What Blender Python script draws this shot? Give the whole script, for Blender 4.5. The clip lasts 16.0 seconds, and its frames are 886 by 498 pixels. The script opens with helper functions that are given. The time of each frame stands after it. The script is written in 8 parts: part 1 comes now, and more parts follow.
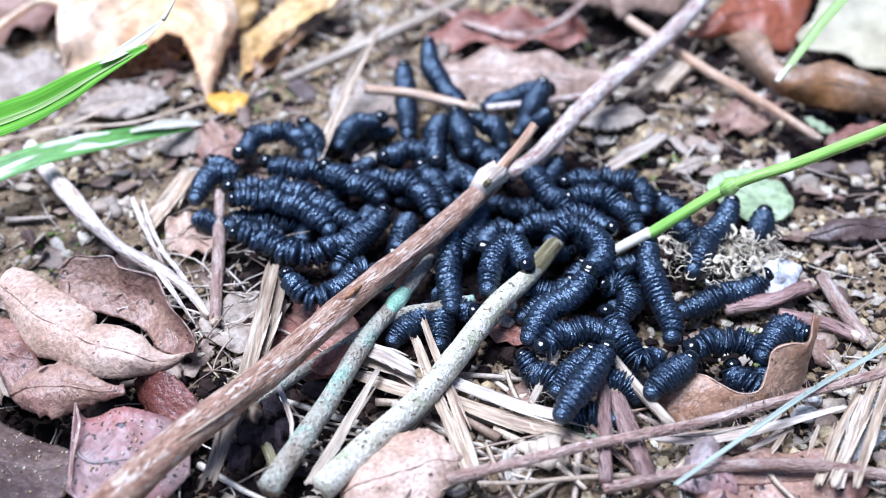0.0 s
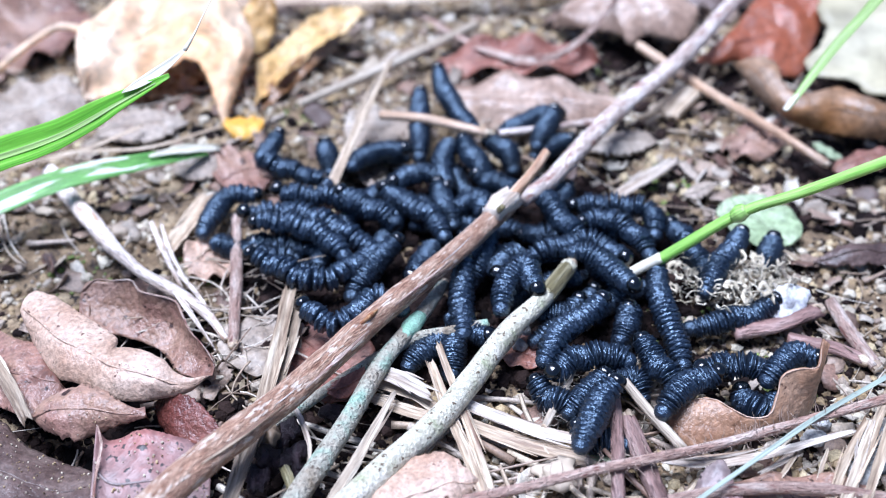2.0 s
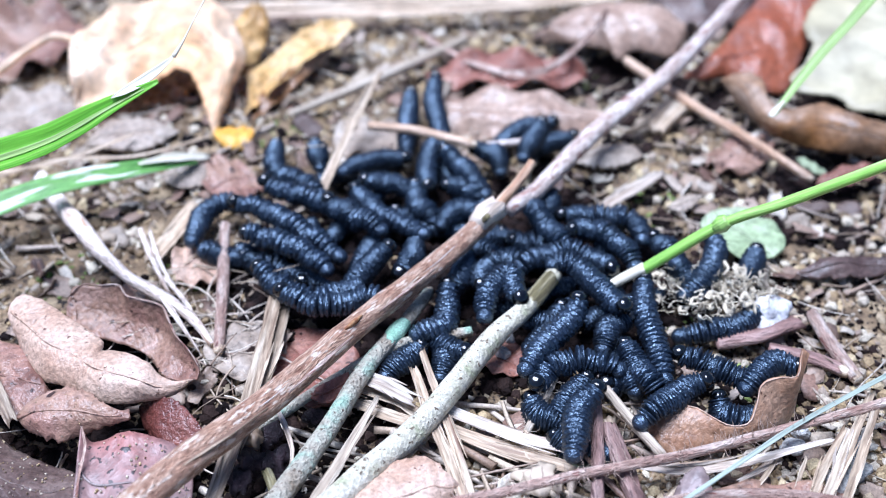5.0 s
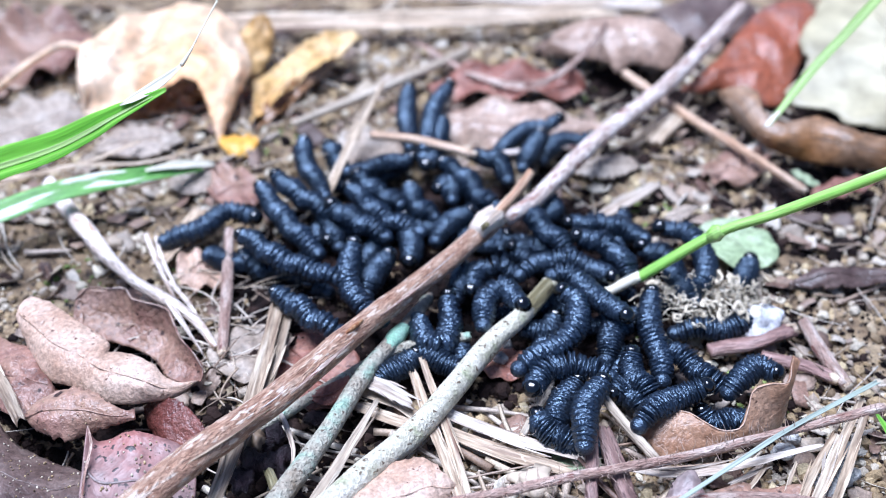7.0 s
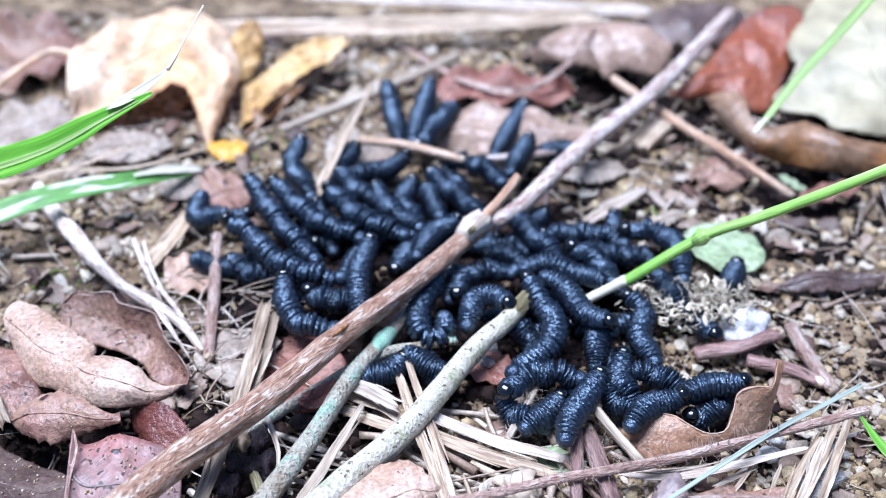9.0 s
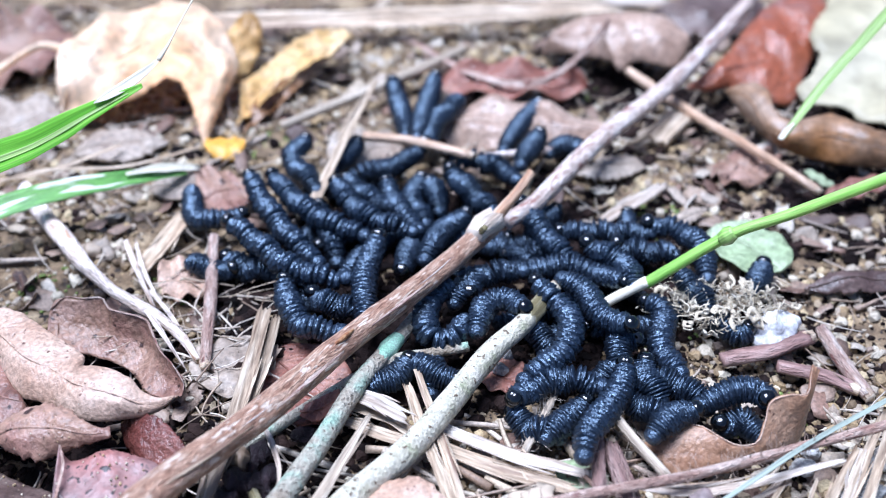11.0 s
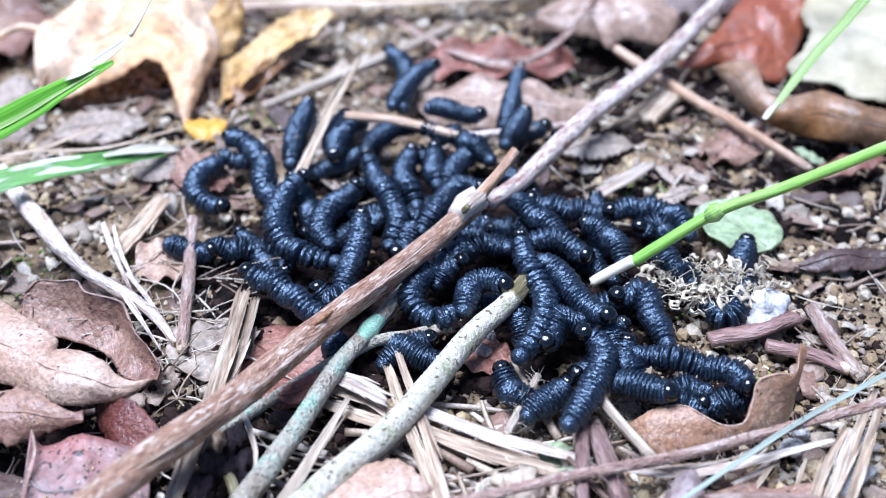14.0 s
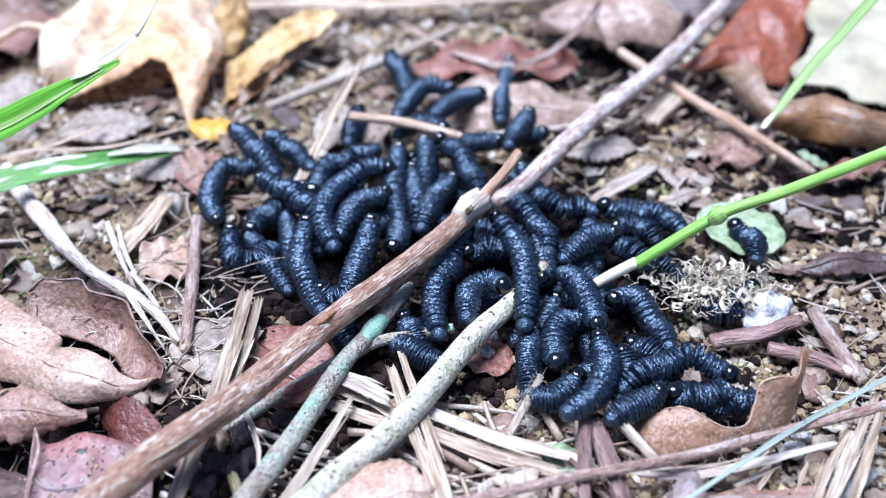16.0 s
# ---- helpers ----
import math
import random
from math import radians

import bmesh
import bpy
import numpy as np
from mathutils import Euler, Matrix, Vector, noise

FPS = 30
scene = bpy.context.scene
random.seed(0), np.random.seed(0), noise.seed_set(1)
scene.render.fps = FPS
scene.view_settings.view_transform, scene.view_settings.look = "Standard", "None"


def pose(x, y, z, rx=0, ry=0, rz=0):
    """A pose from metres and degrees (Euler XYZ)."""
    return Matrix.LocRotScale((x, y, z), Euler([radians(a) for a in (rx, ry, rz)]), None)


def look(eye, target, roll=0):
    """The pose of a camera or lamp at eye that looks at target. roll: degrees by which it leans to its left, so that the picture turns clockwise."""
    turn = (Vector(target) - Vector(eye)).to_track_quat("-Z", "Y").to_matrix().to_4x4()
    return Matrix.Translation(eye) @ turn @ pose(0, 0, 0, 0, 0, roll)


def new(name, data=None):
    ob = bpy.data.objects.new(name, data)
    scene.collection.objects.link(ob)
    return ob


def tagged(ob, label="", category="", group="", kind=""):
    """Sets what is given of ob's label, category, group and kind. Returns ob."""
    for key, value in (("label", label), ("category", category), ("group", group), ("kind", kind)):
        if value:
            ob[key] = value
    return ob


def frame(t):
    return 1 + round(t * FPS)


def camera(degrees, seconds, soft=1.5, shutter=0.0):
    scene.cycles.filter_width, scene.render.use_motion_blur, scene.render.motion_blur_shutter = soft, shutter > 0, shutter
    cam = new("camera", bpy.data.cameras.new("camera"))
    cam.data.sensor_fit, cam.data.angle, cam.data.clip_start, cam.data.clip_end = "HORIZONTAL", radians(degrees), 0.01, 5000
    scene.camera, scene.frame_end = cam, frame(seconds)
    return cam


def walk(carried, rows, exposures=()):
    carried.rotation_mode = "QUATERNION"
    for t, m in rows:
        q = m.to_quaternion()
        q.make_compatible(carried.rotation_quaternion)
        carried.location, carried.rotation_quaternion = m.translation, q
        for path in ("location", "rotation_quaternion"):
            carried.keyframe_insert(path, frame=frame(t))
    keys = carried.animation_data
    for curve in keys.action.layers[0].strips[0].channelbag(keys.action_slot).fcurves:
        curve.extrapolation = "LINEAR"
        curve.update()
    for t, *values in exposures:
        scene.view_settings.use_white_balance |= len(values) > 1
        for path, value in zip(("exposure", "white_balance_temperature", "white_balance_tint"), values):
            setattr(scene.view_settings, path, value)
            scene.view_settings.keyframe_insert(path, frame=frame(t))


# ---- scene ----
MM = 0.001

# ---- camera and its walk ----
cam = camera(39.0, 16.0, soft=1.05)
cam.data.dof.use_dof = True
cam.data.dof.focus_distance = 0.208
cam.data.dof.aperture_fstop = 13.5
PATH = [
    (0, look((0.00000, -0.18002, 0.15106), (0.00000, 0.58602, -0.49173), 0.00)),
    (0.5, look((-0.00064, -0.18054, 0.15428), (-0.00099, 0.58167, -0.49304), -0.25)),
    (1, look((0.00050, -0.17999, 0.15335), (-0.00092, 0.58371, -0.49222), -0.28)),
    (1.5, look((0.00031, -0.17889, 0.15282), (-0.00166, 0.58927, -0.48744), -0.45)),
    (2, look((-0.00170, -0.18169, 0.15495), (-0.00567, 0.59156, -0.47914), -0.07)),
    (2.5, look((-0.00193, -0.18156, 0.15460), (-0.00667, 0.59336, -0.47744), -0.05)),
    (3, look((-0.00178, -0.18087, 0.15538), (-0.00642, 0.59684, -0.47322), -0.19)),
    (3.5, look((-0.00028, -0.18159, 0.15421), (-0.00519, 0.59813, -0.47190), 0.01)),
    (4, look((0.00002, -0.18289, 0.15414), (-0.00368, 0.59764, -0.47097), 0.29)),
    (6.5, look((0.00121, -0.18795, 0.15535), (-0.00101, 0.60220, -0.45755), 0.86)),
    (7, look((0.00085, -0.18929, 0.15646), (-0.00224, 0.60115, -0.45608), 1.01)),
    (7.5, look((0.00116, -0.18958, 0.15679), (-0.00188, 0.60261, -0.45348), 1.11)),
    (8, look((0.00120, -0.18964, 0.15624), (-0.00062, 0.60394, -0.45222), 1.19)),
    (8.5, look((0.00206, -0.19019, 0.15549), (0.00069, 0.60452, -0.45151), 1.25)),
    (9, look((0.00288, -0.19030, 0.15599), (0.00181, 0.60479, -0.45051), 1.07)),
    (11.5, look((0.00076, -0.17755, 0.14669), (-0.00364, 0.61842, -0.45863), 0.37)),
    (12, look((0.00001, -0.17687, 0.14845), (-0.00492, 0.61845, -0.45772), 0.03)),
    (12.5, look((0.00108, -0.17629, 0.14666), (-0.00473, 0.61842, -0.46030), -0.02)),
    (13, look((0.00125, -0.17717, 0.14771), (-0.00404, 0.61587, -0.46143), -0.06)),
    (13.5, look((0.00350, -0.17728, 0.14320), (-0.00086, 0.61562, -0.46613), 0.28)),
    (14, look((0.00492, -0.17740, 0.14348), (0.00104, 0.61410, -0.46767), 0.23)),
    (14.5, look((0.00405, -0.17781, 0.14346), (-0.00096, 0.61414, -0.46711), 0.33)),
    (15, look((0.00456, -0.17788, 0.14275), (0.00036, 0.61378, -0.46819), 0.61)),
    (15.5, look((0.00435, -0.17787, 0.14281), (0.00241, 0.61377, -0.46818), 0.80)),
    (16, look((0.00440, -0.17784, 0.14370), (0.00018, 0.61437, -0.46653), 0.57)),
]
walk(cam, PATH, [(0, 0.93, 4950, 15), (16, 0.93, 4950, 15)])

# ---- daylight: bright open shade under a hazy sky ----
world = bpy.data.worlds.new("sky")
scene.world = world
world.use_nodes = True
wn = world.node_tree
sky = wn.nodes.new("ShaderNodeTexSky")
sky.sky_type = "NISHITA"
sky.sun_disc = False
sky.sun_elevation = radians(74)
sky.sun_rotation = radians(276)
sky.dust_density = 2.0
wn.links.new(sky.outputs[0], wn.nodes["Background"].inputs[0])
wn.nodes["Background"].inputs[1].default_value = 0.05

sun_data = bpy.data.lights.new("sun", "SUN")
sun_data.energy = 4.1
sun_data.angle = radians(34)
sun_data.color = (1.0, 0.95, 0.88)
sun = new("sun", sun_data)
sun.matrix_world = look((-0.10, 0.01, 0.40), (0, 0, 0))


# ---- materials ----
def surface(name, tones, scale=300.0, rough=0.6, bump=0.4, depth=0.0004, stretch=(1, 1, 1), speck=None,
            gloss=0.5, ior=1.5, fine=6.0, through_light=0.0, vary=0.12, speck_size=2.0, speck_cut=0.62, island=False, veins=False, sheen=None):
    """Base colour between tones by two noises, with optional specks, relief and some light passing through."""
    m = bpy.data.materials.new(name)
    m.use_nodes = True
    nt = m.node_tree
    N, L = nt.nodes.new, nt.links.new
    b = nt.nodes["Principled BSDF"]
    tc = N("ShaderNodeTexCoord")
    info = N("ShaderNodeObjectInfo")
    shift = N("ShaderNodeVectorMath")
    shift.operation = "ADD"
    mp = N("ShaderNodeMapping")
    mp.inputs["Scale"].default_value = stretch
    L(tc.outputs["Object" if stretch == (1, 1, 1) else "UV"], mp.inputs["Vector"])
    L(mp.outputs[0], shift.inputs[0])
    L(info.outputs["Random"], shift.inputs[1])

    def noise_node(s, detail=4.0):
        n = N("ShaderNodeTexNoise")
        n.inputs["Scale"].default_value = s
        n.inputs["Detail"].default_value = detail
        n.inputs["Roughness"].default_value = 0.6
        L(shift.outputs[0], n.inputs["Vector"])
        return n

    coarse, grain = noise_node(scale), noise_node(scale * fine, 3.0)
    ramp = N("ShaderNodeValToRGB")
    els = ramp.color_ramp.elements
    els[0].position, els[1].position = 0.32, 0.68
    els[0].color, els[1].color = (*tones[0], 1), (*tones[-1], 1)
    for i, c in enumerate(tones[1:-1]):
        els.new(0.32 + 0.36 * (i + 1) / (len(tones) - 1)).color = (*c, 1)
    if island:
        els[0].position, els[-1].position = 0.0, 1.0
        L(N("ShaderNodeNewGeometry").outputs["Random Per Island"], ramp.inputs[0])
    else:
        L(coarse.outputs["Fac"], ramp.inputs[0])
    mr = N("ShaderNodeMapRange")
    mr.inputs["From Min"].default_value, mr.inputs["From Max"].default_value = 0.3, 0.7
    mr.inputs["To Min"].default_value, mr.inputs["To Max"].default_value = 0.62, 1.3
    L(grain.outputs["Fac"], mr.inputs["Value"])
    hsv = N("ShaderNodeHueSaturation")
    L(ramp.outputs[0], hsv.inputs["Color"])
    L(mr.outputs[0], hsv.inputs["Value"])
    vr = N("ShaderNodeMapRange")
    vr.inputs["To Min"].default_value, vr.inputs["To Max"].default_value = 1 - vary, 1 + vary
    L(info.outputs["Random"], vr.inputs["Value"])
    hsv2 = N("ShaderNodeHueSaturation")
    L(hsv.outputs[0], hsv2.inputs["Color"])
    L(vr.outputs[0], hsv2.inputs["Value"])
    col = hsv2.outputs[0]
    if speck:
        sp = noise_node(scale * speck_size, 2.0)
        cut = N("ShaderNodeMapRange")
        cut.inputs["From Min"].default_value, cut.inputs["From Max"].default_value = speck_cut, speck_cut + 0.05
        L(sp.outputs["Fac"], cut.inputs["Value"])
        mix = N("ShaderNodeMix")
        mix.data_type = "RGBA"
        mix.inputs["B"].default_value = (*speck, 1)
        mix.inputs[7].default_value = (*speck, 1)
        L(cut.outputs[0], mix.inputs[0])
        L(col, mix.inputs[6])
        col = mix.outputs[2]
    L(col, b.inputs["Base Color"])
    b.inputs["Roughness"].default_value = rough
    b.inputs["Specular IOR Level"].default_value = gloss
    b.inputs["IOR"].default_value = ior
    if sheen:
        b.inputs["Specular Tint"].default_value = (*sheen, 1)
    bp = N("ShaderNodeBump")
    bp.inputs["Strength"].default_value = bump
    bp.inputs["Distance"].default_value = depth
    add = N("ShaderNodeMath")
    add.operation = "ADD"
    L(coarse.outputs["Fac"], add.inputs[0])
    L(grain.outputs["Fac"], add.inputs[1])
    height = add.outputs[0]
    if veins:
        sep = N("ShaderNodeSeparateXYZ")
        L(tc.outputs["UV"], sep.inputs[0])

        def calc(op, a, c):
            n = N("ShaderNodeMath")
            n.operation = op
            for i, x in enumerate((a, c)):
                if isinstance(x, (int, float)):
                    n.inputs[i].default_value = x
                else:
                    L(x, n.inputs[i])
            return n.outputs[0]

        lag = calc("MULTIPLY", calc("ABSOLUTE", sep.outputs[1], 0.0), 0.9)
        phase = calc("ADD", calc("MULTIPLY", calc("SUBTRACT", sep.outputs[0], lag), 2300.0), calc("MULTIPLY", coarse.outputs["Fac"], 5.0))
        vein = calc("POWER", calc("ABSOLUTE", calc("SINE", phase, 0.0), 0.0), 10.0)
        height = calc("ADD", height, calc("MULTIPLY", vein, 0.05))
    L(height, bp.inputs["Height"])
    L(bp.outputs[0], b.inputs["Normal"])
    if through_light:
        tr = N("ShaderNodeBsdfTranslucent")
        L(col, tr.inputs["Color"])
        ms = N("ShaderNodeMixShader")
        ms.inputs[0].default_value = through_light
        L(b.outputs[0], ms.inputs[1])
        L(tr.outputs[0], ms.inputs[2])
        L(ms.outputs[0], nt.nodes["Material Output"].inputs["Surface"])
    return m


M_SOIL = surface("sandy_soil", [(0.038, 0.025, 0.016), (0.19, 0.13, 0.072), (0.38, 0.29, 0.175)], 140, 0.9, 0.9, 0.001, fine=9, speck=(0.02, 0.014, 0.012), speck_size=5, speck_cut=0.6)
M_GRIT = surface("grit", [(0.10, 0.065, 0.036), (0.41, 0.295, 0.15), (0.52, 0.42, 0.245), (0.25, 0.185, 0.14), (0.64, 0.57, 0.43)], 500, 0.7, 0.4, 0.0003, island=True)
M_PEBBLE = surface("pale_pebble", [(0.32, 0.31, 0.29), (0.55, 0.54, 0.51)], 250, 0.7, 0.9, 0.0007, vary=0.15)
M_CHALK = surface("white_chalk", [(0.80, 0.78, 0.77), (0.88, 0.87, 0.86)], 250, 0.7, 0.35, 0.0005)
# Humus, kept near black so that it also paints shade in the gaps.
M_HUMUS_SHADE = surface("humus", [(0.003, 0.002, 0.002), (0.014, 0.008, 0.007), (0.035, 0.021, 0.017), (0.008, 0.005, 0.005)], 400, 0.8, 0.7, 0.0005, island=True, gloss=0.12)
M_CHIPS = surface("leaf_fragments", [(0.15, 0.085, 0.06), (0.36, 0.27, 0.20), (0.10, 0.065, 0.055), (0.48, 0.40, 0.29), (0.26, 0.155, 0.11), (0.58, 0.52, 0.42)], 300, 0.5, 0.5, 0.0004, island=True, through_light=0.1)
M_FIBRES = surface("dry_fibres", [(0.22, 0.145, 0.095), (0.48, 0.39, 0.28), (0.64, 0.57, 0.47), (0.30, 0.22, 0.16)], 400, 0.6, 0.3, 0.0002, island=True)
M_BARK = surface("reddish_bark", [(0.23, 0.105, 0.06), (0.45, 0.265, 0.17), (0.62, 0.45, 0.33)], 800, 0.65, 0.8, 0.0011, (0.3, 1, 1), speck=(0.68, 0.56, 0.45), speck_size=1.2, speck_cut=0.585, fine=4)
M_BARK_PALE = surface("weathered_twig", [(0.34, 0.235, 0.19), (0.52, 0.42, 0.36), (0.70, 0.62, 0.56)], 500, 0.6, 0.8, 0.0005, (0.4, 1, 1), speck=(0.27, 0.14, 0.11), speck_size=1.2, speck_cut=0.60, fine=4)
M_LICHEN = surface("lichen_twig", [(0.24, 0.185, 0.12), (0.40, 0.35, 0.27), (0.44, 0.42, 0.33), (0.36, 0.50, 0.38)], 170, 0.75, 1.0, 0.0010, speck=(0.13, 0.10, 0.07), speck_size=6, speck_cut=0.62, fine=9)
M_LICHEN_PATCH = surface("green_lichen", [(0.30, 0.54, 0.36), (0.52, 0.76, 0.58)], 500, 0.8, 0.9, 0.0005)
M_PALE = surface("peeled_stick", [(0.40, 0.41, 0.25), (0.56, 0.52, 0.38), (0.62, 0.58, 0.45), (0.70, 0.65, 0.53)], 260, 0.65, 0.8, 0.0007, speck=(0.13, 0.095, 0.06), speck_size=3.5, speck_cut=0.62, fine=7)
M_STRAW = surface("dry_straw", [(0.28, 0.19, 0.12), (0.48, 0.37, 0.255), (0.66, 0.56, 0.43)], 600, 0.5, 0.8, 0.0004, (0.09, 1, 1), vary=0.35, through_light=0.12, fine=4, speck=(0.20, 0.12, 0.08), speck_size=0.5, speck_cut=0.64)
M_STRAW_WHITE = surface("bleached_straw", [(0.40, 0.30, 0.22), (0.57, 0.48, 0.39), (0.70, 0.63, 0.54)], 600, 0.5, 0.8, 0.0004, (0.09, 1, 1), vary=0.2, through_light=0.1, fine=4, speck=(0.32, 0.19, 0.14), speck_size=0.4, speck_cut=0.64)
M_TWIG_WHITE = surface("peeled_white_twig", [(0.50, 0.37, 0.28), (0.66, 0.56, 0.48), (0.76, 0.69, 0.63)], 420, 0.8, 0.7, 0.0005, (0.3, 1, 1), fine=4, gloss=0.3, speck=(0.45, 0.29, 0.18), speck_size=0.5, speck_cut=0.63)
M_TWIG_RED = surface("red_brown_twig", [(0.12, 0.062, 0.052), (0.26, 0.155, 0.13), (0.41, 0.29, 0.255)], 300, 0.6, 1.0, 0.0008, (0.25, 1, 1), vary=0.25, speck=(0.08, 0.04, 0.035), speck_size=2, speck_cut=0.62)
M_TWIG_ORANGE = surface("orange_twig", [(0.34, 0.185, 0.10), (0.50, 0.33, 0.21), (0.66, 0.50, 0.37)], 500, 0.5, 0.8, 0.0005, (0.12, 1, 1))
M_TWIG_PINK = surface("pinkish_twig", [(0.24, 0.13, 0.095), (0.42, 0.29, 0.23), (0.62, 0.52, 0.44)], 500, 0.6, 1.0, 0.0008, (0.3, 1, 1), speck=(0.20, 0.08, 0.06), speck_size=1.5, speck_cut=0.62)
M_GREY_STRAW = surface("grey_straw", [(0.23, 0.175, 0.125), (0.40, 0.325, 0.24), (0.58, 0.505, 0.40)], 500, 0.6, 0.8, 0.0005, (0.06, 1, 1))
M_LEAF_TAN = surface("tan_dead_leaf", [(0.41, 0.25, 0.165), (0.55, 0.38, 0.275), (0.65, 0.49, 0.38)], 90, 0.36, 0.5, 0.0006, speck=(0.12, 0.06, 0.04), speck_size=8, speck_cut=0.68, through_light=0.12, fine=14, vary=0.05, veins=True)
M_LEAF_BROWN = surface("brown_dead_leaf", [(0.14, 0.065, 0.045), (0.28, 0.155, 0.115), (0.31, 0.19, 0.13), (0.42, 0.275, 0.215)], 70, 0.33, 0.6, 0.0008, speck=(0.04, 0.02, 0.016), speck_size=6, speck_cut=0.64, through_light=0.1, fine=14, veins=True)
M_LEAF_DARK = surface("damp_dark_leaf", [(0.055, 0.032, 0.026), (0.11, 0.072, 0.06), (0.19, 0.14, 0.115)], 110, 0.36, 0.5, 0.0005, fine=12, through_light=0.05, veins=True)
M_LEAF_RED = surface("reddish_dead_leaf", [(0.15, 0.05, 0.034), (0.30, 0.13, 0.092), (0.45, 0.27, 0.20)], 90, 0.32, 0.6, 0.0008, speck=(0.06, 0.025, 0.02), speck_size=7, speck_cut=0.66, through_light=0.12, fine=14, veins=True)
M_LEAF_LILAC = surface("red_and_lilac_leaf", [(0.33, 0.23, 0.25), (0.27, 0.075, 0.032), (0.28, 0.09, 0.045), (0.20, 0.10, 0.085)], 45, 0.3, 0.5, 0.0008, through_light=0.1, fine=18, veins=True)
M_LEAF_GREY = surface("greyish_red_leaf", [(0.33, 0.11, 0.09), (0.26, 0.135, 0.12), (0.19, 0.14, 0.13), (0.26, 0.215, 0.20)], 28, 0.42, 0.4, 0.0005, speck=(0.04, 0.028, 0.026), speck_size=20, speck_cut=0.6, through_light=0.06, fine=20, veins=True)
M_LEAF_RUST = surface("rust_dead_leaf", [(0.30, 0.13, 0.032), (0.27, 0.155, 0.08), (0.36, 0.27, 0.20)], 45, 0.4, 0.4, 0.0005, through_light=0.1, fine=12, veins=True)
M_LEAF_YELLOW = surface("pale_yellow_leaf", [(0.84, 0.52, 0.25), (0.87, 0.65, 0.43), (0.89, 0.75, 0.58)], 26, 0.5, 0.2, 0.0006, through_light=0.34, fine=12, vary=0.05, veins=True)
M_LEAF_AMBER = surface("amber_leaf", [(0.78, 0.38, 0.04), (0.84, 0.50, 0.09), (0.86, 0.58, 0.17)], 60, 0.45, 0.15, 0.0004, through_light=0.2, fine=12)
M_LEAF_OCHRE = surface("ochre_leaf", [(0.38, 0.20, 0.05), (0.66, 0.43, 0.16), (0.80, 0.60, 0.32)], 70, 0.5, 0.4, 0.0005, through_light=0.2, fine=12, veins=True)
M_LEAF_CREAM = surface("cream_leaf", [(0.39, 0.335, 0.20), (0.425, 0.375, 0.24), (0.46, 0.415, 0.29)], 30, 0.5, 0.1, 0.0004, through_light=0.1, fine=3, veins=True)
# Red leaf with the shade under the stick put into its tones.
M_LEAF_RED_SHADED = surface("deep_red_leaf", [(0.06, 0.016, 0.012), (0.14, 0.045, 0.034), (0.24, 0.10, 0.075)], 90, 0.3, 0.6, 0.0008, through_light=0.05, fine=14, veins=True)
M_LEAF_CARAMEL = surface("caramel_dead_leaf", [(0.28, 0.14, 0.075), (0.44, 0.26, 0.155), (0.55, 0.37, 0.25)], 90, 0.36, 0.5, 0.0006, speck=(0.10, 0.05, 0.03), speck_size=9, speck_cut=0.66, through_light=0.12, fine=14, veins=True)
M_LEAF_BLEACH = surface("bleached_leaf", [(0.25, 0.185, 0.135), (0.38, 0.305, 0.235), (0.49, 0.42, 0.345)], 80, 0.5, 0.5, 0.0006, through_light=0.12, fine=12, veins=True)
M_LEAF_PALE = surface("pale_pink_leaf", [(0.26, 0.165, 0.115), (0.40, 0.275, 0.20), (0.53, 0.40, 0.31)], 60, 0.36, 0.5, 0.0006, through_light=0.1, fine=12, veins=True)
M_LEAF_GREEN = surface("young_green_leaf", [(0.30, 0.375, 0.20), (0.37, 0.44, 0.26), (0.45, 0.505, 0.33)], 90, 0.45, 0.2, 0.0003, through_light=0.25, fine=8, veins=True)
M_GRASS = surface("green_grass", [(0.10, 0.31, 0.012), (0.19, 0.46, 0.035), (0.38, 0.62, 0.14)], 500, 0.35, 0.5, 0.0003, (0.02, 1, 1), through_light=0.3)
M_GRASS_PALE = surface("pale_green_grass", [(0.25, 0.38, 0.09), (0.33, 0.46, 0.15), (0.43, 0.54, 0.24)], 500, 0.4, 0.4, 0.0003, (0.03, 1, 1), through_light=0.25)
M_BLADE = surface("pale_blue_green_blade", [(0.20, 0.24, 0.19), (0.28, 0.32, 0.265), (0.38, 0.42, 0.36)], 500, 0.45, 0.4, 0.0003, (0.03, 1, 1), through_light=0.1)
M_GRASS_STREAK = surface("white_streaked_grass", [(0.14, 0.36, 0.07), (0.22, 0.45, 0.11), (0.36, 0.57, 0.21)], 420, 0.4, 0.4, 0.0003, (0.16, 1, 1), through_light=0.3, speck=(0.80, 0.80, 0.70), speck_size=1.0, speck_cut=0.53)
M_CLOD = surface("rotten_purple_crumb", [(0.006, 0.004, 0.006), (0.022, 0.014, 0.018), (0.055, 0.035, 0.042)], 500, 0.4, 0.8, 0.0006, gloss=0.3)
M_FUNGUS = surface("orange_fungus", [(0.20, 0.07, 0.03), (0.33, 0.14, 0.05), (0.48, 0.29, 0.14)], 900, 0.7, 0.8, 0.0004)
M_STEM = surface("green_stem", [(0.19, 0.40, 0.05), (0.30, 0.52, 0.10), (0.43, 0.62, 0.20)], 500, 0.38, 0.4, 0.0003, (0.05, 1, 1), speck=(0.60, 0.68, 0.36), speck_size=1, speck_cut=0.66)
M_GRASS_DRY = surface("bleached_grass_tip", [(0.60, 0.56, 0.40), (0.75, 0.70, 0.56), (0.83, 0.79, 0.68)], 500, 0.75, 0.3, 0.0003, (0.05, 1, 1), through_light=0.2)
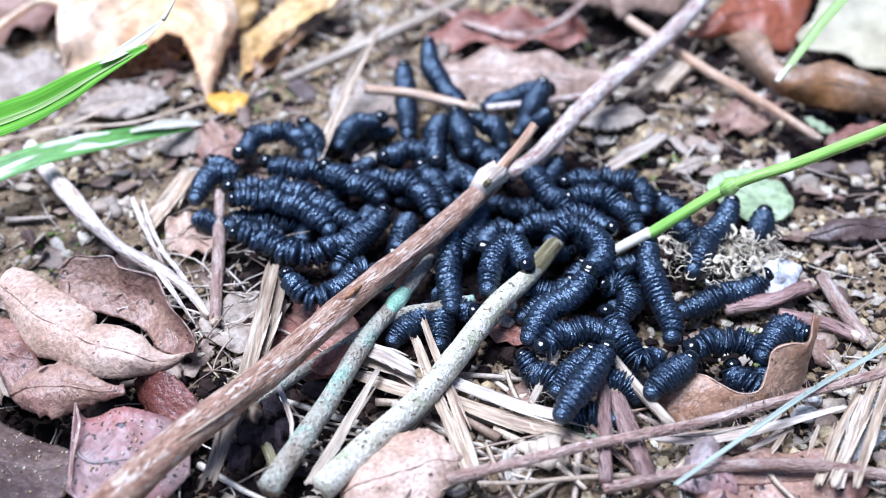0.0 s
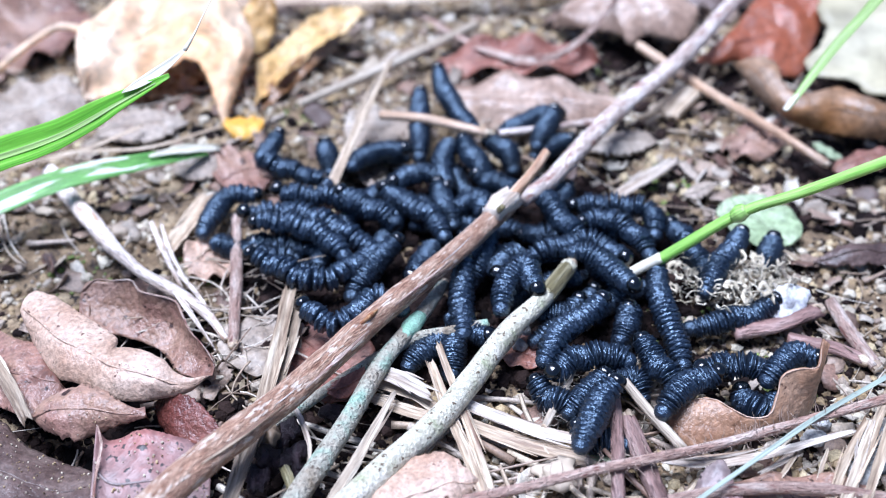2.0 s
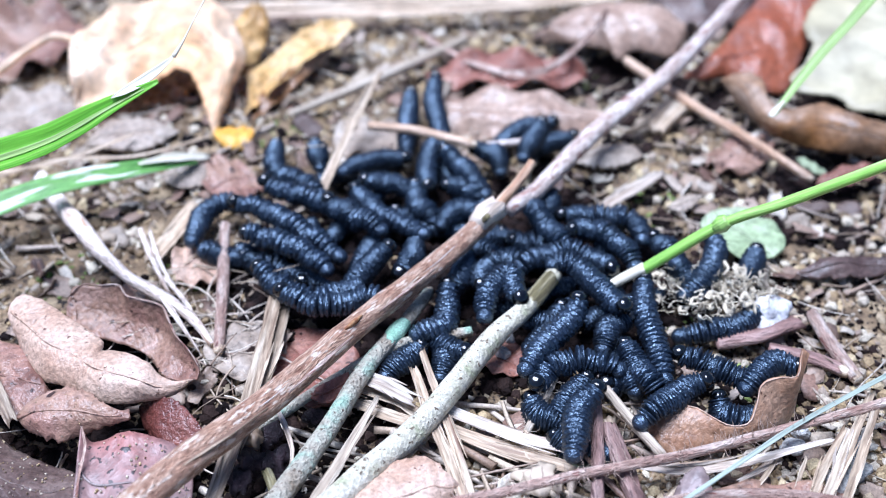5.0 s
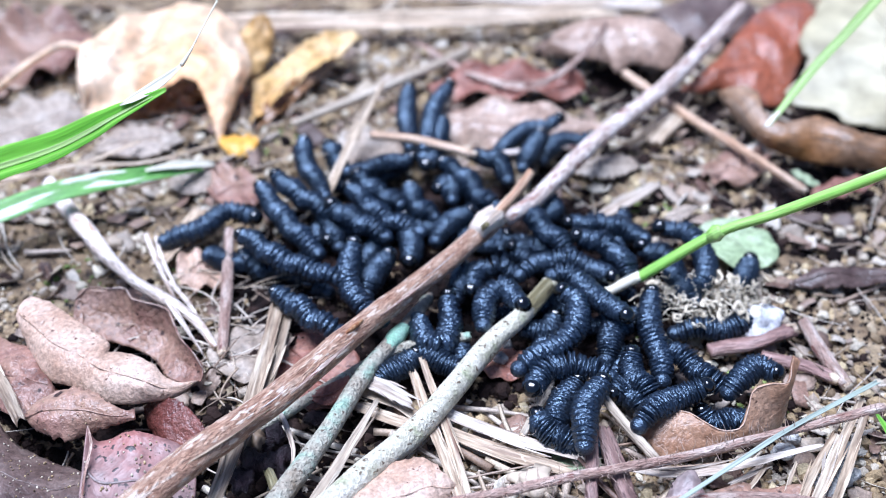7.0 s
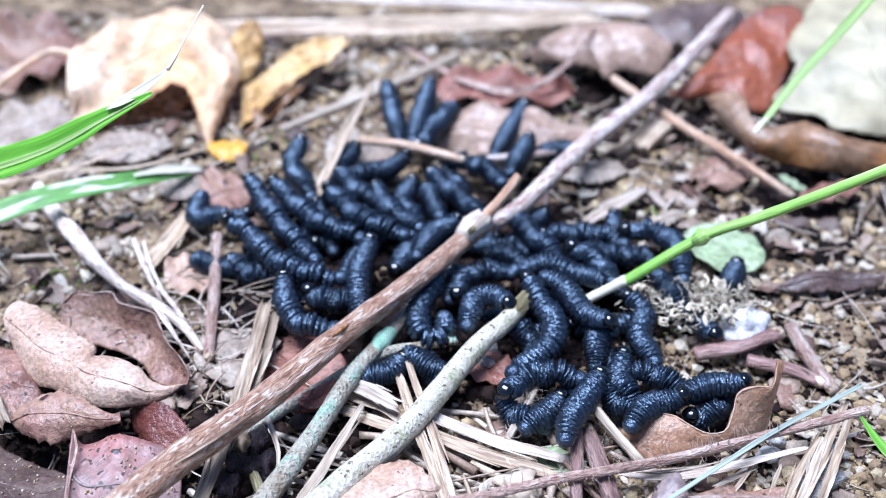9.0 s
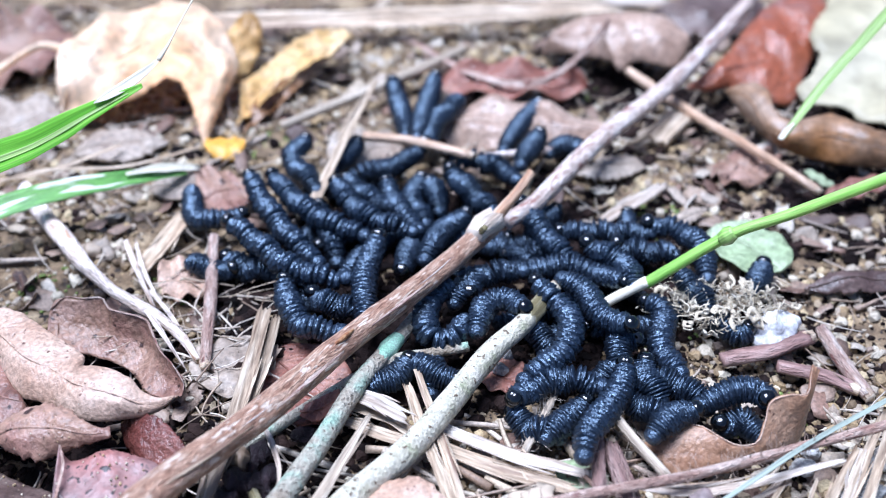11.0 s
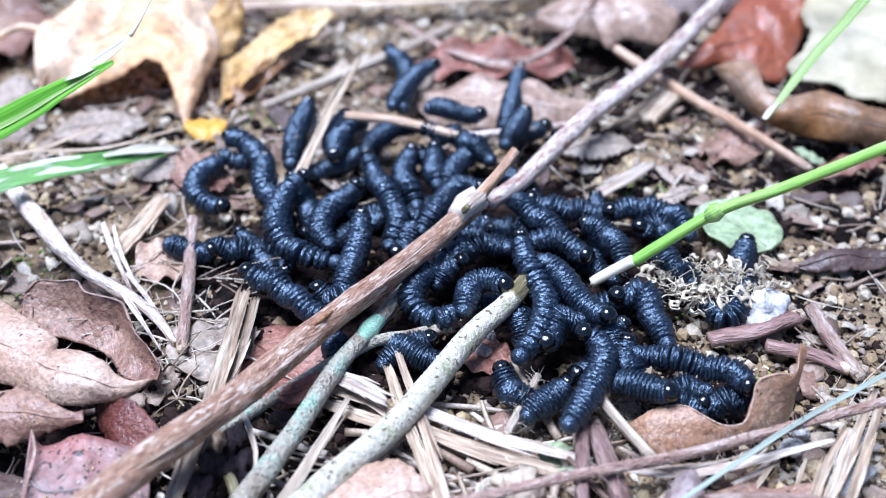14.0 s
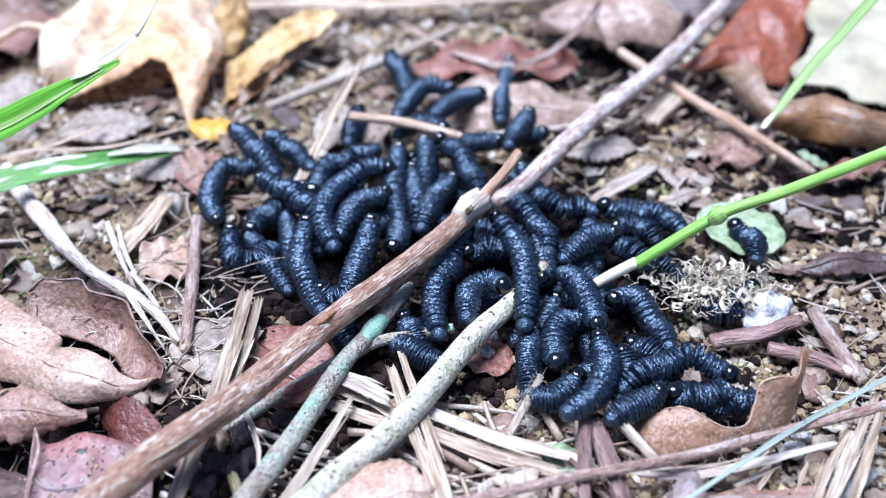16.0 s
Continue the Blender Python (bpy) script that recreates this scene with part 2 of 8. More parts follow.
M_MOSS_BARK = surface("olive_bark", [(0.10, 0.08, 0.03), (0.24, 0.20, 0.09), (0.42, 0.38, 0.24)], 700, 0.7, 1.0, 0.0007, (0.1, 1, 1))
M_LINT = surface("pale_moss", [(0.52, 0.44, 0.30), (0.66, 0.57, 0.42), (0.75, 0.68, 0.54)], 300, 0.8, 0.3, 0.0002)
M_MOSS = surface("green_moss", [(0.05, 0.09, 0.01), (0.14, 0.19, 0.04), (0.26, 0.30, 0.09)], 300, 0.8, 0.5, 0.0003)


def larva_skin():
    """Blue-black skin with a faint bloom, set with small wet warts that catch the light."""
    m = bpy.data.materials.new("black_larva_skin")
    m.use_nodes = True
    nt = m.node_tree
    N, L = nt.nodes.new, nt.links.new
    b = nt.nodes["Principled BSDF"]
    tc, info = N("ShaderNodeTexCoord"), N("ShaderNodeObjectInfo")
    shift = N("ShaderNodeVectorMath")
    shift.operation = "ADD"
    L(tc.outputs["Object"], shift.inputs[0])
    L(info.outputs["Random"], shift.inputs[1])
    tone = N("ShaderNodeTexNoise")
    tone.inputs["Scale"].default_value = 900
    L(shift.outputs[0], tone.inputs["Vector"])
    ramp = N("ShaderNodeValToRGB")
    ramp.color_ramp.elements[0].position, ramp.color_ramp.elements[1].position = 0.35, 0.7
    ramp.color_ramp.elements[0].color = (0.004, 0.0055, 0.010, 1)
    ramp.color_ramp.elements[1].color = (0.011, 0.015, 0.026, 1)
    L(tone.outputs["Fac"], ramp.inputs[0])
    L(ramp.outputs[0], b.inputs["Base Color"])
    squeeze = N("ShaderNodeMapping")
    squeeze.inputs["Scale"].default_value = (1.9, 0.8, 0.8)
    L(shift.outputs[0], squeeze.inputs["Vector"])
    warts = N("ShaderNodeTexVoronoi")
    warts.feature = "SMOOTH_F1"
    warts.inputs["Scale"].default_value = 2300
    warts.inputs["Smoothness"].default_value = 0.5
    L(squeeze.outputs[0], warts.inputs["Vector"])
    wet = N("ShaderNodeMapRange")
    wet.inputs["From Min"].default_value, wet.inputs["From Max"].default_value = 0.10, 0.42
    wet.inputs["To Min"].default_value, wet.inputs["To Max"].default_value = 0.10, 0.40
    L(warts.outputs["Distance"], wet.inputs["Value"])
    L(wet.outputs[0], b.inputs["Roughness"])
    bp = N("ShaderNodeBump")
    bp.invert = True
    bp.inputs["Strength"].default_value = 0.62
    bp.inputs["Distance"].default_value = 0.00026
    pores = N("ShaderNodeTexNoise")
    pores.inputs["Scale"].default_value = 5200
    pores.inputs["Detail"].default_value = 2.0
    L(squeeze.outputs[0], pores.inputs["Vector"])
    relief = N("ShaderNodeMath")
    relief.operation = "MULTIPLY_ADD"
    relief.inputs[1].default_value = 0.45
    L(pores.outputs["Fac"], relief.inputs[0])
    L(warts.outputs["Distance"], relief.inputs[2])
    L(relief.outputs[0], bp.inputs["Height"])
    L(bp.outputs[0], b.inputs["Normal"])
    b.inputs["IOR"].default_value = 1.65
    b.inputs["Specular IOR Level"].default_value = 1.0
    b.inputs["Specular Tint"].default_value = (0.56, 0.75, 1.0, 1)
    return m


M_LARVA = larva_skin()
M_HEAD = surface("glossy_black_head", [(0.001, 0.001, 0.002), (0.002, 0.003, 0.004)], 500, 0.13, 0.1, 0.0001, gloss=0.8, ior=1.5)



# ---- mesh helpers: all lengths in millimetres ----
def part(name, bm, material, parent=None, label=""):
    """Links a bmesh as one mesh object, under parent if given."""
    me = bpy.data.meshes.new(name)
    bmesh.ops.recalc_face_normals(bm, faces=bm.faces)
    for f in bm.faces:
        f.smooth = True
    bm.to_mesh(me)
    bm.free()
    me.materials.append(material)
    ob = new(name, me)
    if parent:
        ob.parent = parent
        ob.matrix_parent_inverse = parent.matrix_basis.inverted()
    if label:
        ob["label"] = label
    return ob


def thing(name, at, label, category, group="", kind=""):
    """An Empty at the base of a thing that parents its parts."""
    ob = new(name)
    ob.empty_display_size = 0.002
    ob.matrix_basis = Matrix.Translation(Vector(at) * MM)
    return tagged(ob, label, category, group, kind)


def spline(points, n):
    """n points evenly spaced on a smooth curve through the given ones."""
    p = [Vector(q) for q in points]
    if len(p) == 2:
        return [p[0].lerp(p[1], i / (n - 1)) for i in range(n)]
    ext = [p[0] * 2 - p[1], *p, p[-1] * 2 - p[-2]]
    dense = []
    for k in range(1, len(ext) - 2):
        a, b, c, d = ext[k - 1:k + 3]
        for i in range(16):
            t = i / 16
            dense.append(0.5 * (2 * b + (c - a) * t + (2 * a - 5 * b + 4 * c - d) * t * t + (3 * b - 3 * c + d - a) * t ** 3))
    dense.append(p[-1])
    run = [0.0]
    for a, b in zip(dense, dense[1:]):
        run.append(run[-1] + (b - a).length)
    out, k = [], 0
    for i in range(n):
        s = run[-1] * i / (n - 1)
        while k < len(dense) - 2 and run[k + 1] < s:
            k += 1
        w = (s - run[k]) / max(run[k + 1] - run[k], 1e-9)
        out.append(dense[k].lerp(dense[k + 1], min(max(w, 0), 1)))
    return out


def lerp_list(values, u):
    x = u * (len(values) - 1)
    i = min(int(x), len(values) - 2)
    return values[i] + (values[i + 1] - values[i]) * (x - i)


def along(points, n):
    """Centre, side and up for n stations on a curve, with up kept near z."""
    c = spline(points, n)
    out = []
    for i, q in enumerate(c):
        t = (c[min(i + 1, n - 1)] - c[max(i - 1, 0)]).normalized()
        side = t.cross(Vector((0, 0, 1)))
        side = side.normalized() if side.length > 1e-4 else Vector((1, 0, 0))
        out.append((q, side, side.cross(t).normalized(), t))
    return out


def tube(points, radii, ring=12, n=None, rough=0.10, ridge=0.08, seed=0.0, ends=0.5, flat=1.0):
    """A round, knobbly, tapered stick."""
    length = sum((Vector(b) - Vector(a)).length for a, b in zip(points, points[1:]))
    n = n or max(8, min(70, int(length / 1.2)))
    bm = bmesh.new()
    uv = bm.loops.layers.uv.new("grain")
    rows = []
    st = along(points, n)
    wide = 2 * math.pi * max(radii)
    for i, (q, s, up, t) in enumerate(st):
        r = lerp_list(radii, i / (n - 1))
        row = []
        for k in range(ring):
            a = 2 * math.pi * k / ring
            d = s * math.cos(a) + up * math.sin(a) * flat
            w = noise.noise((math.cos(a) * 1.3 + seed, math.sin(a) * 1.3, i * length / n * 0.18 + seed))
            v = noise.noise((math.cos(a) * 4 + seed, math.sin(a) * 4, i * length / n * 0.05 - seed))
            off = t * (ends * r * noise.noise((k * 1.7, seed, i))) if i in (0, n - 1) else Vector()
            row.append(bm.verts.new((q + d * r * (1 + rough * w + ridge * v) + off) * MM))
        rows.append(row)
    for a, b in zip(rows, rows[1:]):
        for k in range(ring):
            f = bm.faces.new((a[k], a[(k + 1) % ring], b[(k + 1) % ring], b[k]))
            i = rows.index(a)
            for loop, (di, dk) in zip(f.loops, ((0, 0), (0, 1), (1, 1), (1, 0))):
                loop[uv].uv = ((i + di) / n * length * MM, (k + dk) / ring * wide * MM + seed)
    for row, i, sgn in ((rows[0], 0, -1), (rows[-1], n - 1, 1)):
        q, s, up, t = st[i]
        tip = bm.verts.new((q + t * (sgn * 0.15 * lerp_list(radii, i / (n - 1)))) * MM)
        for k in range(ring):
            bm.faces.new((row[k], row[(k + 1) % ring], tip))
    return bm


def strip(points, widths, fold=0.25, thick=0.25, n=None, cols=6, seed=0.0, twist=0.0, tilt=0.0, ragged=0.04, frayed=0.0):
    """A blade or straw: a shallow channel with thickness. twist and tilt in degrees."""
    length = sum((Vector(b) - Vector(a)).length for a, b in zip(points, points[1:]))
    n = n or max(10, min(60, int(length / 1.5)))
    bm = bmesh.new()
    uv = bm.loops.layers.uv.new("grain")
    top, low = [], []
    for i, (q, s, up, t) in enumerate(along(points, n)):
        u = i / (n - 1)
        w = lerp_list(widths, u) / 2
        turn = Matrix.Rotation(radians(tilt + twist * u), 3, t)
        s, up = turn @ s, turn @ up
        ra, rb = [], []
        for k in range(cols + 1):
            v = 2 * k / cols - 1
            e = 1 + ragged * noise.noise((u * 9 + seed, v * 2, seed))
            h = fold * w * abs(v) ** 1.4 + 0.08 * w * noise.noise((u * length * 0.2, v * 2.5, seed + 3))
            jag = t * (frayed * w * noise.noise((k * 2.3, seed, i)) * 3) if i in (0, n - 1) else Vector()
            p = q + s * (v * w * e) + up * h + jag
            ra.append(bm.verts.new(p * MM))
            rb.append(bm.verts.new((p - up * thick * (1 - 0.6 * abs(v))) * MM))
        top.append(ra)
        low.append(rb)
    for i in range(n - 1):
        for k in range(cols):
            f = bm.faces.new((top[i][k], top[i][k + 1], top[i + 1][k + 1], top[i + 1][k]))
            g = bm.faces.new((low[i][k], low[i + 1][k], low[i + 1][k + 1], low[i][k + 1]))
            for face, order in ((f, ((0, 0), (0, 1), (1, 1), (1, 0))), (g, ((0, 0), (1, 0), (1, 1), (0, 1)))):
                for loop, (di, dk) in zip(face.loops, order):
                    loop[uv].uv = ((i + di) / n * length * MM, ((k + dk) / cols - 0.5) * max(widths) * MM + seed)
        bm.faces.new((top[i][0], top[i + 1][0], low[i + 1][0], low[i][0]))
        bm.faces.new((top[i][cols], low[i][cols], low[i + 1][cols], top[i + 1][cols]))
    for i in (0, n - 1):
        for k in range(cols):
            bm.faces.new((top[i][k], low[i][k], low[i][k + 1], top[i][k + 1]))
    return bm


def leaf_form(base, tip, width, cup=0.0, arch=0.0, roll=0.0, wave=0.0, waves=3.0, seed=0.0, blunt=0.5, peak=0.45,
              ragged=0.06, rib=0.18, lop=0.0, bow=0.0, edge=0.0, dent=(), crumple=1.0, blunt_base=None):
    """The map of a leaf: (u, v) with u from base to tip and v from -1 to 1 gives a place in mm and the normal.
    bow: sideways bend, edge: height of the turned-up rim, dent: scoops in the rim as (u, spread, depth, side).
    cup: curvature across (1/mm), arch: rise in the middle, wave: height of the wavy rim, roll: lean about its length."""
    base, tip = Vector(base), Vector(tip)
    x = (tip - base)
    length = x.length
    x = x.normalized()
    y = Vector((0, 0, 1)).cross(x).normalized()
    turn = Matrix.Rotation(radians(roll), 3, x)
    y = turn @ y
    z = x.cross(y).normalized()

    def at(u, v):
        uu = min(max(u, 0.0), 1.0)
        prof = (uu / peak) ** (blunt_base or blunt) if uu < peak else ((1 - uu) / (1 - peak)) ** blunt
        prof = math.sin(prof * math.pi / 2) if prof < 1 else 1.0
        w = width / 2 * max(prof, 0.02) * (1 + ragged * 2.2 * noise.noise((uu * 5 + seed, v * 0.8, seed * 1.7)))
        for du, spread, depth, side in dent:
            if v * side > 0:
                w *= 1 - depth * math.exp(-((uu - du) / spread) ** 4)
        s = v * w * (1 + lop * (1 if v > 0 else -1))
        if abs(cup) > 1e-5:
            yy, zz = math.sin(cup * s) / cup, (1 - math.cos(cup * s)) / cup
        else:
            yy, zz = s, 0.0
        rim = abs(v) ** 1.6
        zz += wave * rim * math.sin(waves * 2 * math.pi * uu + (1.3 if v > 0 else 0.0) + seed)
        zz += wave * 0.9 * noise.noise((uu * 3.1 + seed, v * 1.7, seed + 5)) + arch * 4 * uu * (1 - uu)
        zz += edge * max(0.0, (abs(v) - 0.62) / 0.38) ** 2 * (0.4 + noise.noise((uu * 4, v, seed + 9)) + 0.6)
        zz += crumple * (0.8 * noise.noise((uu * length * 0.12, s * 0.12, seed)) + 0.35 * noise.noise((uu * length * 0.35, s * 0.35, seed + 2)))
        yy += bow * 4 * uu * (1 - uu)
        zz -= rib * math.exp(-(s / 0.7) ** 2)
        zz += 0.045 * math.sin(46 * uu - 9 * abs(v)) * (abs(v) ** 0.5) * (1 - rim * 0.5)
        return base + x * (uu * length) + y * yy + z * zz, z

    return at


FORMS = {}


def leaf(label, material, base, tip, width, stalk=None, thick=0.28, nu=44, nv=20, bite=None, rib_mat=None, group="", midrib=True, **shape):
    """A leaf lying on the ground: blade, midrib and, where it has one, its stalk."""
    at = leaf_form(base, tip, width, **shape)
    ob = thing("leaf", base, label, "leaf", group)
    FORMS[label] = at
    bm = bmesh.new()
    uv = bm.loops.layers.uv.new("grain")
    span = (Vector(tip) - Vector(base)).length
    top, low = {}, {}
    for i in range(nu + 1):
        for k in range(nv + 1):
            u, v = i / nu, 2 * k / nv - 1
            p, z = at(u, v)
            top[i, k] = bm.verts.new(p * MM)
            low[i, k] = bm.verts.new((p - z * thick) * MM)

    def kept(i, k):
        if not bite:
            return 0 <= i < nu and 0 <= k < nv
        u, v = (i + 0.5) / nu, 2 * (k + 0.5) / nv - 1
        return 0 <= i < nu and 0 <= k < nv and all(((u - bu) / ru) ** 2 + ((v - bv) / rv) ** 2 > 1 for bu, bv, ru, rv in bite)

    for i in range(nu):
        for k in range(nv):
            if not kept(i, k):
                continue
            f = bm.faces.new((top[i, k], top[i, k + 1], top[i + 1, k + 1], top[i + 1, k]))
            g = bm.faces.new((low[i, k], low[i + 1, k], low[i + 1, k + 1], low[i, k + 1]))
            for face, order in ((f, ((0, 0), (0, 1), (1, 1), (1, 0))), (g, ((0, 0), (1, 0), (1, 1), (0, 1)))):
                for loop, (di, dk) in zip(face.loops, order):
                    loop[uv].uv = ((i + di) / nu * span * MM, (2 * (k + dk) / nv - 1) * width / 2 * MM)
            for di, dk, a, b in ((-1, 0, (i, k), (i, k + 1)), (1, 0, (i + 1, k + 1), (i + 1, k)),
                                 (0, -1, (i + 1, k), (i, k)), (0, 1, (i, k + 1), (i + 1, k + 1))):
                if not kept(i + di, k + dk):
                    bm.faces.new((top[a], low[a], low[b], top[b]))
    for v in [v for v in bm.verts if not v.link_faces]:
        bm.verts.remove(v)
    part("blade", bm, material, ob)
    us = [0.03 + 0.9 * i / 12 for i in range(13)]
    if midrib and not bite:
        part("midrib", tube([at(u, 0)[0] + at(u, 0)[1] * 0.05 for u in us], [0.28, 0.2, 0.1], 6, 22, 0.05, 0.0), rib_mat or material, ob)
    if stalk:
        part("stalk", tube([at(0.03, 0)[0], *[Vector(q) for q in stalk]], [0.5, 0.55, 0.8], 8, 20), rib_mat or material, ob)
    return ob


def curled_leaf(label, material, far, near, bulge=1.5, seed=0.0, crumple=0.8, stalk=None, rim=None, thick=0.3, nu=48, nv=18, torn=0.25, midrib=True, folds=0.0):
    """A curled leaf held between its far and its near margin; bulge lifts the middle (mm, negative for a dished leaf)."""
    fa, ne = spline(far, 61), spline(near, 61)

    def margin(c, u):
        x = min(max(u, 0.0), 1.0) * 60
        i = min(int(x), 59)
        return c[i].lerp(c[i + 1], x - i)

    def at(u, v):
        p, q = margin(fa, u), margin(ne, u)
        across = q - p
        run = (margin(fa, u + 0.03) + margin(ne, u + 0.03)) - (margin(fa, u - 0.03) + margin(ne, u - 0.03))
        n = across.cross(run)
        n = n.normalized() if n.length > 1e-6 else Vector((0, 0, 1))
        n = -n if n.z - 0.6 * n.y < 0 else n
        w = min(1.0, across.length / 7)
        s = (v + 1) / 2
        c = p.lerp(q, s)
        h = bulge * w * (1 - v * v) + crumple * w * (1 - 0.5 * v * v) * (noise.noise((c.x * 0.13 + seed, c.y * 0.13, seed)) + 0.45 * noise.noise((c.x * 0.4, c.y * 0.4, seed + 3)))
        h += 0.05 * math.sin(46 * u - 8 * abs(v)) * abs(v) ** 0.5 - 0.16 * math.exp(-(v * across.length / 1.6) ** 2)
        h += folds * w * (0.35 - abs(noise.noise((c.x * 0.09 + seed, c.y * 0.09, c.z * 0.09)))) * (1 - 0.4 * v * v)
        tear = torn * abs(v) ** 8 * (noise.noise((u * 23 + seed, v, seed)) + 0.6 * noise.noise((u * 60, v, seed)))
        return c + n * h + across.normalized() * tear * w * 1.6, n

    ob = thing("leaf", near[len(near) // 2], label, "leaf")
    FORMS[label] = at
    bm = bmesh.new()
    uv = bm.loops.layers.uv.new("grain")
    span = (fa[-1] - fa[0]).length
    wide = max((p - q).length for p, q in zip(fa, ne))
    top, low = {}, {}
    for i in range(nu + 1):
        for k in range(nv + 1):
            p, z = at(i / nu, 2 * k / nv - 1)
            top[i, k] = bm.verts.new(p * MM)
            low[i, k] = bm.verts.new((p - z * thick) * MM)
    for i in range(nu):
        for k in range(nv):
            f = bm.faces.new((top[i, k], top[i, k + 1], top[i + 1, k + 1], top[i + 1, k]))
            g = bm.faces.new((low[i, k], low[i + 1, k], low[i + 1, k + 1], low[i, k + 1]))
            for face, order in ((f, ((0, 0), (0, 1), (1, 1), (1, 0))), (g, ((0, 0), (1, 0), (1, 1), (0, 1)))):
                for loop, (di, dk) in zip(face.loops, order):
                    loop[uv].uv = ((i + di) / nu * span * MM, (2 * (k + dk) / nv - 1) * wide / 2 * MM)
        for k in (0, nv):
            bm.faces.new((top[i, k], top[i + 1, k], low[i + 1, k], low[i, k]))
    for i in (0, nu):
        for k in range(nv):
            bm.faces.new((top[i, k], low[i, k], low[i, k + 1], top[i, k + 1]))
    part("blade", bm, material, ob)
    if midrib:
        us = [0.04 + 0.9 * i / 12 for i in range(13)]
        part("midrib", tube([at(u, 0)[0] + at(u, 0)[1] * 0.02 for u in us], [0.3, 0.22, 0.1], 6, 22, 0.05, 0.0), material, ob)
    if stalk:
        part("stalk", tube([Vector(q) for q in stalk], [0.9, 0.8, 1.0], 8, 24), material, ob)
    if rim:
        side, u0, u1, r, mat, words = rim
        part("rim", tube([at(u0 + (u1 - u0) * i / 10, side)[0] for i in range(11)], [r * 0.6, r, r, r * 0.5], 8, 30, 0.25, 0.1), mat, ob, words)
    return ob


def hairs(parent, points, count, seed, material, lengths=(1.0, 3.2), spread=1.0):
    """Fine hairs standing out from a twig."""
    rnd = random.Random(seed)
    c = spline(points, 80)
    verts, faces = [], []
    for _ in range(count):
        i = rnd.randrange(79)
        p = c[i].lerp(c[i + 1], rnd.random())
        t = (c[i + 1] - c[i]).normalized()
        d = Vector((rnd.gauss(0, 1), rnd.gauss(0, 1), rnd.gauss(0.3, 0.8)))
        d = (d - t * d.dot(t) * 0.8).normalized()
        p = p + d * spread * 0.8
        n, length, w = 4, rnd.uniform(*lengths), 0.055
        base = len(verts)
        for k in range(n):
            for q in ((w, 0, 0), (-w, w, 0), (-w, -w, w)):
                verts.append((p + Vector(q) * (1 - 0.2 * k)) * MM)
            p = p + d * (length / (n - 1))
            d = (d + Vector((rnd.gauss(0, 0.3), rnd.gauss(0, 0.3), rnd.gauss(-0.1, 0.3)))).normalized()
        for k in range(n - 1):
            for q in range(3):
                e = base + k * 3
                faces.append((e + q, e + (q + 1) % 3, e + 3 + (q + 1) % 3, e + 3 + q))
    me = bpy.data.meshes.new("hairs")
    me.from_pydata(verts, [], faces)
    me.materials.append(material)
    ob = new("hairs", me)
    ob.parent = parent
    ob.matrix_parent_inverse = parent.matrix_basis.inverted()
    ob["label"] = "fine pale hairs"


def stick(label, material, points, radii, category="stick", name="stick", group="", seed=1.0, **shape):
    ob = thing(name, points[0], label, category, group)
    part("stem", tube(points, radii, seed=seed, **shape), material, ob)
    a, b = Vector(points[-2]), Vector(points[-1])
    d = (b - a).normalized()
    r = radii[-1]
    part("broken_end", tube([b - d * r * 0.5, b + d * r * 0.6], [r * 0.93, r * 0.8], 10, 8, 0.3, 0.2, seed + 1, 1.2), M_STRAW, ob, "splintered pale end")
    return ob


def straw(label, material, points, widths, category="straw", name="straw", group="", **shape):
    ob = thing(name, points[0], label, category, group)
    shape.setdefault("ragged", 0.16)
    shape.setdefault("seed", points[0][0])
    part("blade", strip(points, widths, frayed=1.0, **shape), material, ob)
    rnd = random.Random(int(points[0][0] * 10 + points[-1][1]))
    if max(widths) > 1.3:
        c = spline(points, 24)
        for _ in range(rnd.randint(2, 3)):
            i, m = rnd.randint(0, 12), rnd.randint(5, 10)
            d = (c[i + m] - c[i]).normalized()
            side = d.cross(Vector((0, 0, 1))).normalized() * max(widths) * rnd.choice((-1, 1))
            a, e = rnd.uniform(0.2, 0.45), rnd.uniform(0.4, 0.75)
            lift = Vector((0, 0, rnd.uniform(0.15, 0.5)))
            part("splinter", strip([c[i] + side * a + lift * 0.5, c[i + m // 2] + side * (a + e) / 2 + lift, c[i + m] + side * e + lift],
                                   [0.2, rnd.uniform(0.35, 0.7), 0.12], fold=0.4, thick=0.2, seed=rnd.random() * 9, ragged=0.3), material, ob)
    return ob


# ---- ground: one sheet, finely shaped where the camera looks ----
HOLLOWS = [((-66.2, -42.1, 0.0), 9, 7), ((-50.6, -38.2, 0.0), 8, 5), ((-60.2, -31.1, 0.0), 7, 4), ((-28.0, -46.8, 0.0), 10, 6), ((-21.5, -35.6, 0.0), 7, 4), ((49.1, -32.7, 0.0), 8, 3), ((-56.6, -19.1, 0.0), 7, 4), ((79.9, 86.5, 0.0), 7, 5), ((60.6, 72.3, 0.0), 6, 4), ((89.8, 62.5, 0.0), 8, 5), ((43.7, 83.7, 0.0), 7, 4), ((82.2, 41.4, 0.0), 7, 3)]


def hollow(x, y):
    """Depth in mm of the hollows under and between the leaves; black crumbs gather there as shade."""
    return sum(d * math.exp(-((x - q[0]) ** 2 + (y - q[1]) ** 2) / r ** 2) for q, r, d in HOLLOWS)


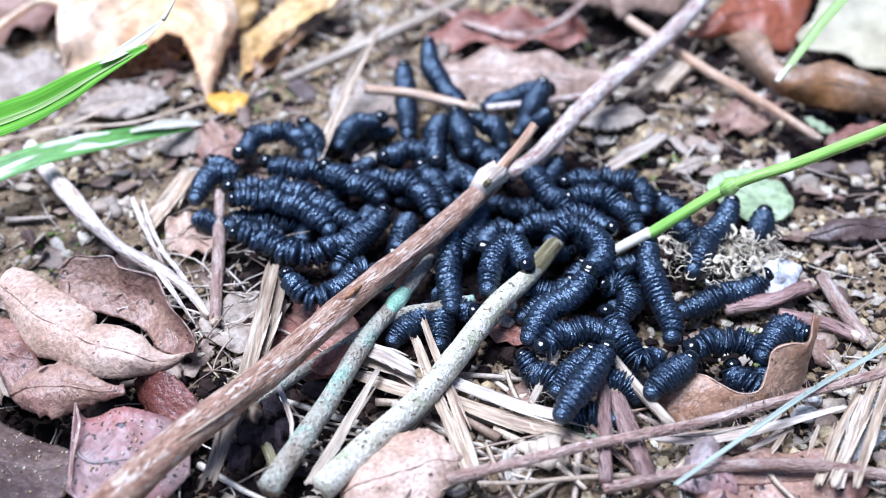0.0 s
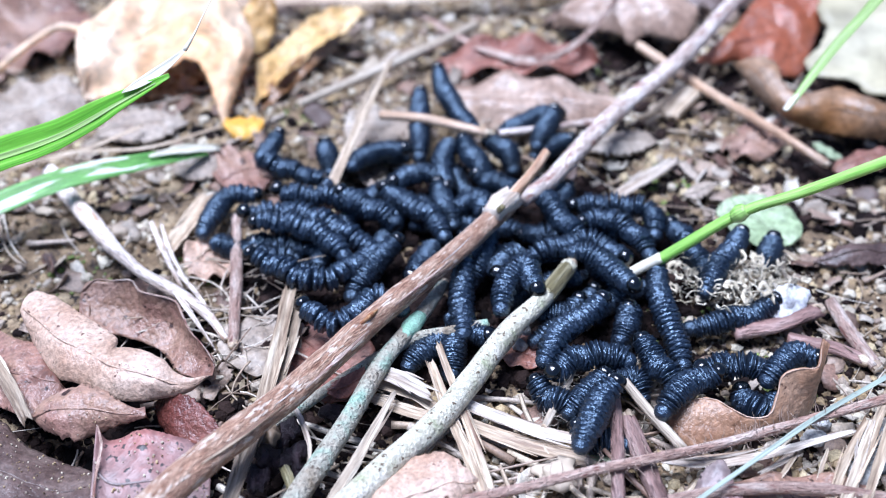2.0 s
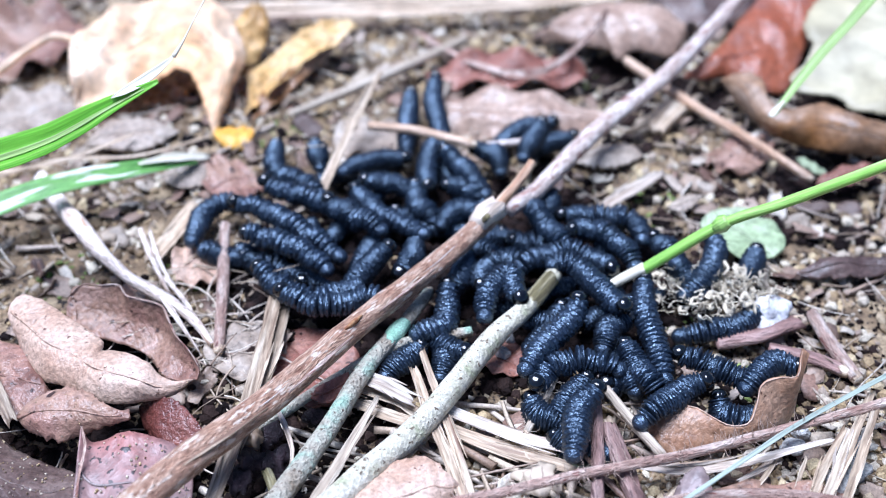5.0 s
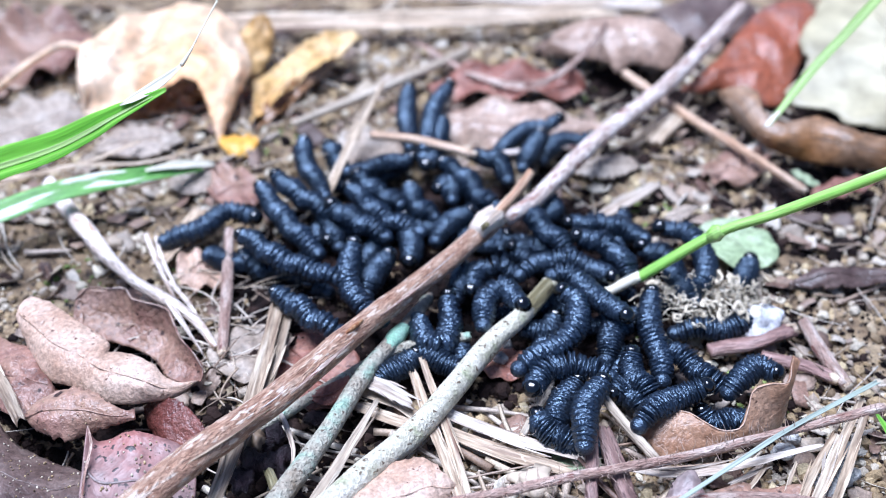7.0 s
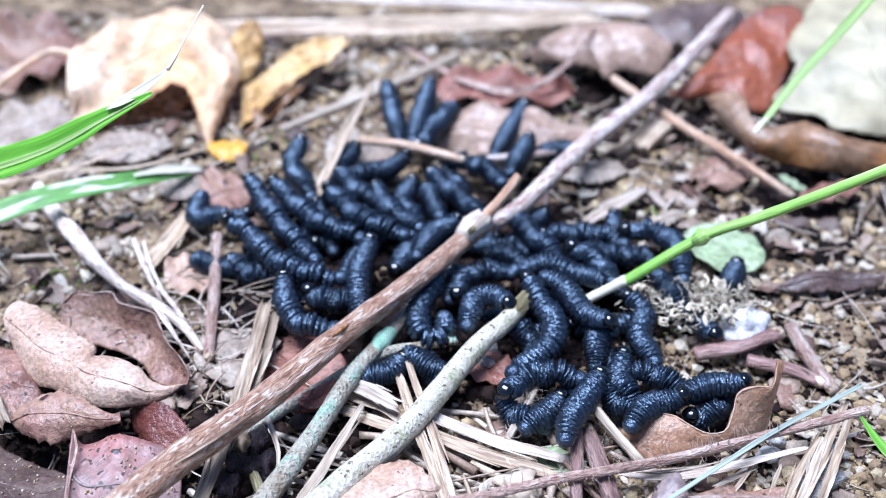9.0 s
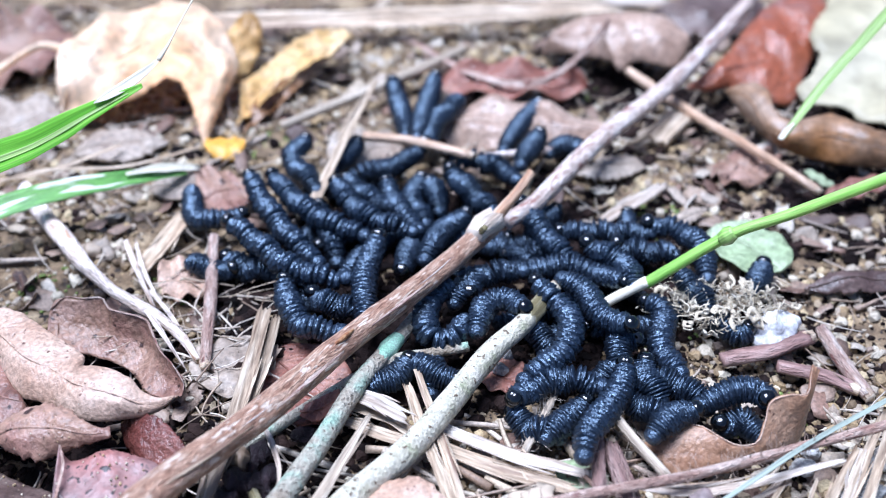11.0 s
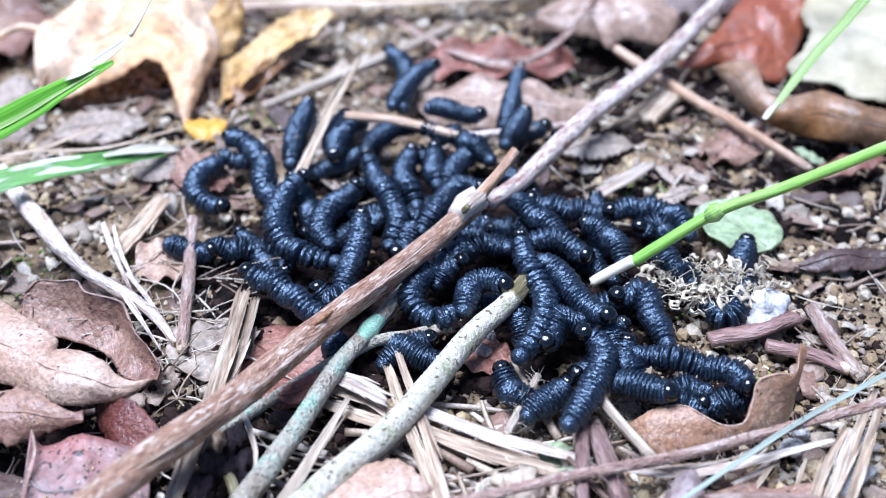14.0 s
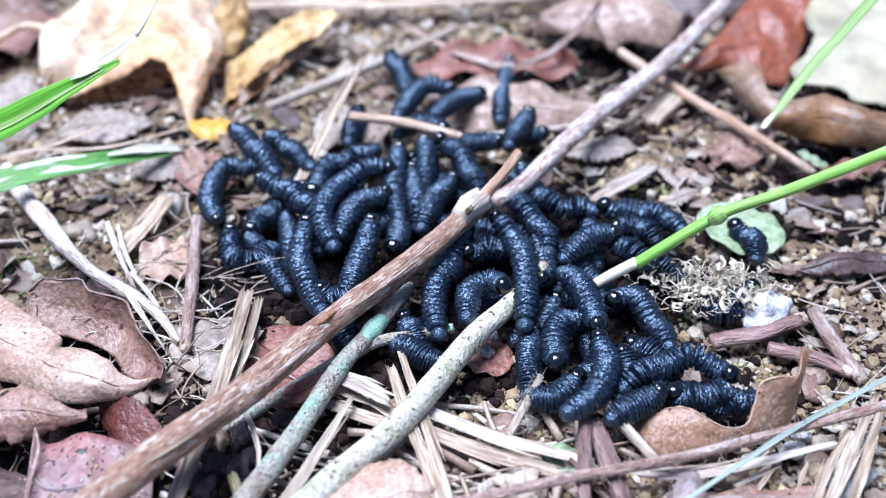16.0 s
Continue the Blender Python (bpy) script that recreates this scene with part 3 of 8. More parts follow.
def ground_height(x, y):
    """Height in mm of the soil at x, y in mm."""
    h = 1.6 * noise.noise((x * 0.03, y * 0.03, 1.0)) + 0.9 * noise.noise((x * 0.11, y * 0.11, 4.0))
    h += 0.45 * noise.noise((x * 0.35, y * 0.35, 9.0))
    return h - 1.2 - hollow(x, y)


def build_ground():
    fine = [i * 1.6 for i in range(-95, 96)]
    far = [160 * 1.45 ** i for i in range(1, 16)]
    axis = [-f for f in reversed(far)] + fine + far
    verts, faces = [], []
    n = len(axis)
    for y in axis:
        for x in axis:
            near = max(abs(x), abs(y)) < 400
            verts.append((x * MM, (y + 20) * MM, (ground_height(x, y + 20) if near else -1.2) * MM))
    for j in range(n - 1):
        for i in range(n - 1):
            a = j * n + i
            faces.append((a, a + 1, a + n + 1, a + n))
    me = bpy.data.meshes.new("ground")
    me.from_pydata(verts, [], faces)
    me.polygons.foreach_set("use_smooth", [True] * len(faces))
    me.materials.append(M_SOIL)
    tagged(new("ground", me), "sandy brown soil strewn with leaf litter", "ground", kind="structure")


build_ground()

# ---- sticks and twigs ----
brown = stick("thick reddish-brown bark stick with pale flecks across the larvae", M_BARK,
              [(-52.4, -75.7, 11.0), (-45.2, -66.3, 11.0), (-41.4, -60.5, 11.0), (-35.0, -52.2, 11.0), (-27.5, -42.9, 10.5), (-20.4, -32.3, 10.0), (-13.3, -22.4, 10.0), (-1.0, -6.7, 10.0), (9.6, 7.2, 11.0)], [2.7, 2.7, 2.6, 2.5, 2.4, 2.2, 2.1, 2.0, 2.0], seed=3.0, ring=18)
part("knot", tube([(6.6, 2.6, 11.5), (10.3, 7.4, 12.5)], [2.0, 2.5, 2.3], 16, 16, 0.5, 0.3), M_STRAW_WHITE, brown, "pale broken knot")
part("hollow", tube([(7.6, 2.3, 13.2), (8.4, 1.8, 14.6)], [0.6, 0.55], 14, 8, 0.25), M_MOSS_BARK, brown, "dark hollow in the knot")
part("stub", tube([(10.3, 7.7, 12.0), (13.5, 10.3, 15.0), (17.2, 14.8, 18.0)], [1.2, 1.0, 0.9], 10, 14, 0.2, 0.1), M_TWIG_ORANGE, brown, "orange splintered side twig")
part("fungus", tube([(-16.3, -27.5, 12.2), (-14.9, -26.1, 12.4), (-13.7, -23.8, 12.0)], [0.25, 0.5, 0.25], 10, 10, 0.6), M_FUNGUS, brown, "orange fungus spot")
bark_line = spline([(-46.5, -67.8, 13.2), (-42.0, -61.9, 13.2), (-34.8, -54.2, 13.2), (-27.1, -45.0, 12.7), (-20.1, -34.6, 12.2), (-13.2, -24.6, 12.0), (-1.0, -9.0, 11.9), (8.5, 3.7, 12.6)], 60)
for i, m, shift, w, mat in ((2, 9, -0.9, 0.8, M_TWIG_PINK), (7, 12, 0.7, 0.9, M_STRAW), (16, 8, -0.4, 0.7, M_BARK_PALE), (22, 11, 0.9, 0.8, M_TWIG_PINK), (31, 9, -0.6, 0.7, M_STRAW), (38, 10, 0.5, 0.6, M_TWIG_PINK), (45, 9, -0.5, 0.7, M_BARK_PALE)):
    across = (bark_line[i + m] - bark_line[i]).cross(Vector((0, 0, 1))).normalized() * shift - Vector((0, 0, abs(shift) * 0.35))
    part("bark_strip", strip([bark_line[k] + across for k in (i, i + m // 2, i + m)], [0.15, w, 0.15], fold=0.1, thick=0.5, seed=i * 1.0, ragged=0.5), mat, brown, "pale split strip of bark")
stick("weathered pinkish-grey stick reaching away from the larvae", M_BARK_PALE,
      [(12.9, 14.3, 7.0), (18.5, 19.0, 8.0), (33.5, 41.5, 9.0), (52.1, 65.1, 10.0), (74.7, 101.4, 11.0)], [1.7, 1.9, 1.9, 1.8, 1.7], seed=7.0, ring=14)
lich = stick("grey-green lichen-covered stick leaning under the brown one", M_LICHEN,
             [(-26.0, -60.4, 4.0), (-19.2, -45.5, 4.5), (-16.0, -37.1, 4.5), (-12.5, -28.5, 5.0), (-7.5, -19.4, 5.0), (-2.5, -8.1, 4.0)], [1.9, 1.7, 1.5, 1.2], seed=11.0, ring=14)
part("lichen", tube([(-9.4, -23.5, 5.3), (-6.6, -18.0, 5.3)], [1.2, 1.75, 1.3], 12, 10, 0.2), M_LICHEN_PATCH, lich, "bright green lichen patch")
part("fork", tube([(-31.9, -42.4, 2.0), (-16.5, -28.7, 3.0), (-7.5, -22.6, 4.2), (-1.0, -20.9, 4.6), (5.4, -19.0, 4.6)], [0.9, 1.0, 1.1, 1.0, 0.9], 10, 36, 0.25), M_LICHEN, lich)
ps = stick("pale peeled stick with dark speckles", M_PALE,
      [(-18.1, -60.3, 4.0), (-10.4, -51.0, 4.5), (-2.5, -41.5, 5.0), (8.6, -23.1, 6.0), (15.1, -14.8, 6.5), (20.7, -5.4, 6.5)], [2.2, 2.2, 2.1, 2.0, 1.8, 1.6], seed=5.0, ring=16)
part("splinter", strip([(-15.1, -54.0, 3.0), (-8.6, -48.0, 3.5), (-1.9, -38.4, 4.0), (-1.0, -36.0, 4.0)], [0.8, 1.8, 1.4, 0.3], fold=0.2, thick=0.5), M_STRAW_WHITE, ps, "long pale splinter")
part("bark_scrap", tube([(15.7, -14.0, 6.9), (20.1, -6.9, 7.0)], [1.75, 1.62], 14, 14, 0.15, 0.1, 31.0, 1.0), M_MOSS_BARK, ps, "olive bark scrap")
stick("grey twig behind the heap of larvae", M_GREY_STRAW, [(-35.1, 55.9, 2.0), (-14.0, 70.5, 4.0), (4.7, 88.3, 4.0)], [1.0, 1.1, 1.2], "twig", "twig", seed=2.0)
stick("thin orange twig lying over the larvae", M_TWIG_ORANGE, [(-16.3, 42.7, 8.0), (-5.7, 40.8, 8.0), (6.2, 35.7, 8.0)], [0.9, 1.05, 0.9], "twig", "twig", seed=4.0)
stick("pale brown twig end beside the orange twig", M_BARK_PALE, [(9.3, 39.9, 5.0), (18.5, 41.9, 5.0), (31.3, 47.8, 3.0)], [0.8, 0.8, 0.7], "twig", "twig", seed=4.5)
stick("long slanting orange-brown twig on the soil", M_TWIG_ORANGE, [(43.1, 77.2, 5.0), (56.4, 58.9, 4.0), (67.4, 44.2, 4.0), (76.7, 30.6, 4.0)], [1.1, 1.1, 1.0, 0.9], "twig", "twig", seed=6.0)
hairy = stick("hairy pinkish twig along the front", M_TWIG_PINK, [(0.7, -59.2, 5.0), (11.1, -56.6, 5.5), (21.1, -53.8, 6.0), (39.5, -49.0, 6.0), (58.9, -42.4, 6.0), (75.4, -36.7, 6.0)], [0.9, 0.85, 0.8, 0.8, 0.9], "twig", "twig", seed=8.0, rough=0.25)
hairs(hairy, [(0.7, -59.2, 5.0), (11.1, -56.6, 5.5), (21.1, -53.8, 6.0), (39.5, -49.0, 6.0), (58.9, -42.4, 6.0), (75.4, -36.7, 6.0)], 260, 3, M_STRAW_WHITE)
stick("brown upright twig piece in the front", M_TWIG_RED, [(24.4, -59.1, 4.0), (25.4, -47.2, 4.0), (26.3, -34.7, 4.0)], [1.0, 1.1, 0.9], "twig", "twig", seed=9.0, rough=0.25)
stick("short reddish twig stump", M_TWIG_RED, [(31.0, -58.3, 3.0), (29.5, -49.8, 3.0), (27.8, -40.7, 3.0)], [1.7, 1.7, 1.6], "twig", "twig", seed=10.0, rough=0.3)
stick("grey twig leaning from the larvae", M_GREY_STRAW, [(27.7, -34.6, 6.0), (31.6, -41.3, 5.0), (35.9, -47.7, 4.0)], [0.8, 0.9, 0.8], "twig", "twig", seed=12.0)
stick("dull red stick piece on gravel", M_TWIG_RED, [(49.4, -18.7, 2.0), (57.9, -16.4, 2.0), (65.8, -12.6, 2.0)], [1.5, 1.6, 1.5], "twig", "twig", seed=13.0, rough=0.4, flat=0.7)
stick("dull red stick piece on gravel", M_TWIG_RED, [(58.8, -19.6, 1.5), (65.9, -21.7, 1.5), (70.9, -25.2, 1.5)], [1.4, 1.4, 1.2], "twig", "twig", seed=14.0, rough=0.45, flat=0.7)
stick("pinkish tan upright twig beside pale straw", M_TWIG_PINK, [(-43.1, 12.1, 4.0), (-41.0, -6.3, 3.0), (-39.6, -21.9, 2.0)], [1.0, 1.2, 1.0], "twig", "twig", seed=15.0)
stick("pinkish twig along the bottom edge", M_TWIG_PINK, [(24.0, -59.4, 3.0), (41.6, -56.1, 4.0), (55.6, -55.8, 4.0), (70.1, -57.6, 3.0)], [0.9, 1.0, 1.0, 0.9], "twig", "twig", seed=16.0)

# ---- straws ----
pb = stick("pale weathered twig with peeling bark and loose fibres", M_TWIG_WHITE, [(-84, 27.9, 3.5), (-78.4, 19.9, 4), (-71.2, 10, 4.2), (-64.6, 1.5, 4.2), (-58.9, -4.4, 4), (-54, -8.1, 3.8), (-48.9, -11.8, 3.6), (-44.4, -16, 3), (-41, -20.6, 2)], [1.7, 1.75, 1.75, 1.7, 1.35, 1.05, 1.15, 0.9, 0.6], "twig", "twig", seed=20.0, rough=0.22)
for path, widths, turn, k in (([(-60, 11.3, 3.5), (-56.3, 3, 4), (-52.7, -4.6, 4.2), (-50.4, -9, 4)], [0.9, 1.3, 1.1, 0.6], 20, 1.0), ([(-51.5, -10.7, 4.8), (-48.1, -15.6, 4.6), (-45.6, -19.3, 4), (-42.8, -23.1, 2.4)], [0.8, 1.2, 0.9, 0.3], 30, 3.0), ([(-52.2, -4.5, 4.2), (-47.6, -10.7, 4.2), (-43.3, -16.7, 3)], [0.7, 0.9, 0.3], 0, 4.0), ([(-58, 11.1, 3), (-54.8, 2.2, 4), (-50.3, -6.7, 4), (-46, -12.3, 3)], [0.6, 0.9, 0.6, 0.2], 0, 5.0)):
    part("peel", strip(path, widths, fold=0.35, thick=0.3, twist=turn * 2, tilt=turn, seed=k, ragged=0.35), M_TWIG_WHITE, pb, "peeling white bark strip")
straw("short flat straw piece on the soil", M_STRAW, [(-50.2, 22.7, 2.0), (-52.9, 12.8, 2.0), (-55.8, 4.0, 2.0)], [3.6, 3.9, 3.4])
straw("tall pale straw standing behind the larvae", M_STRAW, [(-14.4, 58.8, 12.0), (-20.1, 41.1, 8.0), (-25.6, 22.7, 3.0)], [1.5, 2.0, 2.6], tilt=10)
straw("long flat straw in front", M_STRAW, [(-35.5, -59.6, 3.0), (-32.9, -46.5, 5.0), (-31.3, -29.6, 5.0), (-30.4, -10.1, 5.0)], [2.4, 2.8, 2.4])
straw("long flat straw in front", M_STRAW, [(-32.8, -46.5, 3.0), (-29.5, -28.5, 4.0), (-28.3, -11.3, 4.0)], [1.6, 2.0, 1.6])
straw("narrow grey straw between the sticks", M_GREY_STRAW, [(-19.9, -59.8, 4.0), (-15.4, -48.5, 4.0), (-10.6, -35.4, 4.0)], [2.0, 1.8, 0.9])
straw("bleached flat straw in front of the larvae", M_STRAW_WHITE, [(-1.0, -35.7, 3.0), (5.5, -39.6, 3.0), (13.7, -43.3, 3.0), (27.2, -46.8, 2.0)], [2.2, 2.6, 2.4, 1.4])
straw("bleached flat straw in front of the larvae", M_STRAW, [(0.9, -40.3, 2.0), (10.9, -45.2, 2.0), (22.0, -49.2, 2.0)], [2.4, 3.2, 2.4])
straw("bleached flat straw in front of the larvae", M_STRAW, [(-16.4, -30.4, 2.0), (-7.6, -34.1, 2.0), (-1.0, -39.9, 2.0)], [2.0, 2.6, 2.0])
straw("bent straw stalk leaning up", M_STRAW, [(-4.8, -28.0, 4.0), (-1.0, -41.1, 4.0), (4.2, -58.6, 4.0)], [1.6, 1.9, 1.8])
straw("bleached straw along the front", M_STRAW_WHITE, [(30.5, -48.9, 3.0), (38.4, -50.0, 3.0), (47.3, -49.4, 4.0), (64.3, -43.6, 4.0)], [1.4, 1.8, 1.6, 0.8])
straw("thin pale blue-green blade crossing the front", M_BLADE, [(34.1, -61.2, 6.0), (47.3, -51.5, 7.0), (58.7, -42.7, 7.0), (75.2, -32.5, 8.0)], [0.7, 0.9, 0.9])
straw("dry straw in a bundle", M_STRAW, [(58.2, -59.5, 4.0), (64.8, -47.9, 5.0), (72.1, -35.1, 6.0)], [1.8, 1.8, 1.2])
straw("dry straw in a bundle", M_STRAW, [(61.6, -59.5, 4.0), (66.8, -49.1, 5.0), (72.3, -37.7, 6.0)], [1.5, 1.5, 1.2])
fuzzy = stick("grey fuzzy straw end beside the larvae", M_GREY_STRAW, [(19.6, -31.0, 5.0), (16.9, -36.6, 4.0), (14.2, -42.0, 3.0)], [0.6, 0.75, 0.7], "twig", "twig", seed=41.0)
hairs(fuzzy, [(19.6, -31.0, 5.0), (16.9, -36.6, 4.0), (14.2, -42.0, 3.0)], 70, 4, M_STRAW_WHITE, (1.0, 3.5), 0.7)
straw("long pale straw across the back", M_STRAW, [(-59.4, 100.4, 4.0), (-22.3, 101.3, 5.0), (15.7, 106.0, 5.0), (53.5, 114.1, 5.0)], [4.2, 5.0, 5.0, 4.2], tilt=40)
straw("flat bleached straw across the back", M_STRAW_WHITE, [(-35.8, 117.4, 6.0), (11.2, 114.6, 6.0), (56.0, 111.2, 6.0)], [3.0, 3.6, 2.6], tilt=35)
straw("bleached wood chip on gravel", M_STRAW_WHITE, [(33.0, 22.3, 2.0), (40.0, 28.1, 2.5), (46.2, 34.7, 2.0)], [2.4, 3.0, 2.2], thick=0.8)
straw("flat tan wood chip", M_STRAW, [(44.5, 53.5, 1.5), (50.7, 57.8, 2.0), (58.2, 64.1, 1.5)], [4.2, 4.6, 4.0], thick=0.8)
straw("curled pale bark ribbon", M_TWIG_PINK, [(-7.5, 93.7, 3.0), (5.8, 75.8, 5.0), (20.1, 69.9, 5.0), (32.5, 79.9, 8.0), (39.7, 92.9, 10.0)], [1.6, 1.7, 1.6, 1.5, 1.2], twist=60)
straw("dry bleached blade under the grass", M_STRAW, [(-93.2, 19.6, 8.0), (-80.5, 30.9, 6.0), (-64.9, 34.4, 5.0), (-51.3, 45.3, 3.0)], [0.9, 1.0, 1.0, 0.7])

straw("short pale straw lying on dead leaves", M_STRAW, [(-79.3, -29.0, 6.0), (-73.8, -36.9, 6.0), (-69.8, -43.1, 5.0)], [1.8, 2.4, 2.0])
straw("thin curved white straw over a dark hollow", M_STRAW_WHITE, [(-27.5, -37.7, 4.0), (-25.2, -43.2, 5.0), (-23.5, -48.5, 5.0), (-23.8, -50.6, 3.0)], [0.6, 1.0, 0.8, 0.5])
straw("white straw stained pink at one end", M_STRAW_WHITE, [(-15.7, -29.1, 3.0), (-10.5, -31.9, 4.0), (-4.5, -36.1, 4.0)], [1.8, 3.0, 2.4], tilt=15)
straw("flat yellowish straw piece", M_STRAW, [(-14.8, -34.3, 1.5), (-8.5, -37.8, 2.0), (-1.0, -40.8, 2.0)], [2.0, 2.6, 2.2])
straw("bent straw stalk leaning up", M_STRAW, [(-3.4, -24.9, 5.0), (1.1, -40.5, 4.0), (5.9, -59.7, 4.0)], [1.2, 1.5, 1.3])
straw("brown split straw in a bundle", M_STRAW, [(56.2, -58.7, 3.0), (61.5, -49.4, 4.0), (66.4, -41.8, 5.0)], [1.2, 1.5, 1.0])
straw("white split straw in a bundle", M_STRAW_WHITE, [(59.1, -59.7, 3.5), (63.1, -50.4, 4.5), (67.0, -42.6, 5.5)], [1.6, 1.7, 0.9])
straw("short yellow straw bit on gravel", M_STRAW, [(49.7, -53.0, 2.0), (51.9, -50.5, 2.5), (54.3, -47.4, 3.0)], [0.8, 0.9, 0.6])
straw("short yellow straw bit on gravel", M_STRAW, [(56.6, -52.3, 2.0), (57.7, -49.9, 2.5), (59.3, -46.7, 3.0)], [0.6, 0.8, 0.5])
straw("thin white straw on gravel", M_STRAW_WHITE, [(47.7, -51.0, 2.0), (51.6, -49.1, 2.5), (55.0, -47.6, 3.0)], [0.7, 0.9, 0.5])
stick("dull pink broken twig on gravel", M_TWIG_PINK, [(68.4, -10.3, 2.0), (70.0, -18.6, 2.0), (72.7, -26.6, 1.5)], [1.2, 1.4, 1.2], "twig", "twig", seed=42.0)
stick("olive twig end in the dark hollow", M_MOSS_BARK, [(-28.4, -48.0, 1.0), (-26.7, -52.0, 1.5), (-25.5, -55.7, 1.0)], [0.8, 0.9, 0.7], "twig", "twig", seed=43.0)

# ---- green grass ----
def grass(label, material, points, widths, **shape):
    ob = thing("grass", points[0], label, "grass")
    part("blade", strip(points, widths, **shape), material, ob)
    return ob


tall = grass("bright green grass blade with a bleached tip", M_GRASS, [(-87.8, 0.4, 24.0), (-68.6, -4.4, 34.0), (-56.0, -5.6, 42.0), (-47.0, -7.2, 48.0)], [7.0, 6.6, 5.0, 1.0], fold=0.35, tilt=35)
part("tip", strip([(-55.8, -5.2, 43.6), (-52.8, -5.5, 45.4), (-49.7, -5.2, 47.2), (-46.8, -4.1, 49), (-44.7, -3, 50.6)], [0.3, 1.7, 2.0, 1.4, 0.4], fold=0.2, thick=0.12, tilt=35), M_GRASS_DRY, tall, "bleached dry tip")
part("midrib", strip([(-87.8, 0.3, 24.15), (-68.6, -4.5, 34.15), (-56.0, -5.7, 42.15), (-49.5, -6.9, 46.5)], [1.3, 1.2, 0.9, 0.2], fold=0.3, thick=0.1, tilt=35), M_GRASS_PALE, tall, "pale midrib")
part("thread", tube([(-44.8, -3.2, 50.5), (-43.5, -1.1, 52), (-42.1, 2.6, 54), (-40, 8.8, 56.6)], [0.4, 0.14, 0.10, 0.20], 6, 24, 0.2, 0.1), M_GRASS_DRY, tall, "fine white dry thread")
broad = grass("green grass blade streaked white and bleached at its end", M_GRASS_STREAK, [(-94.4, 6.3, 8.0), (-77.2, 16.0, 10.0), (-63.7, 24.9, 8.0), (-52.6, 34.8, 4.0)], [5.0, 4.8, 4.2, 2.4], fold=0.2, tilt=25)
part("tip", strip([(-62.4, 26.3, 8.6), (-57.0, 31.2, 6.8), (-50.2, 37.5, 3.0)], [0.6, 2.4, 1.4], fold=0.2, thick=0.15, tilt=25), M_GRASS_DRY, broad, "bleached dry tip")
straw("yellowish dry grass stalk under the green blades", M_STRAW, [(-93.5, 25.5, 6.0), (-80.0, 32.2, 5.0), (-68.0, 44.0, 4.0)], [1.3, 1.3, 0.8])
gs = thing("grass", (31.5, -5.6, 4.0), "light green grass stem with a node and a cut whitish end", "grass")
part("stem", tube([(37.4, -5.2, 8.0), (49.5, -7.2, 20.0), (58.7, -12.4, 29.0), (72.7, -18.7, 42.0), (83.6, -23.7, 53.0)], [1.35, 1.3, 1.25, 1.2, 1.2], 14, 60, 0.04, 0.05, flat=0.7), M_STEM, gs)
part("node", tube([(48.6, -7.6, 19.6), (50.4, -8.1, 21.6)], [1.2, 1.6, 1.2], 12, 10, 0.1), M_STEM, gs)
part("cut_end", tube([(30.6, -4.8, 3.0), (37.3, -5.4, 8.6)], [1.15, 1.25, 1.25], 14, 12, 0.1, 0.05, flat=0.7), M_GRASS_DRY, gs, "bleached cut end")
hanging = grass("pale green grass blade hanging in from above, its end cut", M_GRASS_PALE, [(64.5, 25.8, 20.0), (74.0, 34.5, 28.0), (82.8, 40.3, 36.0), (91.8, 45.7, 46.0), (101.9, 54.7, 56.0)], [1.9, 3.3, 4.1, 4.4, 4.6], fold=0.3, tilt=-25)
part("tip", strip([(64.0, 25.4, 19.9), (65.2, 26.6, 21.0), (66.6, 27.6, 22.2)], [1.5, 2.0, 1.0], fold=0.3, thick=0.3, tilt=-25), M_GRASS_DRY, hanging, "bleached cut tip")
SWAY = [(0, 0.6, 0.5, 0.6), (1.5, 0.5, 0.3, 0.35), (2.5, 0.6, 0.25, 0.3), (4, 0.75, 0.8, 1.0), (6.5, 1.1, 1.45, 1.85), (8, 1.15, 1.5, 2.0), (9, 1.45, 1.35, 1.75), (11.5, 1.4, -0.7, -0.9), (13, 0.8, -0.95, -1.25), (14, 0.5, -0.8, -1.0), (15, 0.15, -1.1, -1.45), (16, -0.4, -1.45, -1.9)]
grass("green grass tip reaching in", M_GRASS, [(71.1, -44.3, 12.0), (72.7, -50.8, 12.0), (76.1, -57.8, 12.0)], [0.5, 2.0, 2.4], fold=0.3)

# ---- dead leaves ----
leaf("pale dead leaf behind the larvae", M_LEAF_PALE, (-2.1, 59.1, 2.0), (37.0, 53.1, 1.0), 17, cup=-0.08, wave=1.5, seed=7, arch=3, roll=20)
leaf("reddish-brown dead leaf behind the larvae", M_LEAF_RED, (-4.8, 73.9, 2.0), (33.8, 74.0, 2.0), 12, cup=0.06, wave=2.0, seed=8, arch=2, roll=15)
leaf("amber folded leaf tip under the yellow leaf", M_LEAF_AMBER, (-50.8, 47.0, 3.0), (-42.2, 48.6, 2.5), 9.5, cup=-0.18, wave=0.3, seed=24, blunt=0.6, peak=0.5, ragged=0.02, crumple=0.15, midrib=False)
leaf("small round green leaf on gravel", M_LEAF_GREEN, (54.9, 20.1, 3.0), (64.8, 6.6, 2.0), 14, cup=0.02, wave=0.4, seed=15, blunt=0.4, peak=0.5, ragged=0.02)
leaf("small pale tan leaf piece", M_LEAF_TAN, (-52.3, 1.8, 1.0), (-41.3, 4.4, 1.0), 13, cup=0.03, wave=1, seed=18, blunt=0.4)
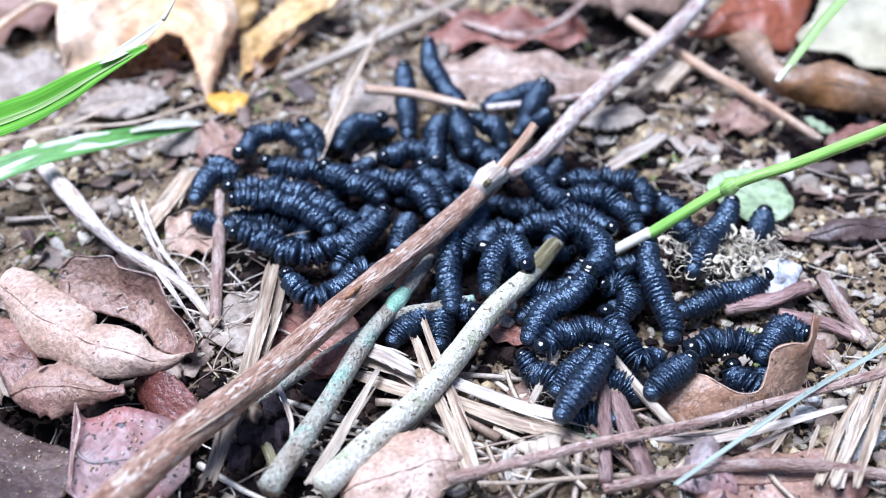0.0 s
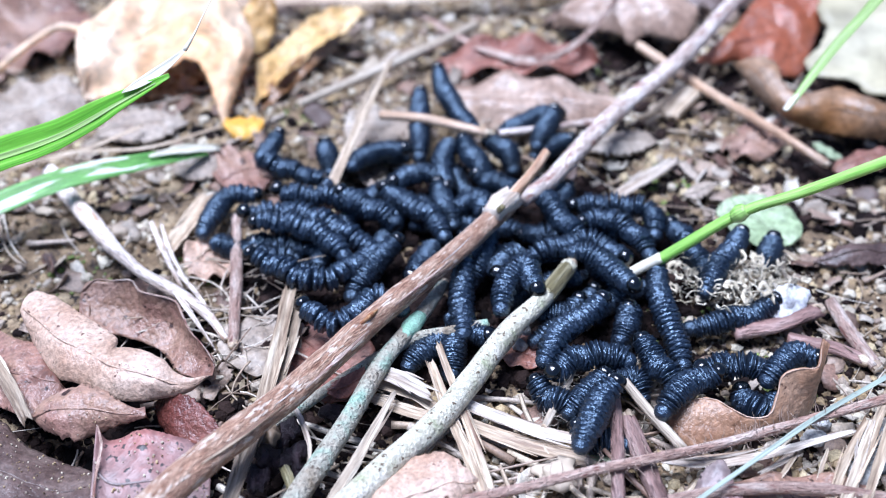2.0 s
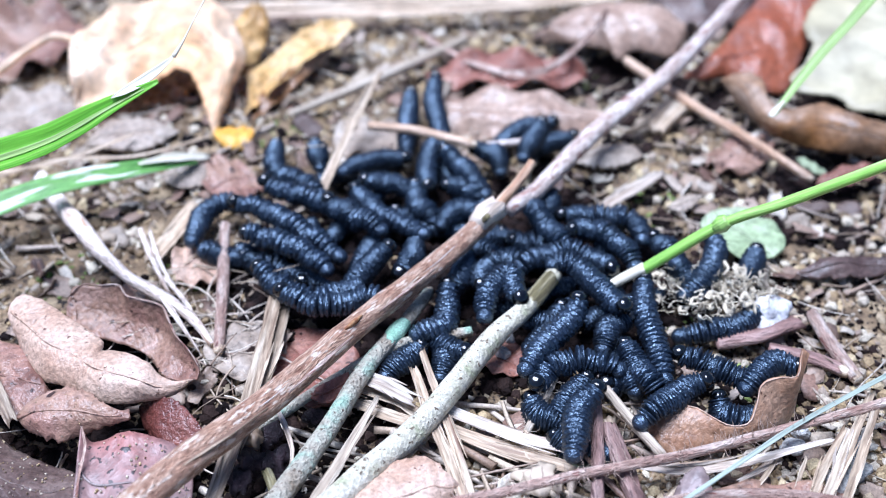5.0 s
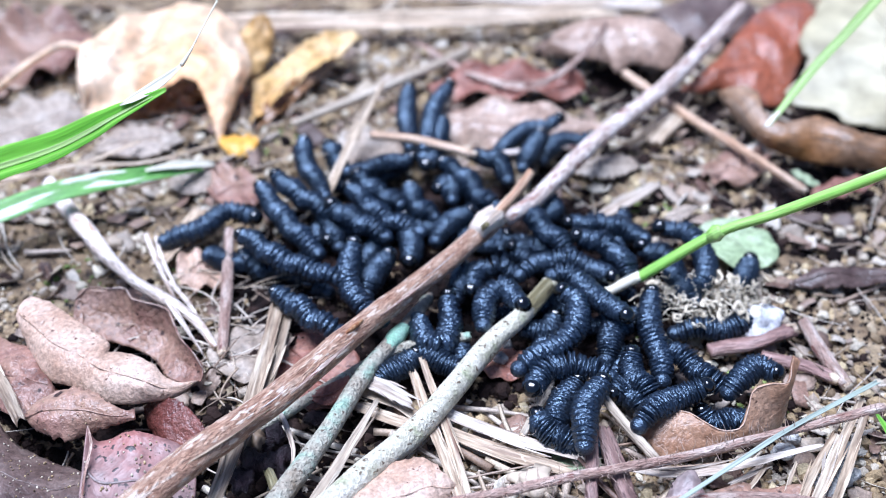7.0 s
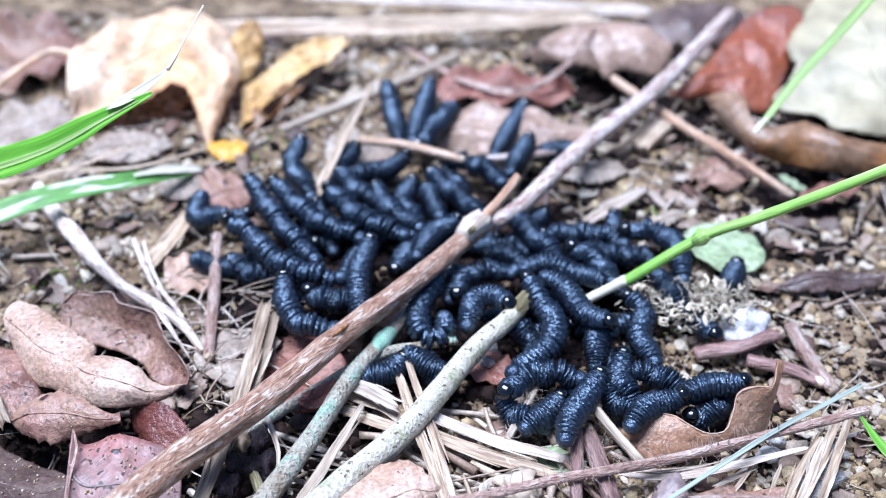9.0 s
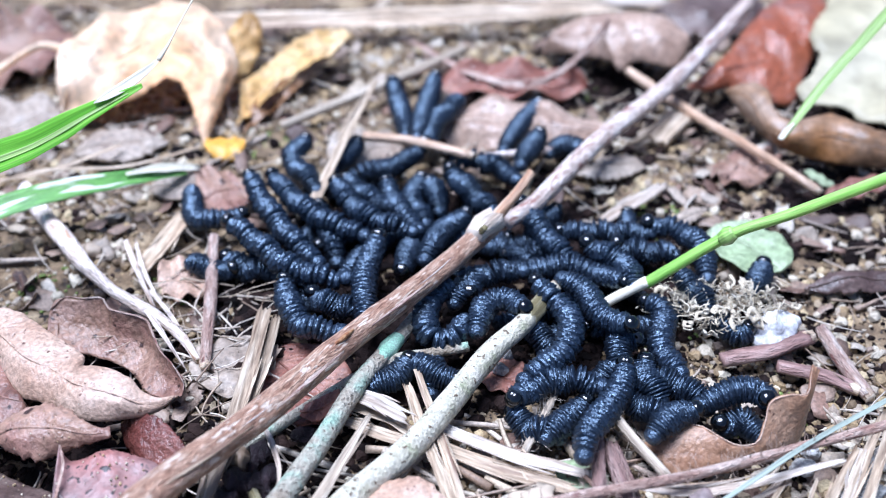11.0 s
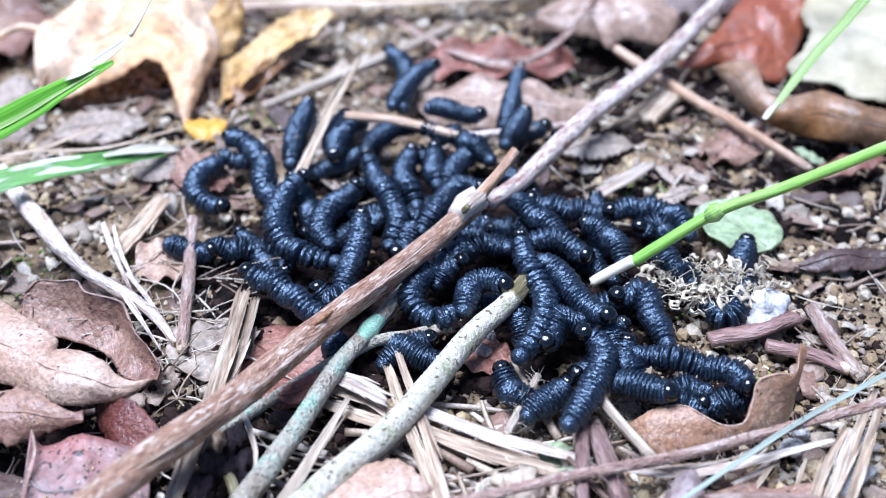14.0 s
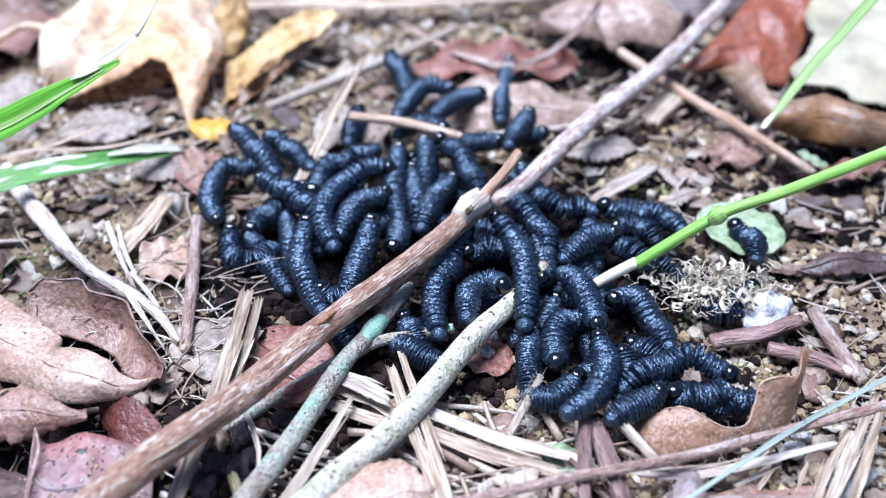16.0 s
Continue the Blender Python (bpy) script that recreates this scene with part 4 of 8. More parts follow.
leaf("pink-brown leaf piece on soil", M_LEAF_BROWN, (-49.5, 27.6, 1.5), (-40.8, 33.7, 1.5), 17, cup=0.02, wave=0.6, seed=19, blunt=0.35)
leaf("greyish leaf piece under straw", M_LEAF_BLEACH, (-40.5, -25.1, 1.0), (-29.5, -16.4, 1.0), 14, cup=0.02, wave=0.6, seed=20, blunt=0.4)
leaf("dark red leaf between the sticks", M_LEAF_RED, (-29.5, -16.4, 1.0), (-15.3, -33.9, 1.0), 16, cup=0.02, wave=0.6, seed=21)
leaf("pale lilac leaf piece", M_LEAF_BLEACH, (-24.3, 45.4, 1.5), (-8.3, 49.9, 1.5), 14, cup=0.03, wave=0.8, seed=22, blunt=0.4)
leaf("dark red leaf piece beneath the pale stick", M_LEAF_RED, (7.2, -18.7, 0.5), (14.9, -24.4, 0.5), 9, cup=0.03, wave=0.5, seed=25)
leaf("bleached pinkish dead leaf on litter", M_LEAF_BLEACH, (-104.5, 45.5, 2.0), (-85.4, 60.1, 3.0), 26, cup=-0.04, wave=1.5, seed=26, roll=10)
leaf("brown dead leaf on litter", M_LEAF_BROWN, (-114.0, 78.0, 2.0), (-92.5, 96.9, 3.0), 28, cup=0.04, wave=2, seed=27, roll=12)
leaf("dull purple-brown leaf on gravel", M_LEAF_BROWN, (68.1, 38.9, 1.0), (61.2, 47.5, 1.0), 18, cup=0.02, wave=1, seed=28)
curled_leaf("dull purple-brown leaf on gravel", M_LEAF_DARK, [(68.4, 2.7, 1.0), (73.6, 5.0, 2.5), (80.1, 6.6, 2.0), (90.2, 4.9, 3.0)], [(68.4, 2.7, 1.0), (72.8, 0.7, 1.0), (79.8, 1.1, 1.5), (90.4, 3.9, 1.0)], 0.8, 29, 1.0, torn=0.9, folds=3.0)
leaf("brown dead leaf at the front corner", M_LEAF_BROWN, (38.0, -58.5, 2.0), (65.7, -55.7, 2.0), 12, cup=-0.06, wave=1, seed=30, roll=12)

curled_leaf("tan curled dead leaf with a wavy edge", M_LEAF_TAN,
            [(-76.8, -16.8, 6.0), (-75.6, -14.6, 8.0), (-70.5, -17.3, 9.0), (-64.4, -22.2, 9.0), (-59.3, -25.7, 8.5), (-57.7, -27.6, 8.5), (-57.8, -28.8, 8.0), (-53.1, -30.3, 9.0), (-49.0, -32.9, 9.0), (-46.6, -34.9, 8.0), (-43.9, -35.7, 7.5), (-41.2, -34.4, 7.0)],
            [(-76.8, -16.8, 6.0), (-75.5, -20.5, 4.0), (-71.5, -28.3, 4.0), (-68.1, -32.1, 4.0), (-62.3, -34.9, 5.0), (-56.5, -38.0, 5.0), (-53.1, -38.6, 5.0), (-48.6, -37.8, 5.0), (-44.4, -37.0, 5.5), (-41.2, -34.4, 7.0)], 2.2, 1, 0.9, torn=0.15)
curled_leaf("brown dead leaf with its edge rolled up", M_LEAF_BROWN,
            [(-68.7, -14.6, 2.0), (-67.7, -10.1, 6.0), (-63.3, -10.8, 7.0), (-58.5, -11.5, 8.0), (-56.6, -14.6, 8.0), (-50.9, -16.4, 8.0), (-48.7, -18.9, 8.0), (-46.7, -23.2, 7.0), (-43.0, -27.2, 6.0), (-41.6, -29.2, 5.0), (-41.6, -31.4, 4.0)],
            [(-68.7, -14.6, 2.0), (-66.5, -18.1, 3.0), (-64.0, -18.5, 2.0), (-60.1, -18.7, 1.0), (-54.9, -20.9, 1.0), (-51.2, -23.7, 1.0), (-48.7, -27.7, 1.5), (-45.5, -30.1, 2.0), (-41.6, -31.4, 4.0)], -1.6, 2, 0.8, torn=0.15, midrib=False,
            # The pink rim paints the highlight on the turned-up edge.
            rim=(-1, 0.1, 0.95, 0.2, M_TWIG_PINK, "pinkish highlight drawn along the turned-up edge"))
curled_leaf("dull brown dead leaf beneath other leaves", M_LEAF_BROWN,
            [(-86.4, -13.6, 1.0), (-81.2, -19.4, 3.0), (-76.6, -23.7, 5.0), (-73.3, -24.6, 5.0), (-70.3, -29.3, 5.0), (-67.8, -32.6, 4.0), (-65.7, -34.0, 3.0)],
            [(-80.1, -34.4, 2.0), (-76.6, -37.0, 2.0), (-71.8, -40.0, 3.0), (-68.8, -40.5, 3.0), (-66.7, -39.8, 3.0), (-65.5, -37.9, 3.0), (-65.7, -34.0, 3.0)], 1.2, 31, 0.9)
curled_leaf("tan brown dead leaf with a torn edge", M_LEAF_BROWN,
            [(-70.0, -40.2, 3.0), (-68.2, -39.7, 6.0), (-65.1, -38.1, 7.0), (-61.1, -37.6, 8.0), (-57.9, -38.8, 8.0), (-54.3, -41.6, 8.0), (-51.9, -42.4, 7.5), (-50.6, -41.6, 7.0)],
            [(-70.0, -40.2, 3.0), (-68.1, -42.6, 3.0), (-64.5, -45.2, 4.0), (-60.8, -46.1, 4.0), (-58.6, -44.9, 4.0), (-55.2, -44.2, 5.0), (-50.9, -43.8, 6.5), (-50.1, -43.5, 7.0)], 2.0, 3, 0.9, torn=0.4)
curled_leaf("damp dark grey-brown leaf lying flat", M_LEAF_DARK,
            [(-83.9, -35.9, 0.5), (-76.7, -38.2, 0.0), (-71.6, -42.4, -1.2), (-65.3, -45.5, -1.8), (-58.8, -48.1, -1.5)],
            [(-75.7, -61.6, 2.0), (-67.7, -62.7, 2.0), (-62.6, -62.6, 2.0), (-59.1, -62.6, 2.0), (-56.3, -58.5, 1.5)], 0.8, 4, 0.7)
grey_red = curled_leaf("greyish-red dead leaf with a curled rim", M_LEAF_GREY,
            [(-58.2, -44.2, 5.5), (-56.3, -46.0, 4.0), (-53.7, -46.0, 4.5), (-52.1, -45.3, 5.0), (-50.1, -45.2, 5.5), (-47.0, -45.5, 5.0), (-43.4, -46.2, 4.0), (-39.8, -47.5, 2.0)],
            [(-56.4, -59.7, 3.0), (-52.2, -63.1, 2.0), (-47.0, -63.6, 2.0), (-42.5, -60.7, 1.0), (-38.8, -55.2, 1.0)], 0.2, 5, 0.6, torn=0.15)
part("rim", strip([(-57.8, -44.9, 6.2), (-56.4, -48.8, 5.5), (-56.4, -53.7, 4.5), (-55.6, -60.5, 4.0)], [0.3, 0.5, 0.4, 0.35], fold=0.6), M_TWIG_PINK, grey_red, "pale curled rim")
curled_leaf("dark red curled leaf, deepened as shade beneath the stick", M_LEAF_RED_SHADED,
            [(-49.9, -36.0, 3.0), (-45.6, -37.9, 6.0), (-42.3, -39.9, 6.0), (-39.6, -42.8, 5.0), (-37.4, -45.9, 3.0)], [(-51.3, -35.3, 1.0), (-49.4, -39.5, 0.0), (-45.6, -44.1, 0.0), (-41.5, -46.5, 0.0), (-37.5, -46.6, 1.0)], 0.7, 6, 0.6, midrib=False, torn=0.3, folds=1.5)
curled_leaf("large pale yellow dead leaf arched over the soil", M_LEAF_YELLOW,
            [(-83.7, 57.4, 2.0), (-86.5, 67.4, 9.0), (-85.7, 75.6, 12.0), (-80.4, 81.7, 14.0), (-72.0, 87.6, 15.0), (-62.9, 89.4, 15.0), (-54.1, 85.6, 14.0), (-48.3, 77.0, 11.0), (-46.5, 71.3, 8.0), (-48.4, 63.0, 5.0), (-50.4, 52.4, 2.0), (-51.2, 48.5, 1.0)],
            [(-83.7, 57.4, 2.0), (-83.7, 57.8, 2), (-78.8, 57.4, 3), (-71.8, 58.9, 4.5), (-65.7, 62.1, 6.5), (-61.4, 63.7, 9), (-58.8, 63.1, 8.5), (-56.5, 60.6, 7), (-54.2, 55.7, 4), (-51.2, 48.5, 1.0)], 0.8, 13, 1.2, torn=0.6, folds=6.0,
            stalk=[(-85.6, 72.9, 11.0), (-93.1, 78.3, 9.0), (-99.6, 73.4, 7.0), (-106.3, 64.5, 4.0)])
curled_leaf("ochre dry leaf folded along its length", M_LEAF_OCHRE,
            [(-46.3, 72.1, 3.0), (-40.4, 79.1, 5.0), (-33.5, 86.4, 7.0), (-26.1, 88.9, 9.0), (-21.5, 87.4, 8.0)], [(-45.0, 55.1, 1.0), (-42.0, 60.6, 2.0), (-39.4, 65.6, 3.0), (-34.0, 74.0, 4.0), (-27.4, 80.0, 6.0), (-21.5, 87.4, 8.0)], -1.6, 14, 2.0, torn=0.6, folds=6.0)
leaf("narrow ochre leaf standing behind", M_LEAF_OCHRE, (-49.3, 78.1, 2.0), (-45.7, 90.3, 12.0), 9, cup=-0.12, wave=0.6, seed=33, roll=10)
curled_leaf("pinkish-brown dead leaf arched on litter", M_LEAF_PALE,
            [(24, 91.6, 2), (27.7, 97.2, 5), (32.7, 99.1, 7), (39.7, 98, 9), (48.1, 97, 10), (55.2, 96, 8.5), (59.7, 90.5, 5)],
            [(24, 91.6, 2), (29.5, 88.6, 3), (35, 86.7, 3.5), (39.8, 85.5, 3), (41.9, 82, 2.5), (46, 84.9, 3.5), (51.3, 82.3, 3.5), (55.6, 82.8, 3), (59.7, 90.5, 5)], 2.4, 9, 1.0, folds=2.5)
curled_leaf("shiny red and lilac dead leaf", M_LEAF_LILAC,
            [(56.2, 73.5, 3), (60.7, 76.4, 5), (66.6, 81.6, 8), (72.6, 90.5, 10), (78.5, 97.5, 12), (84.7, 101.4, 13), (91, 100.7, 13), (93.5, 97, 11)],
            [(56.2, 73.5, 3), (61.2, 72.4, 2.5), (66, 73.4, 3), (69.8, 71.2, 2.5), (74.9, 68.9, 1.5), (80.5, 69.9, 1.5), (84.4, 77.7, 4), (88.2, 86.1, 8)], 1.6, 10, 1.0, folds=3.0)
curled_leaf("dark brown rotting leaf behind the twig", M_LEAF_DARK,
            [(52.5, 114.7, 1), (60.6, 120.3, 2.5), (70.1, 123.1, 3), (80.9, 122.9, 2.5), (84.1, 117.7, 1)],
            [(52.5, 114.7, 1), (60.2, 104.9, 1), (68.8, 102.1, 0.5), (77.3, 108.7, 0.5), (84.1, 117.7, 1)], 1.0, 61, 1.0, torn=0.6, folds=2.0)
curled_leaf("rust-brown leaf curled along its edge", M_LEAF_RUST,
            [(63.7, 67.4, 6.0), (68.4, 63.9, 10.0), (71.4, 59.4, 10.5), (71.6, 52.5, 9.5), (75.3, 49.6, 9.0), (83.0, 52.2, 9.0), (88.3, 48.8, 9.0), (94.3, 46.8, 8.0), (102.0, 44.8, 8.0)],
            [(63.7, 67.4, 6.0), (64.9, 63.6, 5.0), (67.9, 56.1, 4.0), (71.5, 49.9, 3.0), (76.9, 46.5, 2.0), (84.7, 43.3, 2.0), (92.7, 42.2, 2.0), (102.2, 40.7, 2.0)], 2.2, 11, 0.8, folds=1.5)
curled_leaf("large cream-white dead leaf", M_LEAF_CREAM,
            [(96.2, 105.1, 13.0), (85.6, 84.1, 11.0), (87.0, 77.8, 10.0), (83.3, 69.9, 9.0), (79.0, 64.6, 8.0), (80.4, 59.9, 7.0), (87.5, 58.7, 7.0), (90.5, 55.8, 6.0), (94.8, 53.3, 6.0), (106.3, 52.8, 5.0)],
            [(102.4, 112.9, 13.0), (114.4, 115.7, 14.0), (126.8, 109.3, 14.0), (127.2, 82.8, 11.0), (119.4, 64.7, 8.0), (111.7, 54.0, 5.0)], 1.5, 12, 0.7, torn=0.9, folds=0.8)
leaf("small red leaf tip on gravel", M_LEAF_RED, (78.8, 31.3, 2.0), (92.9, 35.1, 4.0), 6, cup=-0.15, wave=0.4, seed=35, arch=1)
leaf("small fresh green leaf blade on gravel", M_LEAF_GREEN, (76.9, 41.3, 2.0), (81.6, 34.4, 2.0), 2.6, cup=-0.1, wave=0.2, seed=36, midrib=False, ragged=0.02, crumple=0.1)
curled_leaf("brown dead leaf curled up with a notch", M_LEAF_CARAMEL,
            [(33.2, -38.9, 2.0), (36.6, -38.8, 5.0), (40.7, -38.2, 6.0), (44.0, -40.6, 6.0), (47.6, -42.0, 5.0), (50.4, -42.0, 5.5), (51.8, -39.7, 8.0), (53.1, -37.3, 10.5), (56.1, -36.5, 11.0), (58.5, -36.5, 11.0), (60.1, -31.7, 13.0)],
            [(33.1, -40.8, 1.0), (35.8, -44.2, 1.0), (41.2, -45.2, 1.0), (47.9, -43.4, 1.0), (53.5, -40.9, 1.0), (57.3, -38.8, 1.0), (59.2, -36.8, 3.0), (59.6, -35.9, 8.0), (61.4, -32.0, 12.0)], 0.9, 16, 0.5, torn=0.2, midrib=False,
            rim=(-1, 0.1, 0.95, 0.12, M_LEAF_TAN, "pale thin edge"))
curled_leaf("tan brown leaf at the front edge", M_LEAF_TAN,
            [(-15.4, -57.9, 1.0), (-11.5, -54.3, 4.0), (-8.1, -51.1, 5.0), (-3.8, -50.1, 6.0), (-1.0, -50.9, 6.0), (0.9, -53.2, 6.0), (3.4, -54.2, 4.0)],
            [(-14.8, -61.7, 1.0), (-9.5, -63.5, 2.0), (-2.7, -63.5, 2.0), (1.2, -57.6, 2.0), (3.4, -54.2, 4.0)], 1.6, 17, 1.2, torn=0.4)
curled_leaf("small red leaf piece between the sticks", M_LEAF_RED, [(-23.2, -33.8, 3.0), (-20.1, -32.2, 4.0), (-15.9, -29.2, 4.0)], [(-23.2, -33.8, 3.0), (-19.3, -35.9, 3.0), (-15.3, -32.2, 3.0)], 0.5, 37, 0.4)
curled_leaf("pinkish leaf piece with a pale edge in the front", M_LEAF_GREY,
            [(36.0, -55.8, 2.0), (38.4, -52.0, 4.0), (41.1, -50.8, 5.0), (42.3, -52.4, 4.5), (42.8, -55.4, 4.0), (44.4, -58.2, 3.0)], [(35.6, -58.5, 2.0), (38.7, -59.6, 2.0), (44.3, -59.6, 2.0)], 0.8, 38, 0.6)
leaf("small green leaf beneath the straw", M_LEAF_GREEN, (19.4, -42.5, 0.8), (27.1, -46.6, 0.8), 5.5, cup=-0.05, wave=0.2, seed=39, ragged=0.03, crumple=0.3)
curled_leaf("bleached tan leaf piece on the soil", M_LEAF_BLEACH, [(-79.2, 44.9, 1.0), (-75.2, 50.5, 2.5), (-67.5, 52.8, 2.5), (-59.1, 50.5, 1.0)], [(-79.2, 44.9, 1.0), (-72.5, 42.3, 1.0), (-64.6, 42.8, 1.0), (-59.1, 50.5, 1.0)], 0.8, 51, 0.8, torn=0.8, folds=2.0)
curled_leaf("bleached tan leaf piece on the soil", M_LEAF_BLEACH, [(-60.3, 32.3, 1.0), (-57.3, 36.1, 2.0), (-52.0, 37.1, 2.0), (-48.7, 34.4, 1.0)], [(-60.3, 32.3, 1.0), (-56.2, 28.7, 1.0), (-51.0, 29.3, 1.0), (-48.7, 34.4, 1.0)], 0.6, 52, 0.8, torn=0.8, folds=2.0)
curled_leaf("brownish ochre leaf crumpled under another", M_LEAF_RUST, [(-42.6, 64.3, 2.0), (-37.2, 72.3, 3.5), (-30.3, 79.1, 5.0), (-24.7, 86.0, 6.0)], [(-43.6, 54.0, 1.0), (-39.0, 62.2, 1.0), (-32.8, 73.8, 2.0), (-24.8, 87.4, 4.0)], -1.0, 53, 1.5, torn=0.6, folds=5.0)
curled_leaf("pale dry leaf scrap on gravel", M_LEAF_BLEACH, [(27.7, 40.5, 1.0), (32.9, 44.2, 2.0), (39.8, 45.5, 2.0), (43.9, 43.1, 1.0)], [(27.7, 40.5, 1.0), (32.9, 37.7, 1.0), (39.1, 38.8, 1.0), (43.9, 43.1, 1.0)], 0.6, 54, 0.8, torn=0.9, folds=2.0)
curled_leaf("pale dry leaf scrap on gravel", M_LEAF_BLEACH, [(46.0, 23.7, 1.0), (49.7, 26.3, 2.0), (54.5, 26.9, 2.0)], [(46.0, 23.7, 1.0), (49.8, 22.4, 1.0), (54.5, 26.9, 2.0)], 0.5, 55, 0.8, torn=0.9, folds=2.0)



# ---- larvae: a head and a chain of ringed segments ----
SEGMENTS = 12
STEP = 1.60


def segment_mesh(name, radius, taper, seed):
    """One body ring: two narrow annulets set with rows of small warts and a fleshy lobe low on each side; x points to the head."""
    bm = bmesh.new()
    rnd = random.Random(int(seed * 10) + 3)
    ring, rows = 30, []
    prof = []
    for j, centre in enumerate((-0.5, 0.5)):
        top = (1.03, 1.01)[j]
        prof += [(centre - 0.5, 0.76 if j else 0.66, 0), (centre - 0.40, top - 0.14, 0.1), (centre - 0.22, top - 0.03, 0.8), (centre - 0.04, top, 1.0), (centre + 0.14, top - 0.03, 0.8), (centre + 0.36, top - 0.13, 0.1)]
    prof += [(1.0, 0.66, 0)]
    for x, r, crest in prof:
        row = []
        for k in range(ring):
            a = 2 * math.pi * (k + 0.5 * (int(x * 9) % 2)) / ring
            w = 0.05 * noise.noise((x * 2.6, math.cos(a) * 2.5 + seed, math.sin(a) * 2.5))
            wart = crest * rnd.choice((-0.06, -0.02, 0.02, 0.08, 0.17))
            low = math.exp(-((math.sin(a) + 0.30) / 0.24) ** 2)
            lobe = 0.15 * low * max(0.0, 1 - (x / 0.62) ** 2)
            rr = radius * (r + w + wart + lobe) * (1 + taper * x)
            row.append(bm.verts.new(Vector((x * STEP * 0.56, math.cos(a) * rr, math.sin(a) * rr * 0.93)) * MM))
        rows.append(row)
    for a, b in zip(rows, rows[1:]):
        for k in range(ring):
            bm.faces.new((a[k], a[(k + 1) % ring], b[(k + 1) % ring], b[k]))
    bm.faces.new(rows[0])
    bm.faces.new(rows[-1])
    bmesh.ops.recalc_face_normals(bm, faces=bm.faces)
    return finish(name, bm, M_LARVA)


def finish(name, bm, material):
    for f in bm.faces:
        f.smooth = True
    me = bpy.data.meshes.new(name)
    bm.to_mesh(me)
    bm.free()
    me.materials.append(material)
    return me


def tail_mesh():
    bm = bmesh.new()
    bmesh.ops.create_uvsphere(bm, u_segments=16, v_segments=10, radius=1.0)
    for v in bm.verts:
        x, y, z = v.co
        v.co = Vector((x * 1.5, y * 1.6, z * 1.45)) * MM * (1 + 0.05 * noise.noise((x * 3, y * 3, z * 3)))
    return finish("tail", bm, M_LARVA)


def head_mesh():
    bm = bmesh.new()
    bmesh.ops.create_uvsphere(bm, u_segments=20, v_segments=14, radius=1.0)
    for v in bm.verts:
        x, y, z = v.co
        pinch = 1 - 0.06 * math.exp(-(y / 0.12) ** 2) * (1 if z > 0 else 0.3)
        v.co = Vector((x * 1.36, y * 1.56, z * 1.52 - max(0, x) * 0.22)) * MM * pinch
    return finish("head", bm, M_HEAD)


def jaw_mesh():
    bm = bmesh.new()
    bmesh.ops.create_uvsphere(bm, u_segments=10, v_segments=8, radius=1.0)
    for v in bm.verts:
        x, y, z = v.co
        v.co = Vector((0.85 + x * 0.35, y * 0.5, -0.7 + z * 0.3)) * MM
    return finish("mouthparts", bm, M_HEAD)


RADII = [1.66, 1.80, 1.88, 1.94, 1.97, 1.99, 1.99, 1.98, 1.95, 1.90, 1.81, 1.66]
RINGS = [segment_mesh("body_ring", r, 0.03 if i > 5 else -0.03, i * 1.3) for i, r in enumerate(RADII)]
TAIL, HEAD, JAW = tail_mesh(), head_mesh(), jaw_mesh()


def body_poses(height, length, points, rise=0.0):
    """Poses of head, rings and tail along a curve through the points (head first), in metres."""
    pts = [Vector((x, y, 0)) for x, y in zip(points[::2], points[1::2])]
    c = spline(pts, 40)
    arc = sum((b - a).length for a, b in zip(c, c[1:]))
    want = min(max(arc, length * 0.68), length * 1.2)
    over = want - arc
    t0, t1 = (c[0] - c[1]).normalized(), (c[-1] - c[-2]).normalized()
    if over > 0:
        c = [c[0] + t0 * over * 0.2, *c, c[-1] + t1 * over * 0.8]
    n = SEGMENTS + 2
    run = [0.0]
    for a, b in zip(c, c[1:]):
        run.append(run[-1] + (b - a).length)
    start = (run[-1] - want) / 2
    nodes = []
    for i in range(n):
        s = max(start + want * i / (n - 1), 0.0)
        k = max(j for j in range(len(run)) if run[j] <= s + 1e-9)
        k = min(k, len(c) - 2)
        nodes.append(c[k].lerp(c[k + 1], (s - run[k]) / max(run[k + 1] - run[k], 1e-9)))
    out = []
    for i, q in enumerate(nodes):
        u = i / (n - 1)
        z = height + rise * max(0.0, 1 - 2 * u) + 0.5 * math.sin(u * 5 + q.x) - (0.8 * (u - 0.85) / 0.15 if u > 0.85 else 0) + (0.7 * (0.12 - u) / 0.12 if u < 0.12 else 0)
        q.z = max(z, 1.9)
    for i, q in enumerate(nodes):
        d = (nodes[max(i - 1, 0)] - nodes[min(i + 1, n - 1)]).normalized()
        y = Vector((0, 0, 1)).cross(d).normalized()
        z = d.cross(y)
        m = Matrix((d, y, z)).transposed().to_4x4()
        m.translation = q * MM
        out.append(m)
    return out


LARVAE = []


